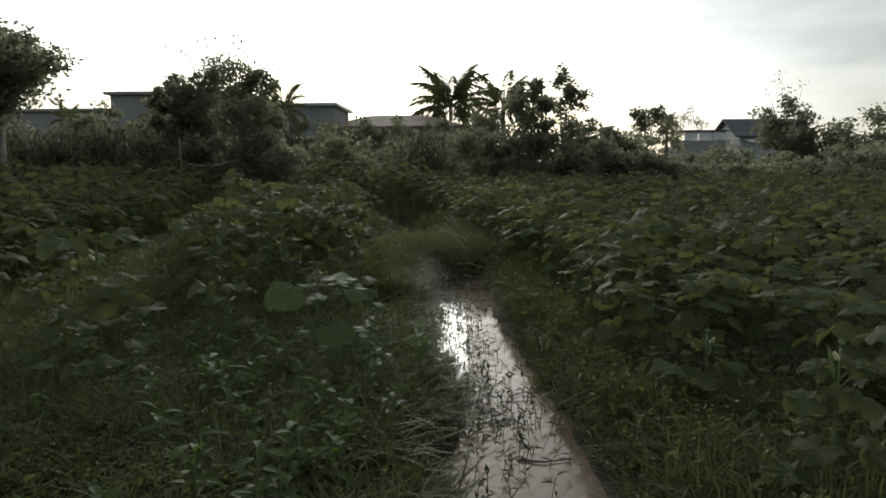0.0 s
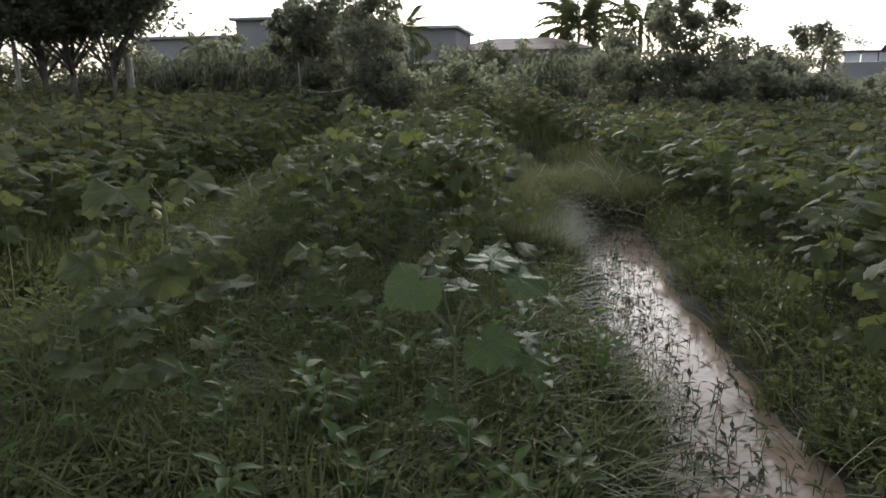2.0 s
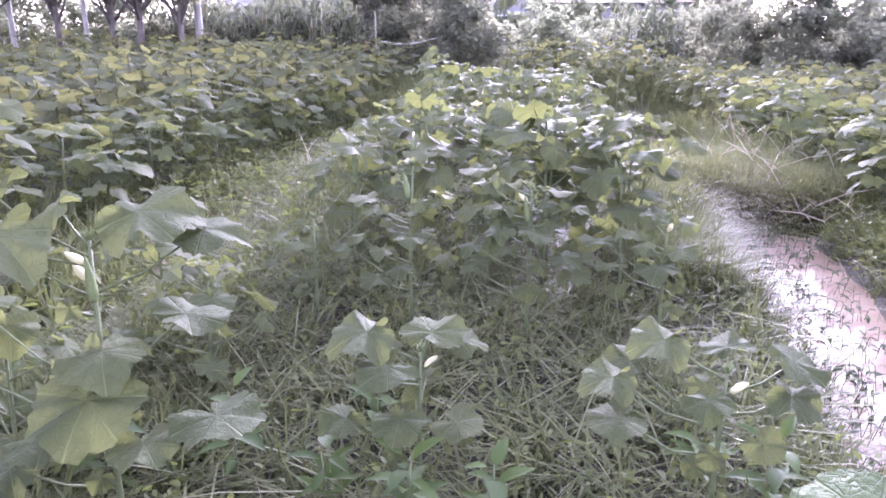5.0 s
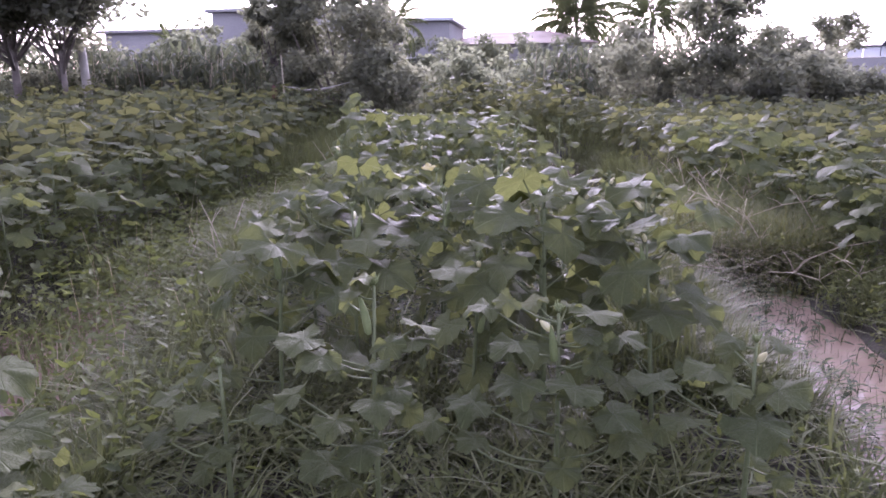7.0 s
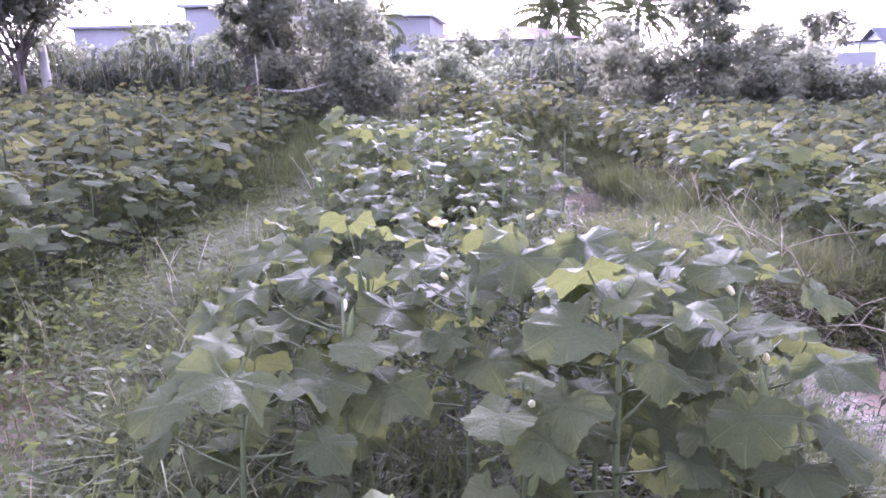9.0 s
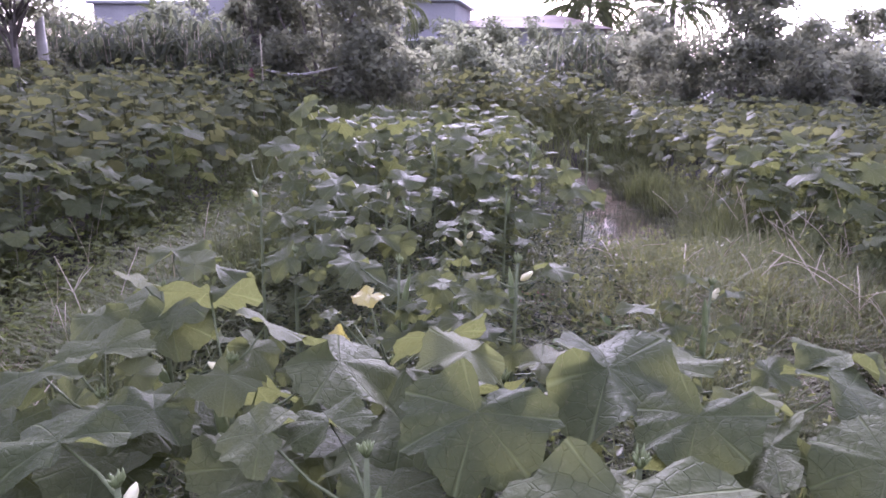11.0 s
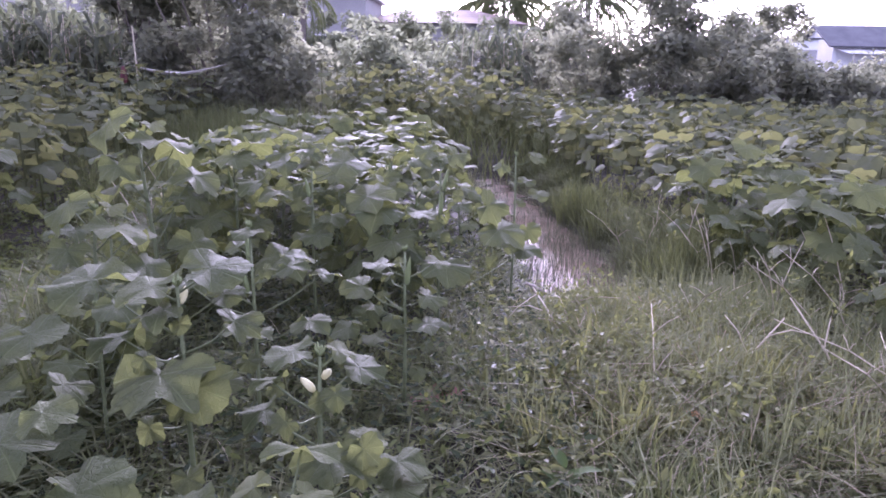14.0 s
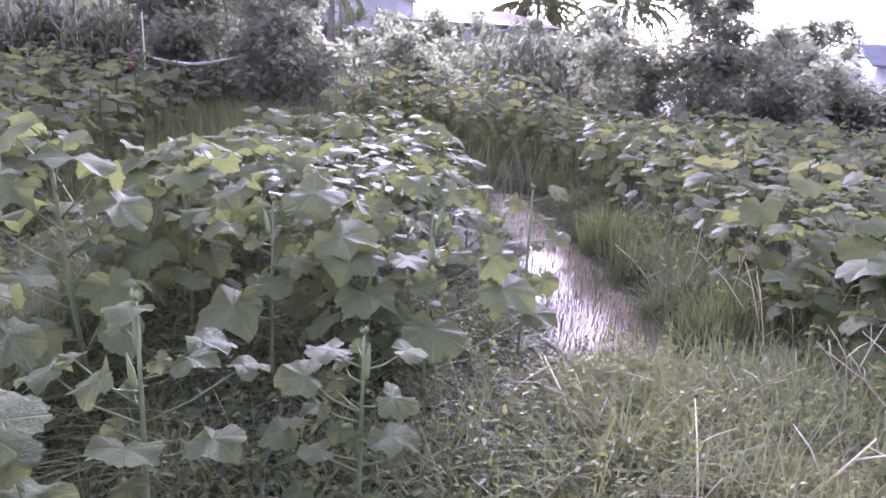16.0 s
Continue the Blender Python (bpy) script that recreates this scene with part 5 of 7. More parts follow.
def small_leaves(x, y, height, size, name, mat, label, seed=1, z0=0.0, tilt=0.7, category="weeds"):
    """Small oval leaves, folded along the midrib, each at its own height."""
    g = np.random.default_rng(seed)
    n = len(x)
    z = np.maximum(ground_z(x, y), 0.0) + height
    w, e, rl = g.uniform(0, 6.283, n), g.normal(0, tilt, n) * 0.6, g.normal(0, 0.5, n)
    d = np.stack([np.cos(w) * np.cos(e), np.sin(w) * np.cos(e), np.sin(e)], -1)
    s = np.stack([-np.sin(w), np.cos(w), np.zeros(n)], -1)
    up = np.cross(d, s)
    s = s * np.cos(rl)[:, None] + up * np.sin(rl)[:, None]
    up = np.cross(d, s)
    c = np.stack([x, y, z], -1)
    S = size[:, None]
    P = [c, c + d * S * 0.5 - up * S * 0.04, c + d * S]
    L = [c + d * S * 0.3 + s * S * 0.20 + up * S * 0.06, c + d * S * 0.72 + s * S * 0.14 + up * S * 0.02]
    R = [c + d * S * 0.3 - s * S * 0.20 + up * S * 0.06, c + d * S * 0.72 - s * S * 0.14 + up * S * 0.02]
    V = np.stack([*P, *L, *R], 1).astype(np.float32)
    F = (np.array([[0, 3, 4, 1], [1, 4, 2, 2], [0, 1, 6, 5], [1, 2, 2, 6]])[None, [0, 2]] + 7 * np.arange(n)[:, None, None]).reshape(-1, 4)
    T = (np.array([[1, 4, 2], [1, 2, 6]])[None] + 7 * np.arange(n)[:, None, None]).reshape(-1, 3)
    tri = np.concatenate([F[:, [0, 1, 2]], F[:, [0, 2, 3]], T])
    ob = put(name, mesh_np(name, V.reshape(-1, 3), tri, mat))
    return tagged(ob, label, category, kind="stuff")


x_, y_ = scatter(gg, 46000, -2.2, 1.1, 7.2, 11.8, lambda x, y: bare(x, y) * np.maximum(dam(x, y), 0.25) * (ditch(x, y) < 0) * (0.3 + 0.7 * patchy(x * 2, y * 2 + 1)))
small_leaves(x_, y_, gg.uniform(0.01, 0.20, len(x_)) * (0.3 + 1.1 * patchy(x_ * 3.6, y_ * 3.1)), gg.uniform(0.026, 0.060, len(x_)), "creeping_weeds", M_DAMWEED, "creeping small-leaved weeds among the dry grass", 51)
x_, y_ = scatter(gg, 70000, -3.6, 2.4, 1.0, 13.5, lambda x, y: (ditch(x, y) < -0.02) * (0.2 + 0.7 * patchy(x * 1.6 + 2, y * 1.6)))
small_leaves(x_, y_, gg.uniform(0.01, 0.15, len(x_)), gg.uniform(0.02, 0.055, len(x_)), "ground_weeds", M_WEED, "low green weeds covering the soil between plants", 52)
x_, y_ = scatter(gg, 19000, -3.4, 0.3, 2.2, 6.2, lambda x, y: (ditch(x, y) < -0.02) * (0.45 + 0.55 * patchy(x * 2.2, y * 2.4 + 1)))
small_leaves(x_, y_, gg.uniform(0.01, 0.24, len(x_)) * (0.3 + 0.9 * patchy(x_ * 2.7, y_ * 2.9)), gg.uniform(0.014, 0.042, len(x_)), "ground_weeds", M_WEED, "tangled low weeds covering the bed's near end", 56)
x_, y_ = scatter(gg, 20000, -3.4, 0.3, 2.6, 7.0, lambda x, y: (ditch(x, y) < -0.02) * (0.3 + 0.7 * patchy(x * 1.9 + 3, y * 2.1)), tufts=1100, spread_=0.06)
blades(x_, y_, gg.uniform(0.08, 0.28, len(x_)), gg.uniform(0.005, 0.011, len(x_)), gg.uniform(0.2, 1.3, len(x_)), "bed_grass", M_GRASS, "green grass tufts among the young plants", seed=47)
# low weeds whose dark leaf colour stands in for shade under the okra
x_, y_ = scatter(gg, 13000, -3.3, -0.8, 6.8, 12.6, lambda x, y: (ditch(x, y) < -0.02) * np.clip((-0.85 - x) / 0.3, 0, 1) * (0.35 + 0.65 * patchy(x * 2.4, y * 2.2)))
small_leaves(x_, y_, gg.uniform(0.01, 0.17, len(x_)), gg.uniform(0.030, 0.060, len(x_)), "ground_weeds", M_WATER_SHADE_WEED, "low weeds coloured darker for the shade under the okra", 57)
x_, y_ = scatter(gg, 9000, -0.95, 0.1, 6.4, 8.9, lambda x, y: (ditch(x, y) < -0.06) * (0.4 + 0.6 * patchy(x * 2.4, y * 2.2)), tufts=700, spread_=0.05)
blades(x_, y_, gg.uniform(0.08, 0.34, len(x_)), gg.uniform(0.004, 0.009, len(x_)), gg.uniform(0.1, 1.0, len(x_)), "bank_grass", M_GRASS, "olive grass covering the pool's near bank", seed=66)
x_, y_ = scatter(gg, 1300, -0.5, 0.8, 8.8, 9.15, lambda x, y: 0.4 + 0.6 * patchy(x * 3.1, y * 3.3), tufts=420, spread_=0.04)
blades(x_, y_, gg.uniform(0.14, 0.40, len(x_)), gg.uniform(0.003, 0.007, len(x_)), gg.uniform(0.05, 0.9, len(x_)), "stem_grass", M_STEM_GRASS, "yellowed grass standing behind the muddy pool", seed=70)
x_, y_ = scatter(gg, 5200, -0.85, 0.1, 7.9, 9.4, lambda x, y: (ditch(x, y) < -0.06) * (0.4 + 0.6 * patchy(x * 2.7, y * 2.9)), tufts=600, spread_=0.05)
blades(x_, y_, gg.uniform(0.06, 0.24, len(x_)), gg.uniform(0.004, 0.010, len(x_)), gg.uniform(0.2, 1.4, len(x_)), "bank_grass", M_GRASS, "olive grass over the corner of the dam", seed=71)
x_, y_ = scatter(gg, 52000, -5.6, -2.4, 3, 17, lambda x, y: opened(x, y) * np.clip(1.1 - np.abs(x - np.interp(y, B_Y, B_R) + 0.3) / 1.3, 0, 1) * np.where((x > np.interp(y, B_Y, B_R) - 0.05) & (y < 8.5), 0.55, np.where(y < 8.0, 0.7, 1.0)))
small_leaves(x_, y_, gg.uniform(0.02, 0.38, len(x_)), gg.uniform(0.03, 0.08, len(x_)), "ditch_weeds", M_WEED, "leafy weeds crowding the side ditch", 53)


def leafy_stems(x, y, height, lean, per, size, name, mat, label, seed):
    """Upright weeds: a thin bent stem with small rounded leaves along its upper part."""
    g = np.random.default_rng(seed)
    n = len(x)
    w = g.uniform(0, 6.283, n)
    u = g.uniform(0.25, 1.0, (n, per))
    lx = (x[:, None] + (lean * height * np.cos(w))[:, None] * u ** 1.4 + g.normal(0, 0.008, (n, per))).ravel()
    ly = (y[:, None] + (lean * height * np.sin(w))[:, None] * u ** 1.4 + g.normal(0, 0.008, (n, per))).ravel()
    lz = (height[:, None] * u * (1 - 0.2 * lean[:, None] * u)).ravel()
    base = np.repeat(np.maximum(ground_z(x, y), 0.0), per)
    small_leaves(lx, ly, lz + base - np.maximum(ground_z(lx, ly), 0.0), g.uniform(0.5, 1.0, n * per) * size, name, mat, label, seed + 1, tilt=0.9)
    k = 3
    V = np.zeros((n, 2 * k, 3))
    for i, t in enumerate((0.0, 0.5, 1.0)):
        px, py = x + lean * height * np.cos(w) * t ** 1.4, y + lean * height * np.sin(w) * t ** 1.4
        pz = np.maximum(ground_z(x, y), -0.03) - 0.01 + height * t * (1 - 0.2 * lean * t)
        r = 0.0022 * (1 - 0.6 * t)
        V[:, 2 * i] = np.stack([px - r, py, pz], -1)
        V[:, 2 * i + 1] = np.stack([px + r, py + r, pz], -1)
    F = (np.array([[0, 1, 3, 2], [2, 3, 5, 4]])[None] + 6 * np.arange(n)[:, None, None]).reshape(-1, 4)
    ob = put("weed_stems", mesh_np("weed_stems", V.reshape(-1, 3), F, M_STEM_GRASS))
    return tagged(ob, "thin pale stems of the upright weeds", "weed stems", kind="stuff")


x_, y_ = scatter(gg, 5200, -1.5, 1.4, 7.6, 12.0, lambda x, y: bare(x, y) * dam(x, y) * (ditch(x, y) < -0.02) * (0.3 + 0.7 * patchy(x * 2.6, y * 2.2 + 2)))
leafy_stems(x_, y_, gg.uniform(0.08, 0.34, len(x_)), gg.uniform(0.1, 1.0, len(x_)), 12, 0.038, "upright_weeds", M_DAMWEED, "upright small-leaved weeds mixed into the dam's grass", 1051)
x_, y_ = scatter(gg, 800, -0.8, 1.3, 10.0, 14.5, lambda x, y: (ditch(x, y) < -0.04) * np.clip(1.3 - np.abs(x - np.interp(y, A_Y, A_R) - 0.45) / 0.4, 0, 1))
leafy_stems(x_, y_, gg.uniform(0.2, 0.62, len(x_)), gg.uniform(0.1, 0.8, len(x_)), 11, 0.045, "upright_weeds", M_DAMWEED, "tall thin weeds between the far pool and crop", 1057)
x_, y_ = scatter(gg, 3000, 0.4, 1.9, 2.0, 9.0, lambda x, y: (ditch(x, y) < -0.02) * np.clip(1.2 - (x - np.interp(y, A_Y, A_R) - 0.15) / 0.7, 0, 1) * (0.3 + 0.7 * patchy(x * 2.6, y * 2.2)))
leafy_stems(x_, y_, gg.uniform(0.06, 0.26, len(x_)), gg.uniform(0.1, 1.0, len(x_)), 11, 0.042, "upright_weeds", M_WEED, "upright small-leaved weeds on the field-side bank", 1053)
x_, y_ = scatter(gg, 4200, -5.0, -2.7, 3.0, 12.0, lambda x, y: opened(x, y) * np.where(y < 7.6, 0.5, 1.0) * np.clip(1.2 - np.abs(x - np.interp(y, B_Y, B_R) + 0.35) / 0.7, 0, 1) * (0.3 + 0.7 * patchy(x * 2.1, y * 1.7)))
leafy_stems(x_, y_, gg.uniform(0.12, 0.45, len(x_)), gg.uniform(0.1, 0.8, len(x_)), 12, 0.055, "upright_weeds", M_WEED, "narrow-leaved weeds standing in the side ditch", 1055)


x_, y_ = scatter(gg, 42000, 0.6, 9.0, 2.5, 17.0, lambda x, y: (ditch(x, y) < -0.05) * np.clip(1.1 - (x - np.interp(y, A_Y, A_R)) / 7, 0.1, 1) * (0.3 + 0.7 * patchy(x * 1.4, y * 1.9)))
small_leaves(x_, y_, gg.uniform(0.02, 0.22, len(x_)), gg.uniform(0.03, 0.08, len(x_)), "field_weeds", M_WEED, "leafy weeds under the okra rows", 54)
x_, y_ = scatter(gg, 24000, -9.0, -4.2, 3.5, 17.0, lambda x, y: (ditch(x, y) < -0.02) * (0.4 + 0.6 * patchy(x * 1.4, y * 1.9)))
small_leaves(x_, y_, gg.uniform(0.02, 0.30, len(x_)), gg.uniform(0.03, 0.09, len(x_)), "field_weeds", M_WEED, "leafy weeds under the okra beyond the ditch", 55)


def water_weeds(name, n, keep, label, seed, y0, y1, x0, x1):
    """Young shoots standing in the water: a thin bent stem and two or three narrow dark leaves each."""
    g = np.random.default_rng(seed)
    x, y = scatter(g, n, x0, x1, y0, y1, keep)
    V, F, k = [], [], 0
    leaf = np.array([[0, 0, 0], [0.45, 0.17, 0.05], [1, 0, -0.12], [0.45, -0.17, 0.05]])
    for a, b in zip(x, y):
        h = g.uniform(0.03, 0.12)
        w = g.uniform(0, 6.28)
        tip = np.array([a + 0.3 * h * math.cos(w), b + 0.3 * h * math.sin(w), h])
        r = 0.0016
        V.append(np.array([[a - r, b, -0.03], [a + r, b, -0.03], [tip[0] + r, tip[1], h], [tip[0] - r, tip[1], h]]))
        F.append(np.array([[0, 1, 2, 3]]) + k)
        k += 4
        for j in range(int(g.integers(2, 4))):
            w2, e, s = w + j * 2.2 + g.uniform(-0.5, 0.5), g.uniform(-0.5, 0.7), g.uniform(0.035, 0.075)
            m = np.array(Matrix.Rotation(w2, 3, "Z") @ Matrix.Rotation(-e, 3, "Y"))
            V.append((leaf * s) @ m.T + tip - np.array([0, 0, j * h * 0.25]))
            F.append(np.array([[0, 1, 2, 3]]) + k)
            k += 4
    ob = put(name, mesh_np(name, np.concatenate(V), np.concatenate(F), M_WATER_SHADE_WEED))
    return tagged(ob, label, "water weeds", kind="stuff")


def weed_share(x, y):
    u = (x - np.interp(y, A_Y, A_L)) / (np.interp(y, A_Y, A_R) - np.interp(y, A_Y, A_L))
    return (ditch(x, y) > -0.03) * np.clip(np.interp(u, [0, 0.5, 0.72, 1.0], [1.0, 0.85, 0.30, 0.05]), 0, 1) * np.clip((y - 2.6) / 1.5, 0.25, 1)


water_weeds("water_weeds", 2300, weed_share, "dark narrow-leaved shoots standing in the muddy water", 61, 1.5, 8.7, -0.45, 0.85)


def stick(name, points, radius, mat, label, category="stick"):
    rs = [radius * (1 - 0.5 * i / (len(points) - 1)) for i in range(len(points))]
    ob = put(name, mesh_py(name, *tube(points, rs, 6), mat, True))
    return tagged(ob, label, category)


stick("stick", [(0.38, 3.30, 0.006), (0.50, 3.26, 0.010), (0.64, 3.30, 0.008)], 0.007, M_BARK, "thin dark stick floating in the muddy ditch")
# made-up branch at the water's edge, in place of a near plant's dark leaf
stick("stick", [(-0.86, 11.05, 0.17), (-1.02, 11.45, 0.16), (-1.16, 11.9, 0.10), (-1.25, 12.25, 0.02)], 0.018, M_BARK, "added dark branch standing in for a near plant's leaf")


def dry_stalk(x, y, height, lean, bearing, seed):
    """A dead weed stalk with a few bare side twigs."""
    g = np.random.default_rng(seed)
    z = float(ground_z(x, y)) - 0.01
    o = Vector((math.cos(bearing), math.sin(bearing), 0))
    pts = [Vector((x, y, z)) + o * lean * height * u ** 1.5 + Vector((0, 0, height * u * (1 - 0.25 * lean * u))) for u in (0, 0.35, 0.7, 1)]
    root = tagged(new("dry_stalk"), "pale dry weed stalk leaning over the grass", "dry stalk", "dry stalks on the dam")
    put("stalk", mesh_py("stalk", *tube(pts, [0.0045, 0.004, 0.003, 0.0015], 5), M_STALK, True), root)
    for k in range(int(g.integers(2, 5))):
        i = int(g.integers(1, 3))
        p = pts[i]
        q = p + Vector((g.uniform(-0.12, 0.12), g.uniform(-0.12, 0.12), g.uniform(0.03, 0.13)))
        put("twig", mesh_py("twig", *tube([p, (p + q) / 2 + Vector((0, 0, 0.01)), q], [0.0025, 0.002, 0.001], 4), M_STALK, True), root)
    return root


gs = np.random.default_rng(71)
for k_ in range(34):
    y_ = gs.uniform(8.2, 12.0)
    x_ = float(np.interp(y_, A_Y, A_L)) + gs.uniform(-0.3, 1.35)
    if float(ditch(x_, y_)) < -0.02:
        dry_stalk(x_, y_, gs.uniform(0.25, 0.62), gs.uniform(0.6, 1.7), gs.uniform(0, 6.28), 700 + k_)
for k_ in range(22):
    y_ = gs.uniform(10.2, 13.6)
    x_ = float(np.interp(y_, A_Y, A_R)) + gs.uniform(0.12, 0.75)
    dry_stalk(x_, y_, gs.uniform(0.35, 0.7), gs.uniform(0.2, 0.9), gs.uniform(0, 6.28), 730 + k_)
for k_ in range(16):
    y_ = gs.uniform(5.0, 13.0)
    x_ = float(np.interp(y_, B_Y, B_R)) + gs.uniform(-0.6, 0.3)
    dry_stalk(x_, y_, gs.uniform(0.4, 0.8), gs.uniform(0.05, 0.5), gs.uniform(0, 6.28), 760 + k_)


def dead_branch(points, twigs, label):
    """A long dry stalk lying over the grass, with bare twigs."""
    root = tagged(new("dead_branch"), label, "branch")
    pts = [Vector(p) for p in points]
    put("stalk", mesh_py("stalk", *tube(pts, [0.007 - 0.004 * i / (len(pts) - 1) for i in range(len(pts))], 6), M_STALK, True), root)
    for a, b in twigs:
        a, b = Vector(a), Vector(b)
        put("twig", mesh_py("twig", *tube([a, a.lerp(b, 0.5) + Vector((0, 0, 0.025)), b], [0.004, 0.003, 0.0015], 5), M_STALK, True), root)
    return root


dead_branch([(-0.88, 9.72, 0.17), (-0.95, 10.05, 0.27), (-1.03, 10.35, 0.36), (-1.10, 10.57, 0.43)],
            [((-1.08, 10.52, 0.41), (-1.29, 10.44, 0.23)), ((-1.03, 10.35, 0.36), (-1.24, 10.40, 0.37)), ((-0.95, 10.05, 0.27), (-0.82, 10.45, 0.34)), ((-0.98, 10.15, 0.30), (-1.16, 10.05, 0.20))],
            "long pale dead stalk leaning over the dam's grass")
dead_branch([(-0.33, 9.80, 0.18), (-0.20, 9.82, 0.37), (-0.06, 9.84, 0.55)], [((-0.20, 9.82, 0.37), (-0.28, 9.95, 0.52)), ((-0.12, 9.83, 0.47), (0.04, 9.78, 0.50))],
            "forked pale dry stalk standing in the grass")
dead_branch([(0.26, 9.80, 0.18), (0.12, 9.82, 0.42), (-0.04, 9.86, 0.64)], [((0.12, 9.82, 0.42), (0.20, 9.95, 0.56))], "pale dry stalk leaning across the dam")


def broad_weed(x, y, height, count, seed):
    """A low bushy weed with smooth pointed leaves."""
    g = np.random.default_rng(seed)
    root = tagged(new("leafy_weed"), "bright green bushy weed with smooth pointed leaves", "weed", "leafy weeds on the bed")
    root.matrix_basis = pose(x, y, float(ground_z(x, y)), 0, 0, g.uniform(0, 360))
    put("stem", mesh_py("stem", *tube([(0, 0, -0.02), (0.01, 0, height * 0.5), (0, 0.01, height)], [0.004, 0.003, 0.002], 5), M_STEM, True), root)
    n = 9
    us = np.linspace(0, 1, n)
    half = 0.5 * np.sin(np.pi * us ** 0.8) ** 0.9 * 0.42
    for i in range(count):
        w, s, e = i * 2.4 + g.uniform(-0.3, 0.3), g.uniform(0.06, 0.11), g.uniform(-0.1, 0.8)
        v = np.concatenate([np.stack([us, half, 0.10 * np.abs(half) * 4 - 0.25 * us ** 2], -1), np.stack([us, 0 * us, -0.25 * us ** 2], -1), np.stack([us, -half, 0.10 * np.abs(half) * 4 - 0.25 * us ** 2], -1)])
        a = np.arange(n - 1)
        f = np.concatenate([np.stack([a, a + n, a + n + 1, a + 1], -1), np.stack([a + n, a + 2 * n, a + 2 * n + 1, a + n + 1], -1)])
        m = Matrix.Translation((0, 0, height * (0.25 + 0.75 * (i + 1) / count))) @ Matrix.Rotation(w, 4, "Z") @ Matrix.Rotation(-e, 4, "Y") @ Matrix.Translation((0.015, 0, 0)) @ Matrix.Scale(s, 4)
        put("leaf", mesh_np("leaf", v, f, M_PEPPER), root, m)
    return root


for k_, (x_, y_, h_, c_) in enumerate([(-1.55, 4.18, 0.26, 14), (-1.30, 4.12, 0.22, 12), (-1.12, 4.20, 0.24, 13), (-1.00, 3.62, 0.24, 13), (-1.16, 3.42, 0.30, 15), (-0.98, 3.20, 0.22, 11),
                                       (-1.40, 3.30, 0.26, 12), (-0.84, 3.05, 0.20, 10), (-2.30, 3.3, 0.3, 13), (-1.2, 2.9, 0.22, 11), (-0.55, 3.2, 0.24, 12), (-0.35, 3.7, 0.22, 11),
                                       (-1.35, 8.55, 0.20, 10), (-1.12, 8.85, 0.16, 9)]):
    broad_weed(x_, y_, h_, c_, 800 + k_)
gb = np.random.default_rng(77)
for k_ in range(46):
    x_, y_ = gb.uniform(-2.9, 0.0), gb.uniform(1.9, 4.6)
    if float(ditch(x_, y_)) < -0.12 and free(x_, y_, 0.12):
        broad_weed(x_, y_, gb.uniform(0.14, 0.34), int(gb.integers(11, 18)), 830 + k_)


M_ORANGE = foliage("withered_orange_leaf", (0.42, 0.17, 0.05), (0.62, 0.30, 0.09), (0.6, 0.3, 0.08), 0.25, 0.6)
M_RED = foliage("reddish_weed", (0.13, 0.055, 0.045), (0.30, 0.15, 0.12), (0.35, 0.15, 0.1), 0.3, 0.6, island=True, scale=12)
v_, f_, u_ = leaf_shape(20, 2, depth=0.2, teeth=0.03, droop=0.5, wave=0.16, seed=91)
fallen = put("fallen_leaf", mesh_np("fallen_leaf", v_, f_, M_ORANGE, uv=u_), None, pose(-0.57, 9.35, float(ground_z(-0.57, 9.35)) + 0.10, 18, -12, 60) @ Matrix.Scale(0.035, 4))
tagged(fallen, "small withered orange leaf caught in the grass", "leaf")
gr = np.random.default_rng(79)
x_, y_ = gr.normal(-1.55, 0.07, 170), gr.normal(9.54, 0.06, 170)
small_leaves(x_, y_, gr.uniform(0.005, 0.07, 170), gr.uniform(0.02, 0.045, 170), "withered_weed", M_RED, "patch of reddish withered weed on bare soil", 80)
x_, y_ = gr.normal(-0.45, 0.18, 260), gr.normal(10.75, 0.14, 260)
small_leaves(x_, y_, gr.uniform(0.005, 0.09, 260), gr.uniform(0.02, 0.05, 260), "withered_weed", M_RED, "reddish-brown withered weed beside the pool", 81)


# ---- trees and shrubs beyond the field ----
def leaf_cloud(g, centres, radii, per, size, flat=0.75):
    """Leaves in clumps: folded diamonds round the given centres."""
    C = np.repeat(np.asarray(centres, float), per, axis=0)
    R = np.repeat(np.asarray(radii, float), per)
    n = len(C)
    d = g.normal(0, 1, (n, 3))
    d /= np.linalg.norm(d, axis=1)[:, None]
    c = C + d * (R * g.uniform(0.15, 1.0, n) ** 0.6)[:, None] * np.array([1, 1, flat])
    a = g.normal(0, 1, (n, 3)); a[:, 2] = a[:, 2] * 0.6 - 0.25
    a /= np.linalg.norm(a, axis=1)[:, None]
    b = np.cross(a, g.normal(0, 1, (n, 3)))
    b /= np.linalg.norm(b, axis=1)[:, None]
    S = (size * g.uniform(0.6, 1.35, n))[:, None]
    V = np.stack([c, c + a * S * 0.5 + b * S * 0.26, c + a * S, c + a * S * 0.5 - b * S * 0.26], 1)
    F = np.arange(4 * n).reshape(n, 4)
    return V.reshape(-1, 3), F


def limb_paths(g, base, tips, z_fork, bend=0.15):
    out_ = []
    for t in tips:
        t = Vector(t)
        s = Vector((base[0], base[1], z_fork * g.uniform(0.6, 1.0)))
        mid = s.lerp(t, 0.5) + Vector((g.uniform(-bend, bend), g.uniform(-bend, bend), g.uniform(0, bend)))
        out_.append([s, mid, t])
    return out_


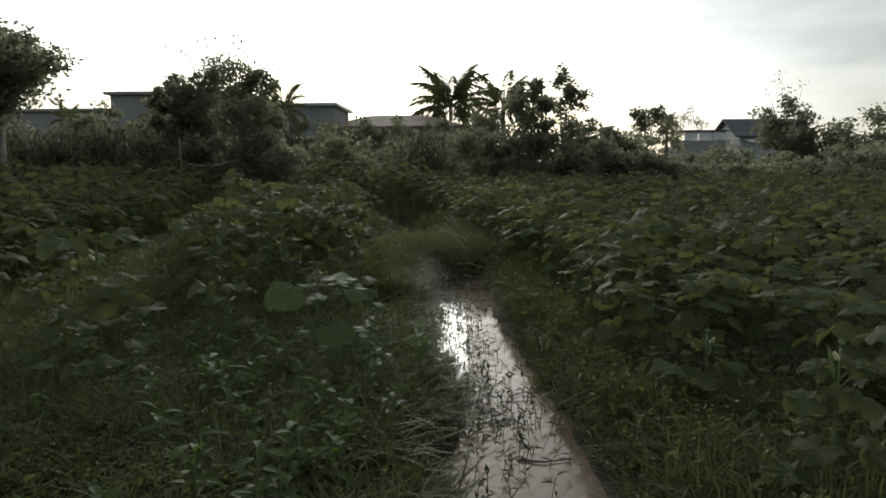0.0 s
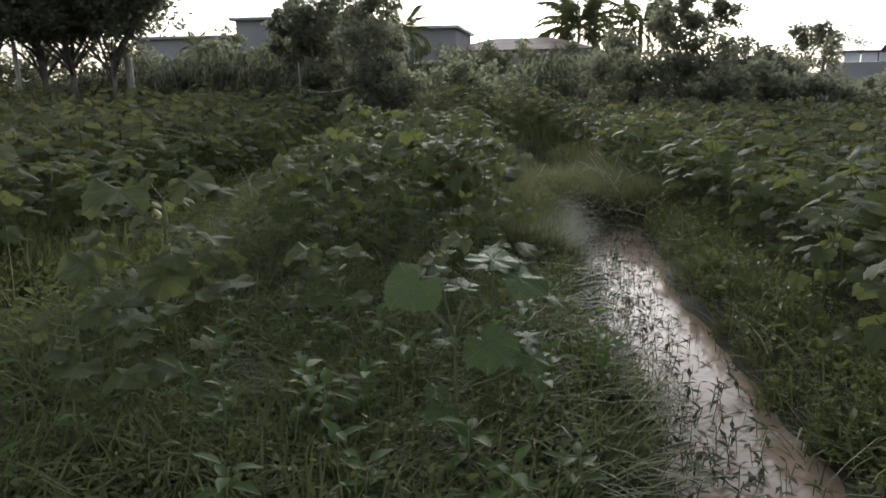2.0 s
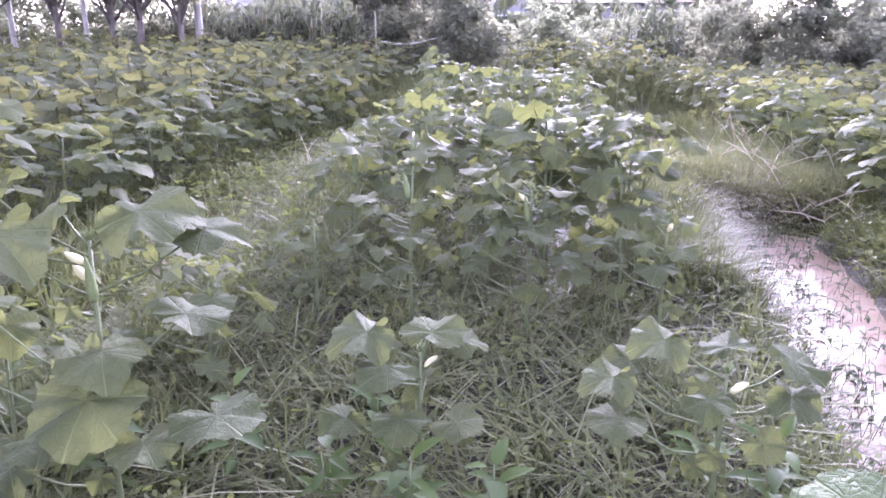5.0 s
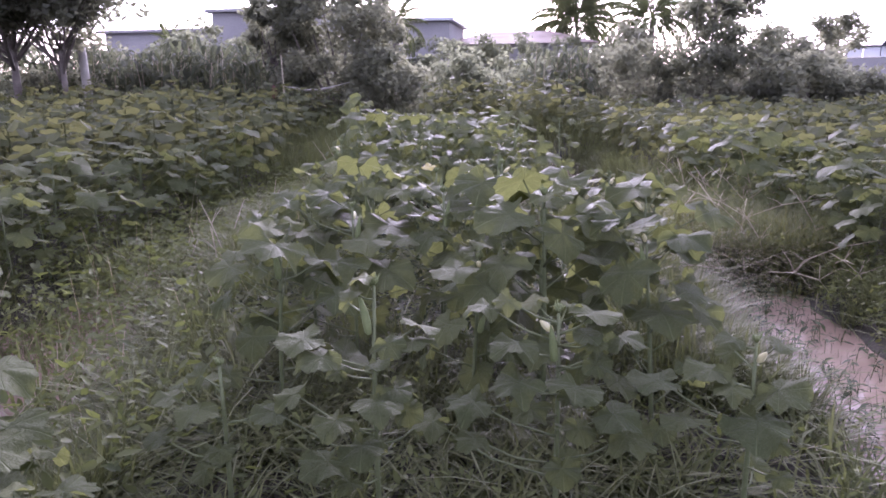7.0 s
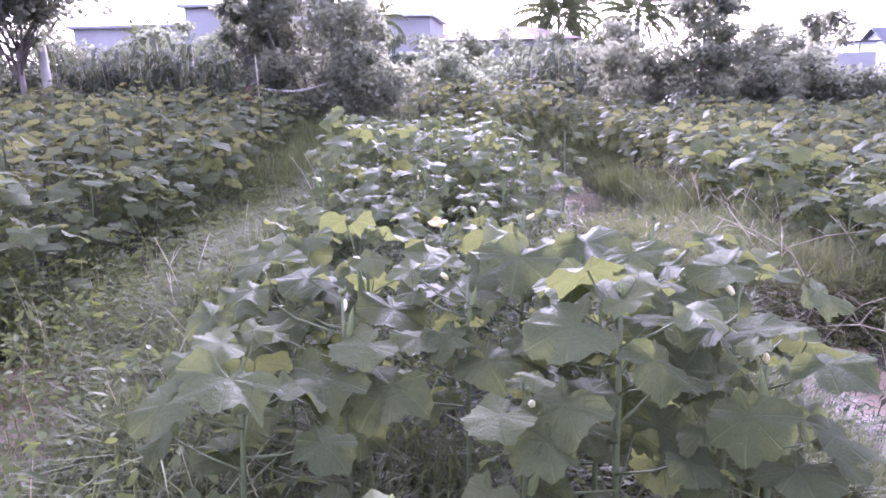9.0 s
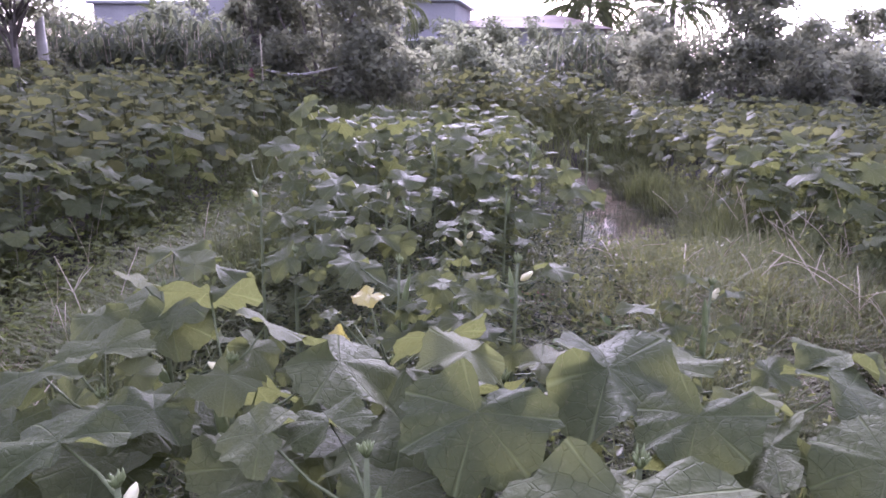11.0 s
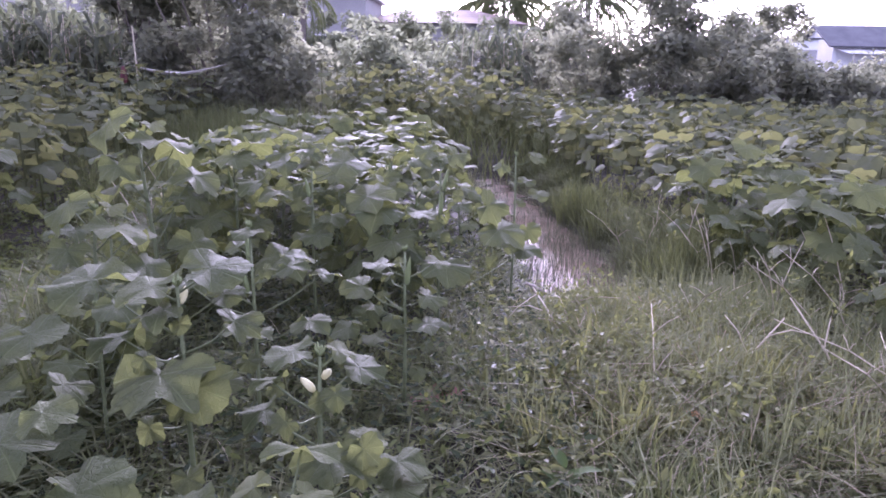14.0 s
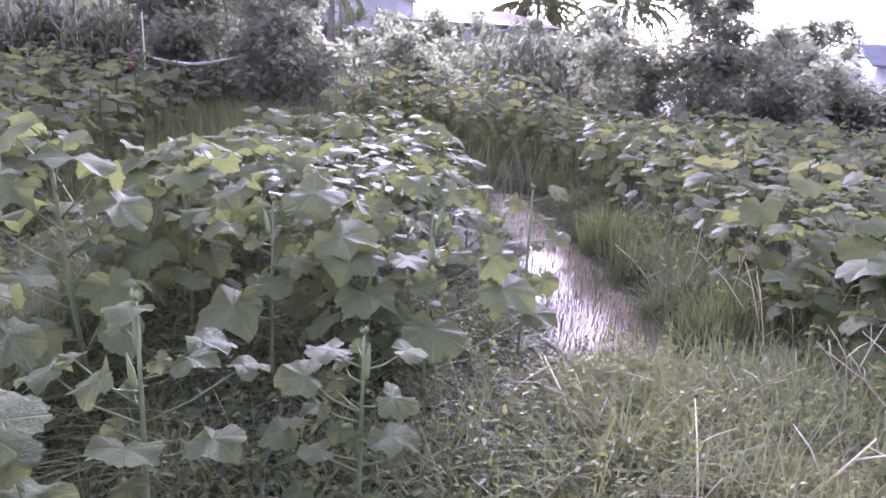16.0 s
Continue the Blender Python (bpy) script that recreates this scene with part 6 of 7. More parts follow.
def tree(name, x, y, trunk_h, top, rx, ry, seed, leaf=0.12, clumps=60, per=70, trunk_r=0.12, mat=None, label="", category="tree", crown_base=None, clump_r=0.45, ragged=0.25, sky_twigs=0, leaning=(0, 0), group=""):
    """A trunk with limbs and a ragged crown of clumped leaves."""
    g = np.random.default_rng(seed)
    root = tagged(new(name), label, category, group)
    z0 = float(ground_z(x, y))
    root.matrix_basis = pose(x, y, z0)
    lo = trunk_h * 0.8 if crown_base is None else crown_base
    cz, rz = (top + lo) / 2, (top - lo) / 2
    d = g.normal(0, 1, (clumps, 3))
    d /= np.linalg.norm(d, axis=1)[:, None]
    q = g.uniform(0.35, 1.0, clumps) ** 0.5 * (1 + g.normal(0, ragged, clumps) * 0.5)
    C = d * q[:, None] * np.array([rx, ry, rz]) + np.array([leaning[0], leaning[1], cz])
    C[:, 2] = np.maximum(C[:, 2], max(0.15, lo))
    R = clump_r * g.uniform(0.6, 1.3, clumps)
    tips = [tuple(C[i]) for i in g.choice(clumps, min(14, clumps), replace=False)]
    trunk = tube([(0, 0, -0.1), (leaning[0] * 0.2, leaning[1] * 0.2, trunk_h * 0.5), (leaning[0] * 0.4, leaning[1] * 0.4, trunk_h)], [trunk_r * 1.25, trunk_r, trunk_r * 0.8], 9)
    put("trunk", mesh_py("trunk", *trunk, M_BARK, True), root)
    for p in limb_paths(g, (leaning[0] * 0.4, leaning[1] * 0.4), tips, trunk_h):
        put("limb", mesh_py("limb", *tube(p, [trunk_r * 0.5, trunk_r * 0.3, trunk_r * 0.1], 5), M_BARK, True), root)
    V, F = leaf_cloud(g, C, R, int(per * 1.7), leaf * 1.25)
    if sky_twigs:
        # thin sprays that stand out above the crown
        tc_ = np.stack([g.uniform(-rx * 0.8, rx * 0.8, sky_twigs), g.uniform(-ry * 0.6, ry * 0.6, sky_twigs), top + g.uniform(-0.3, 0.75, sky_twigs)], -1)
        v2, f2 = leaf_cloud(g, tc_, np.full(sky_twigs, 0.28), 7, leaf * 0.8)
        V, F = np.concatenate([V, v2]), np.concatenate([F, f2 + len(V)])
        for t in tc_:
            put("twig", mesh_py("twig", *tube([(t[0] * 0.7, t[1] * 0.7, top - 0.9), tuple(t)], [0.012, 0.004], 4), M_BARK), root)
    put("crown", mesh_np("crown", V, F, mat or M_TREE, smooth=False), root)
    return root


BUSH = "dense dark green bush at the edge of the field"
# big tree and its neighbours
tree("tree", -13.1, 18.2, 2.4, 5.2, 2.6, 2.6, 901, 0.13, 190, 90, 0.085, None, "large dark leafy tree with a spreading crown", crown_base=2.75, clump_r=0.6)
tree("tree", -14.1, 18.4, 2.4, 5.1, 2.6, 2.6, 902, 0.13, 120, 80, 0.085, None, "leafy tree with a dark trunk beside the field", crown_base=2.75, clump_r=0.6)
tree("tree", -15.6, 18.2, 2.4, 5.0, 2.4, 2.4, 903, 0.13, 100, 80, 0.075, None, "leafy tree with a thin dark trunk beside the field", crown_base=2.7, clump_r=0.6)
tree("tree", -12.0, 18.3, 2.1, 4.4, 1.2, 1.2, 907, 0.11, 44, 60, 0.065, None, "slim dark-trunked tree under the larger crown", crown_base=2.3, clump_r=0.4)
tree("shrub", -13.4, 20.2, 0.4, 1.9, 1.3, 0.9, 908, 0.10, 50, 70, 0.05, None, "dark low shrub in the shade of the trees", "shrub", crown_base=0.05, clump_r=0.36)
tree("shrub", -18.6, 24.5, 0.4, 3.0, 1.8, 1.2, 909, 0.13, 60, 70, 0.06, M_TREE2, "pale leafy shrub behind the row of trees", "shrub", crown_base=0.05, clump_r=0.5)
tree("shrub", -21.6, 23.5, 0.4, 3.2, 1.9, 1.2, 910, 0.13, 60, 70, 0.06, M_TREE2, "pale leafy shrub behind the row of trees", "shrub", crown_base=0.05, clump_r=0.5)
tree("shrub", -15.9, 25.0, 0.4, 2.6, 1.5, 1.2, 914, 0.13, 50, 70, 0.06, M_TREE, "dark leafy shrub behind the row of trees", "shrub", crown_base=0.05, clump_r=0.5)
tree("tree", -17.9, 17.6, 2.2, 5.0, 2.6, 2.4, 904, 0.13, 80, 70, 0.09, None, "large dark leafy tree with a spreading crown", crown_base=2.5, clump_r=0.65)
tree("tree", -13.6, 27.0, 1.5, 3.5, 1.5, 1.5, 905, 0.14, 30, 50, 0.08, M_TREE2, "pale feathery small tree behind the field", crown_base=1.8, clump_r=0.4, ragged=0.5)
tree("tree", -11.0, 27.5, 1.5, 3.8, 1.2, 1.2, 906, 0.13, 28, 50, 0.07, M_TREE2, "pale feathery small tree behind the field", crown_base=1.6, clump_r=0.4, ragged=0.5)
# the big shrub beside the hammock
tree("shrub", -6.4, 20.6, 0.7, 4.25, 1.55, 1.4, 911, 0.11, 110, 80, 0.08, None, "big rounded dark shrub with wispy top shoots", "shrub", crown_base=0.1, clump_r=0.42, sky_twigs=26)
tree("shrub", -5.2, 19.8, 0.4, 2.3, 1.0, 0.9, 912, 0.10, 50, 70, 0.05, None, "dark rounded shrub beside the hammock", "shrub", crown_base=0.05, clump_r=0.36)
tree("shrub", -7.5, 21.6, 0.6, 3.0, 1.1, 1.0, 913, 0.11, 50, 70, 0.06, None, "leafy dark shrub at the edge of the field", "shrub", crown_base=0.05, clump_r=0.4, sky_twigs=8)
# lower pale growth behind the middle bed
# x, y, top, half width, leaf
BUSHES_NEAR = [
    (-3.6, 23.0, 2.2, 1.1, M_TREE2), (-2.0, 33.0, 2.3, 1.3, M_TREE2), (0.4, 34.0, 2.5, 1.3, M_TREE2), (1.1, 23.4, 2.35, 0.9, M_TREE), (2.45, 22.6, 3.0, 0.85, M_TREE),
    (3.5, 22.2, 2.25, 0.9, M_TREE), (4.6, 22.0, 1.95, 1.0, M_TREE), (5.8, 22.6, 1.6, 1.0, M_TREE), (6.7, 22.4, 1.3, 0.8, M_TREE), (8.2, 23.0, 1.15, 1.2, M_TREE),
    (9.6, 22.0, 1.15, 1.2, M_TREE2), (11.2, 23.5, 1.4, 1.4, M_TREE2), (13.2, 22.5, 1.5, 1.4, M_TREE), (14.8, 24.0, 1.9, 1.5, M_TREE), (17.4, 29.0, 3.1, 1.8, M_TREE),
    (20.0, 29.0, 2.7, 1.8, M_TREE),
]
BUSHES_FAR = [
    (6.6, 27.8, 2.35, 0.9, M_TREE), (9.4, 28.5, 1.2, 1.3, M_TREE), (5.4, 27.0, 2.75, 1.0, M_TREE), (12.8, 33.0, 1.8, 1.5, M_TREE), (-0.2, 31.0, 2.3, 1.6, M_TREE),
    (1.6, 31.0, 3.2, 1.5, M_TREE), (-2.6, 31.0, 2.1, 1.5, M_TREE2), (-0.4, 39.5, 3.7, 1.6, M_TREE2), (-2.6, 38.5, 3.45, 1.7, M_TREE2), (-4.9, 38.0, 3.6, 1.7, M_TREE2),
    (-7.2, 37.5, 3.9, 1.7, M_TREE2), (-9.6, 37.0, 4.0, 1.7, M_TREE2), (-12.2, 36.5, 3.9, 1.8, M_TREE2), (-15.0, 36.0, 4.0, 1.9, M_TREE2), (-18.0, 36.0, 3.9, 1.9, M_TREE2),
    (12.3, 58.0, 4.3, 2.2, M_TREE), (15.2, 60.0, 4.4, 2.2, M_TREE), (18.2, 60.0, 4.0, 2.0, M_TREE), (1.8, 40.0, 3.9, 1.5, M_TREE), (-4.8, 27.0, 2.5, 1.5, M_TREE2),
]
for k_, (x_, y_, t_, r_, m_) in enumerate(BUSHES_NEAR + BUSHES_FAR):
    tree("bush", x_, y_, 0.35, t_, r_, r_ * 0.9, 920 + k_, 0.11 if y_ < 25 else 0.15, 46, 62, 0.045, m_,
         BUSH if m_ is M_TREE else "pale green bushy undergrowth behind the crop", "bush", crown_base=0.02, clump_r=0.36 if y_ < 25 else 0.46, ragged=0.35, group="bushes along the field edge")


def drooping_tree(x, y, top, heads, seed):
    """A thin tree whose leaves hang in separate tufts at the ends of bare branches."""
    g = np.random.default_rng(seed)
    root = tagged(new("tree"), "thin tree with drooping leaf tufts on bare branches", "tree")
    root.matrix_basis = pose(x, y, float(ground_z(x, y)))
    put("trunk", mesh_py("trunk", *tube([(0, 0, -0.1), (0.05, 0, top * 0.35), (0, 0, top * 0.55)], [0.07, 0.055, 0.045], 7), M_BARK, True), root)
    C, R = [], []
    for dx, dz, r in heads:
        c = (dx, g.uniform(-0.3, 0.3), dz)
        put("limb", mesh_py("limb", *tube([(0, 0, top * 0.45), (dx * 0.7, c[1] * 0.5, dz * 0.75), c], [0.03, 0.02, 0.008], 5), M_BARK, True), root)
        C += [(c[0] + g.normal(0, r * 0.4), c[1] + g.normal(0, r * 0.4), c[2] + g.normal(0, r * 0.5)) for _ in range(7)]
        R += [r * 0.55] * 7
    put("crown", mesh_np("crown", *leaf_cloud(g, C, R, 44, 0.19, 0.95), M_TREE, smooth=False), root)
    return root


drooping_tree(-8.1, 20.9, 3.6, [(-0.35, 3.2, 0.24), (0.1, 3.5, 0.22), (0.45, 3.3, 0.26), (-0.1, 2.9, 0.3), (0.5, 2.7, 0.34), (-0.5, 2.5, 0.3)], 950)
drooping_tree(2.6, 23.0, 3.7, [(-0.4, 3.2, 0.42), (0.1, 3.55, 0.40), (0.5, 3.1, 0.38), (0.0, 2.8, 0.5)], 951)
drooping_tree(4.8, 30.6, 5.0, [(-0.1, 4.75, 0.42), (0.25, 4.1, 0.4), (0.85, 3.9, 0.5), (-0.6, 3.8, 0.4), (0.2, 3.4, 0.6)], 952)
drooping_tree(9.4, 34.0, 3.7, [(-0.4, 3.3, 0.4), (0.3, 3.5, 0.45), (0.8, 3.1, 0.5), (0, 2.8, 0.6)], 953)
drooping_tree(24.5, 78.0, 6.6, [(-1.2, 5.4, 0.9), (1.2, 6.2, 0.9), (0.0, 5.0, 1.2), (2.4, 5.0, 1.0)], 954)
tree("tree", 18.2, 38.5, 1.4, 5.0, 1.35, 1.2, 955, 0.17, 44, 50, 0.09, None, "open-crowned tree standing in front of the house", crown_base=1.2, clump_r=0.5, ragged=0.6, sky_twigs=8)
tree("tree", 19.6, 38.0, 1.2, 3.4, 1.3, 1.2, 956, 0.2, 30, 44, 0.08, None, "low leafy tree beside the house", crown_base=0.8, clump_r=0.55)


def frond(length, droop, seed, mat):
    """One palm frond: an arched midrib with two rows of narrow hanging leaflets, along +x and rising, then bending over."""
    g = np.random.default_rng(seed)
    n = 34
    us = np.linspace(0, 1, n + 1)
    px, pz = length * us * (1 - 0.12 * droop * us), length * (0.55 * us - 0.75 * droop * us ** 2.0)
    V, F, k = [], [], 0
    for i in range(n):
        w = 0.016 * length * (1 - 0.8 * us[i])
        V.append([(px[i], -w, pz[i]), (px[i], w, pz[i]), (px[i + 1], w * 0.9, pz[i + 1]), (px[i + 1], -w * 0.9, pz[i + 1])])
        F.append([k, k + 1, k + 2, k + 3]); k += 4
        if i > 4:
            ll = length * 0.24 * math.sin(math.pi * min(1, us[i] * 0.85 + 0.16)) ** 0.7 * g.uniform(0.75, 1.15)
            for s in (-1, 1):
                x0, z0 = px[i], pz[i]
                fall = g.uniform(0.35, 0.95)
                tip = (x0 + ll * 0.55, s * ll * g.uniform(0.4, 0.75), z0 - ll * fall)
                b = 0.011 * length
                V.append([(x0, 0, z0), (x0 + ll * 0.3 + b, s * ll * 0.36, z0 - ll * fall * 0.3 + b), tip, (x0 + ll * 0.3 - b, s * ll * 0.36, z0 - ll * fall * 0.3 - b)])
                F.append([k, k + 1, k + 2, k + 3]); k += 4
    return mesh_np("frond", np.array(V).reshape(-1, 3), np.array(F), mat, smooth=False)


FRONDS = [frond(1.0, d, 970 + i, M_PALM) for i, d in enumerate((0.75, 1.0, 1.2, 1.5))]


def palm(x, y, crown_z, length, count, seed, label):
    g = np.random.default_rng(seed)
    root = tagged(new("palm_tree"), label, "palm tree")
    z0 = float(ground_z(x, y))
    root.matrix_basis = pose(x, y, z0)
    h = crown_z - z0
    n = 9
    v, f = tube([(0.02 * math.sin(i), 0, h * i / n) for i in range(n + 1)], [0.13 - 0.004 * i + (0.012 if i % 2 else 0) for i in range(n + 1)], 9)
    put("trunk", mesh_py("trunk", v, f, M_BARK, True), root)
    for i in range(count):
        u = i / count
        rise = 84 - 100 * u + g.uniform(-8, 8)
        put("frond", FRONDS[min(3, int(u * 4))], root, pose(0, 0, h - 0.05 + 0.1 * (1 - u), 0, 0, i * 137.5 + g.uniform(-12, 12)) @ pose(0, 0, 0, 0, -rise + 28, 0) @ Matrix.Scale(length * g.uniform(0.85, 1.12), 4))
    return root


palm(0.05, 50.0, 5.2, 3.7, 44, 961, "coconut palm with a full crown of drooping fronds")
palm(2.55, 34.0, 3.9, 2.4, 26, 962, "small coconut palm with thin arched fronds")
palm(17.3, 57.0, 4.3, 1.3, 22, 963, "small distant palm above the bushes")
palm(-19.8, 37.0, 3.7, 1.4, 14, 964, "pale distant palm beside a low roof")
palm(-7.9, 34.0, 4.0, 1.8, 20, 965, "palm with broad fronds behind the big shrub")


# tall stalky crop between the tree and the shrub
def stalk_crop(places, seed):
    """Upright pale stalks with long drooping leaves, like maize."""
    g = np.random.default_rng(seed)
    V, F, k = [], [], 0
    S, SF = [], []
    for x, y in places:
        h = g.uniform(1.2, 2.4)
        z = float(ground_z(x, y))
        sv, sf = tube([(x, y, z), (x + g.uniform(-0.06, 0.06), y, z + h * 0.5), (x + g.uniform(-0.1, 0.1), y, z + h)], [0.016, 0.013, 0.006], 5)
        SF += [tuple(i + len(S) for i in q) for q in sf]
        S += sv
        for j in range(16):
            w, e, ll, a = g.uniform(0, 6.28), g.uniform(0.5, 1.2), g.uniform(0.35, 0.85), h * g.uniform(0.2, 1.0)
            o = np.array([math.cos(w), math.sin(w), 0])
            s = np.array([-math.sin(w), math.cos(w), 0]) * 0.045
            p = np.array([x, y, z + a])
            line = [p, p + o * ll * 0.4 + np.array([0, 0, ll * 0.4 * e]), p + o * ll * 0.75 + np.array([0, 0, ll * 0.3 * e]), p + o * ll + np.array([0, 0, -ll * 0.2])]
            for i, q in enumerate(line):
                wd = (0.6, 1, 0.8, 0.1)[i]
                V += [q - s * wd, q + s * wd]
            F += [[k, k + 1, k + 3, k + 2], [k + 2, k + 3, k + 5, k + 4], [k + 4, k + 5, k + 7, k + 6]]
            k += 8
    ob = put("tall_crop", mesh_np("tall_crop", np.array(V), np.array(F), M_CROP))
    tagged(ob, "tall maize-like crop with pale stalks behind the okra", "tall crop", kind="stuff")
    ob = put("crop_stalks", mesh_py("crop_stalks", S, SF, M_STALK, True))
    tagged(ob, "pale bare stalks of the tall crop", "crop stalks", kind="stuff")


gq = np.random.default_rng(991)
stalk_crop([(gq.uniform(-1.9, -0.3), gq.uniform(23.4, 25.0)) for _ in range(26)], 993)
stalk_crop([(gq.uniform(-15.5, -7.6), gq.uniform(20.6, 24.5)) for _ in range(300)], 992)


# ---- pole, hammock, posts ----
pole = tagged(new("hammock_pole"), "slim pale wooden pole holding a hammock end", "pole")
pole.matrix_basis = pose(-7.05, 18.6, float(ground_z(-7.05, 18.6)))
put("shaft", mesh_py("shaft", *tube([(0, 0, -0.1), (0.02, 0, 1.2), (0.0, 0, 1.95)], [0.018, 0.013, 0.009], 8), M_STALK, True), pole)


def hammock(a, b, sag, width):
    """A cloth slung between two points, gathered at its ends."""
    a, b = Vector(a), Vector(b)
    n, m = 22, 8
    side = (b - a).cross(Vector((0, 0, 1))).normalized()
    v, f = [], []
    for i in range(n + 1):
        u = i / n
        c = a.lerp(b, u) - Vector((0, 0, sag * 4 * u * (1 - u)))
        w = width * (0.12 + 0.88 * math.sin(math.pi * u) ** 0.6)
        for j in range(m + 1):
            s = j / m - 0.5
            v.append(c + side * w * s * 0.6 + Vector((0, 0, w * (0.55 * abs(s) ** 1.5) + 0.008 * math.sin(9 * s + 12 * u))))
        if i:
            o = (i - 1) * (m + 1)
            f += [(o + j, o + j + 1, o + m + 2 + j, o + m + 1 + j) for j in range(m)]
    root = tagged(new("hammock"), "pale cloth hammock slung slack between pole and shrub", "hammock")
    ob = put("cloth", mesh_py("cloth", v, f, M_CLOTH, True), root)
    th = ob.modifiers.new("thickness", "SOLIDIFY")
    th.thickness = 0.006
    put("rope", mesh_py("rope", *tube([b, b.lerp(Vector((-5.3, 19.6, 1.75)), 0.5) - Vector((0, 0, 0.02)), Vector((-5.3, 19.6, 1.75))], [0.008, 0.008, 0.008], 5), M_PALE_WOOD, True), root)
    return root


hammock((-7.06, 18.58, 1.53), (-6.0, 18.95, 1.49), 0.12, 0.22)


def hanging_bag(x, y, z):
    """A small sagging bag on a loop of string."""
    root = tagged(new("bag"), "small dark red bag hanging beside the pale pole", "bag")
    root.matrix_basis = pose(x, y, z, 0, 0, 20)
    v, f = [], []
    prof = [(0.0, 0.02), (0.03, 0.055), (0.10, 0.065), (0.18, 0.05), (0.25, 0.03), (0.28, 0.018)]
    for i, (h, r) in enumerate(prof):
        for s in range(12):
            w = 2 * math.pi * s / 12
            v.append((r * math.cos(w) * (1 + 0.10 * math.sin(3 * w + i)), 0.7 * r * math.sin(w), h))
        if i:
            o = (i - 1) * 12
            f += [(o + s, o + (s + 1) % 12, o + 12 + (s + 1) % 12, o + 12 + s) for s in range(12)]
    f += [tuple(range(12))[::-1], tuple(range(60, 72))]
    put("sack", mesh_py("sack", v, f, M_MAROON, True), root)
    put("string", mesh_py("string", *tube([(0, 0, 0.27), (0.06, 0.02, 0.33), (0.16, 0.08, 0.36)], [0.004, 0.004, 0.004], 5), M_STALK, True), root)
    return root


hanging_bag(-7.22, 18.52, 1.24)


def old_post(x, y, height, r, seed):
    g = np.random.default_rng(seed)
    root = tagged(new("post"), "stout pale weathered post with a forked branch", "post")
    root.matrix_basis = pose(x, y, float(ground_z(x, y)))
    put("shaft", mesh_py("shaft", *tube([(0, 0, -0.1), (0.02, 0, height * 0.6), (0, 0, height)], [r * 1.1, r, r * 0.95], 10), M_PALE_WOOD, True), root)
    put("branch", mesh_py("branch", *join(tube([(0, 0, height), (0.2, 0, height + 0.18), (0.5, 0, height + 0.5)], [r * 0.5, r * 0.4, r * 0.2], 6),
                                          tube([(0, 0, height), (-0.25, 0, height + 0.1), (-0.5, 0, height + 0.14)], [r * 0.4, r * 0.3, r * 0.15], 6)), M_BARK, True), root)
    return root


old_post(-12.3, 19.45, 2.3, 0.10, 1)
old_post(-14.83, 18.3, 2.6, 0.06, 2)
old_post(-17.3, 18.4, 2.6, 0.07, 3)


# ---- buildings beyond the trees ----
def window_on(wall, x, y, z, w, h, side=-1):
    """A framed opening set on a wall that faces -y."""
    win = part("window", box_bm(x - w / 2, y - 0.05, z - h / 2, x + w / 2, y + 0.02, z + h / 2, 0.01), M_WHITE, wall, "white window frame")
    part("pane", box_bm(x - w / 2 + 0.08, y - 0.062, z - h / 2 + 0.08, x + w / 2 - 0.08, y - 0.045, z + h / 2 - 0.08), M_DARK, win)
    return win


def flat_house(x0, x1, y, depth, height, mat, label, cap_mat, wins):
    house = tagged(new("house"), label, "house")
    wall = part("wall", box_bm(x0, y, -0.2, x1, y + depth, height, 0.03), mat, house)
    part("roof", box_bm(x0 - 0.25, y - 0.3, height + 0.003, x1 + 0.25, y + depth + 0.3, height + 0.16, 0.02), cap_mat, house)
    for x, z, w, h in wins:
        window_on(wall, x, y, z, w, h)
    return house


flat_house(-19.0, -11.6, 40.0, 7.0, 5.35, M_PLASTER, "grey plastered flat-roofed house behind the trees", M_PLASTER, [(-17.4, 2.6, 1.2, 1.2), (-14.6, 2.6, 1.2, 1.2)])
flat_house(-10.6, -6.55, 40.5, 6.0, 4.7, M_PLASTER, "grey house with a bright metal roof edge", M_METAL, [(-8.4, 2.4, 1.1, 1.1)])
flat_house(-26.5, -19.9, 42.0, 6.0, 4.6, M_PLASTER, "low grey flat-roofed building behind the trees", M_PLASTER, [(-23.4, 2.4, 1.1, 1.1)])


def hip_house(x0, x1, y0, y1, eave, ridge, label, inset, roof_mat, wall_mat):
    house = tagged(new("house"), label, "house")
    wall = part("wall", box_bm(x0, y0, -0.2, x1, y1, eave, 0.02), wall_mat, house)
    o, ym = 0.5, (y0 + y1) / 2
    v = [(x0 - o, y0 - o, eave - 0.1), (x1 + o, y0 - o, eave - 0.1), (x1 + o, y1 + o, eave - 0.1), (x0 - o, y1 + o, eave - 0.1), (x0 + inset, ym, ridge), (x1 - inset, ym, ridge)]
    f = [(0, 1, 5, 4), (1, 2, 5), (2, 3, 4, 5), (3, 0, 4), (3, 2, 1, 0)]
    roof = put("roof", mesh_py("roof", v, f, roof_mat), house)
    th = roof.modifiers.new("thickness", "SOLIDIFY")
    th.thickness = 0.08
    window_on(wall, (x0 + x1) / 2, y0, eave * 0.55, 1.3, 1.1)
    return house


hip_house(-7.4, 0.6, 44.0, 51.0, 3.8, 4.6, "low house with a brown hipped tile roof", 2.2, M_ROOF_BROWN, M_PLASTER)


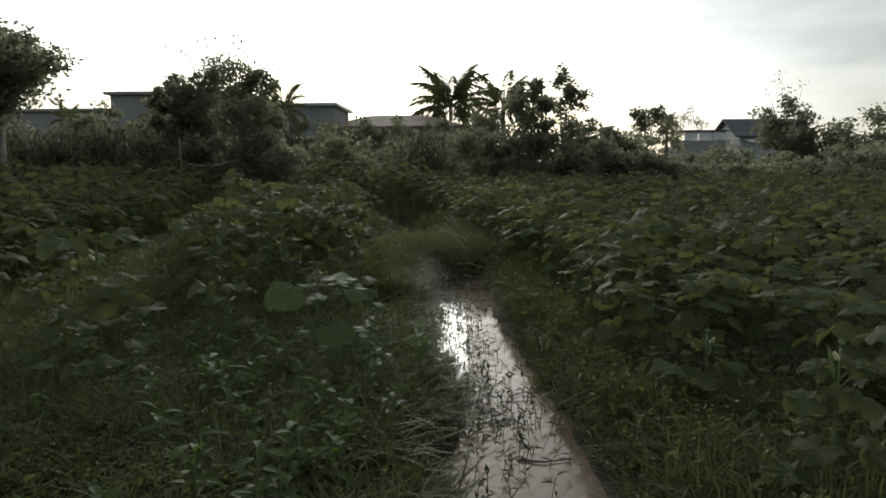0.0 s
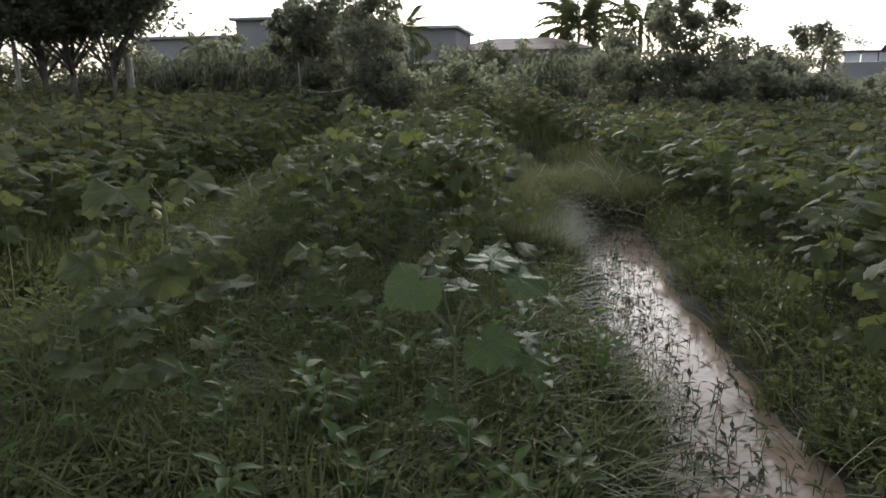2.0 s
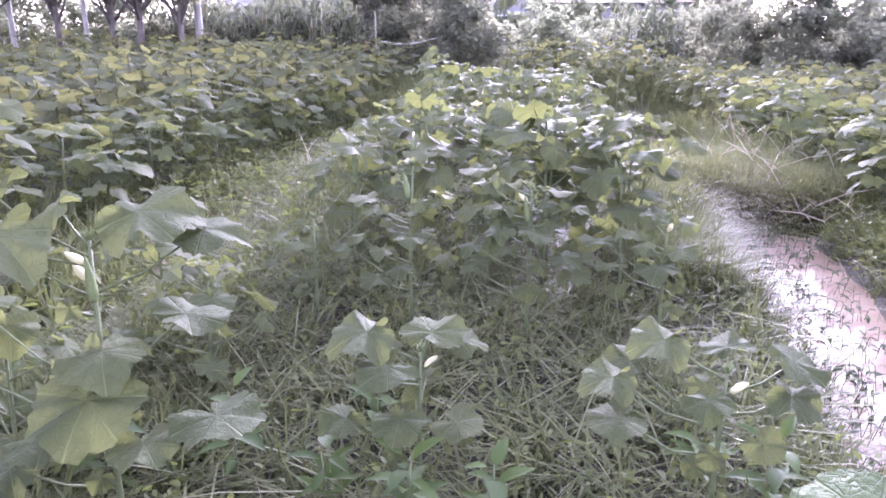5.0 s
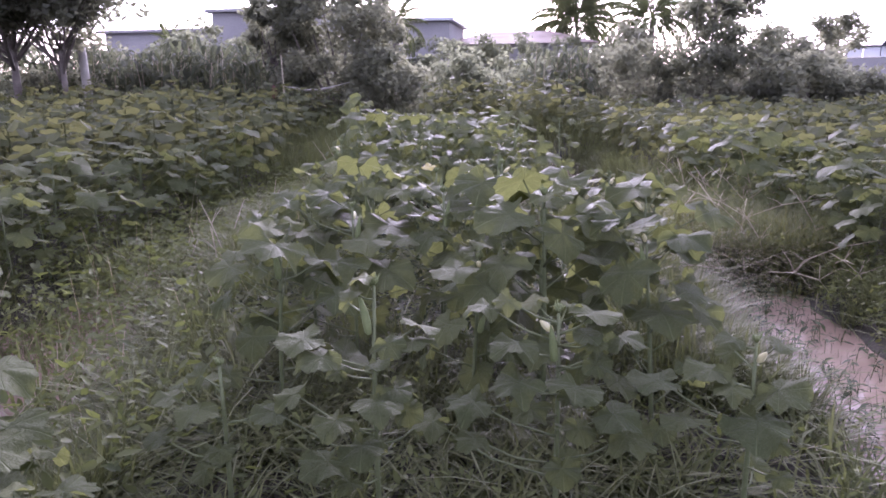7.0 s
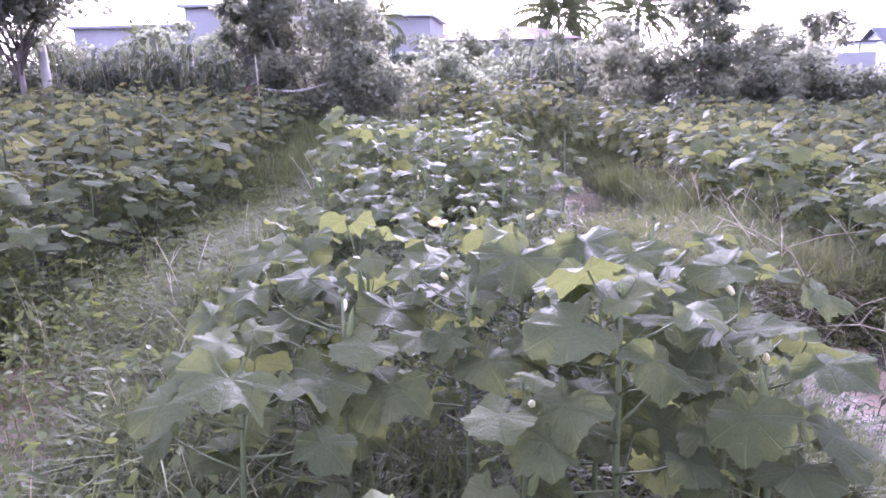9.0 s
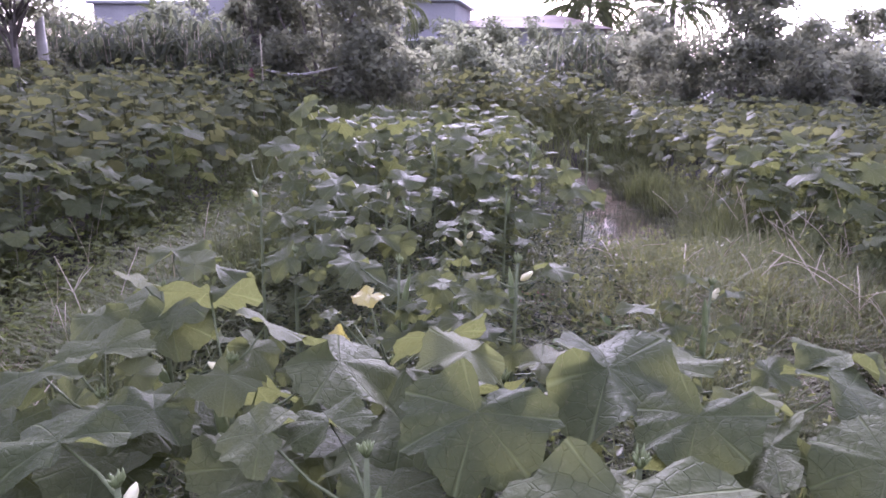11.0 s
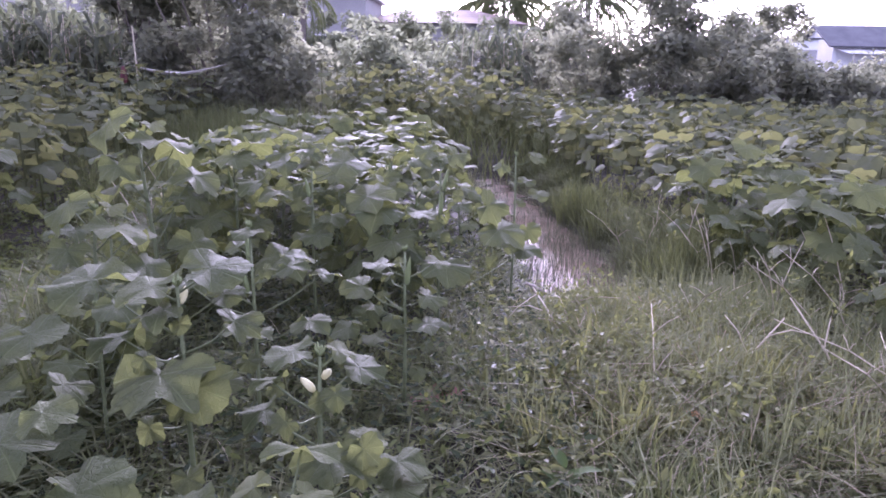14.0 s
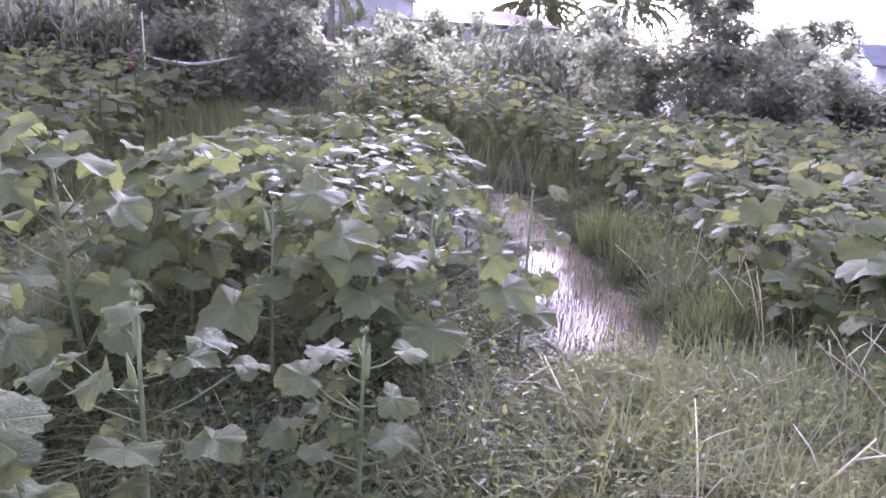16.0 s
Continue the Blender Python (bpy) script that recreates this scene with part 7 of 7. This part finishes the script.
def gable_house():
    """The distant house: white gable end towards the field, dark roof running away to the side, white awning."""
    house = tagged(new("house"), "distant white-gabled house with a dark pitched roof", "house")
    x0, x1, y0, y1, eave, ridge = 26.9, 33.0, 66.5, 72.5, 3.9, 5.4
    body = bmesh.new()
    ring = [(y0, -0.2), (y1, -0.2), (y1, eave), ((y0 + y1) / 2, ridge - 0.12), (y0, eave)]
    a = [body.verts.new((x0, y, z)) for y, z in ring]
    b = [body.verts.new((x1, y, z)) for y, z in ring]
    body.faces.new(a[::-1]); body.faces.new(b)
    for i in range(5):
        body.faces.new((a[i], a[(i + 1) % 5], b[(i + 1) % 5], b[i]))
    bmesh.ops.recalc_face_normals(body, faces=body.faces)
    wall = part("wall", body, M_WHITE, house)
    for s, nm in ((0, "roof"), (1, "roof")):
        ye = y0 - 0.5 if s == 0 else y1 + 0.5
        ze = eave - 0.25
        v = [(x0 - 0.5, ye, ze), (x1 + 0.5, ye, ze), (x1 + 0.5, (y0 + y1) / 2, ridge), (x0 - 0.5, (y0 + y1) / 2, ridge)]
        roof = put(nm, mesh_py(nm, v, [(0, 1, 2, 3)], M_ROOF), house)
        th = roof.modifiers.new("thickness", "SOLIDIFY")
        th.thickness, th.offset = 0.12, 0
    aw = bmesh.new()
    vv = [aw.verts.new(p) for p in ((x0 + 0.2, y0 - 2.2, 3.1), (x1, y0 - 2.2, 3.1), (x1, y0, 3.5), (x0 + 0.2, y0, 3.5))]
    aw.faces.new(vv)
    bmesh.ops.solidify(aw, geom=aw.faces[:], thickness=0.08)
    part("awning", aw, M_WHITE, house, "white sheet awning")
    for k in range(3):
        part("awning_post", box_bm(x0 + 0.6 + 4.2 * k, y0 - 2.15, -0.2, x0 + 0.72 + 4.2 * k, y0 - 2.03, 3.11), M_PALE_WOOD, house)
    window_on(wall, x0 + 3.0, y0, 1.6, 1.2, 1.2)
    return house


gable_house()


def shed():
    """A shed whose upper wall is of white sheets between dark posts."""
    root = tagged(new("shed"), "shed with a band of white sheets under a dark roof", "shed")
    x0, x1, y0, y1 = 21.6, 25.5, 66.0, 70.0
    part("body", box_bm(x0, y0, -0.2, x1, y1, 3.35, 0.02), M_PLASTER, root)
    for k in range(3):
        w = (x1 - x0) / 3
        part("sheet", box_bm(x0 + k * w + 0.04, y0 - 0.06, 3.36, x0 + (k + 1) * w - 0.04, y0 + 0.02, 4.15, 0.01), M_WHITE, root, "white metal sheet")
    part("roof", box_bm(x0 - 0.2, y0 - 0.3, 4.16, x1 + 0.2, y1 + 0.2, 4.27, 0.02), M_ROOF, root)
    return root


shed()
# distant woods that close the horizon
gw = np.random.default_rng(995)
C_, R_ = [], []
for k_ in range(420):
    a_ = gw.uniform(-1.25, 1.25)
    d_ = gw.uniform(85, 120)
    C_.append((d_ * math.sin(a_), d_ * math.cos(a_), gw.uniform(0.2, 2.6)))
    R_.append(gw.uniform(1.2, 2.4))
woods = put("far_woods", mesh_np("far_woods", *leaf_cloud(gw, C_, R_, 60, 0.9), M_TREE, smooth=False))
tagged(woods, "dark distant woods along the horizon", "woods", kind="stuff")
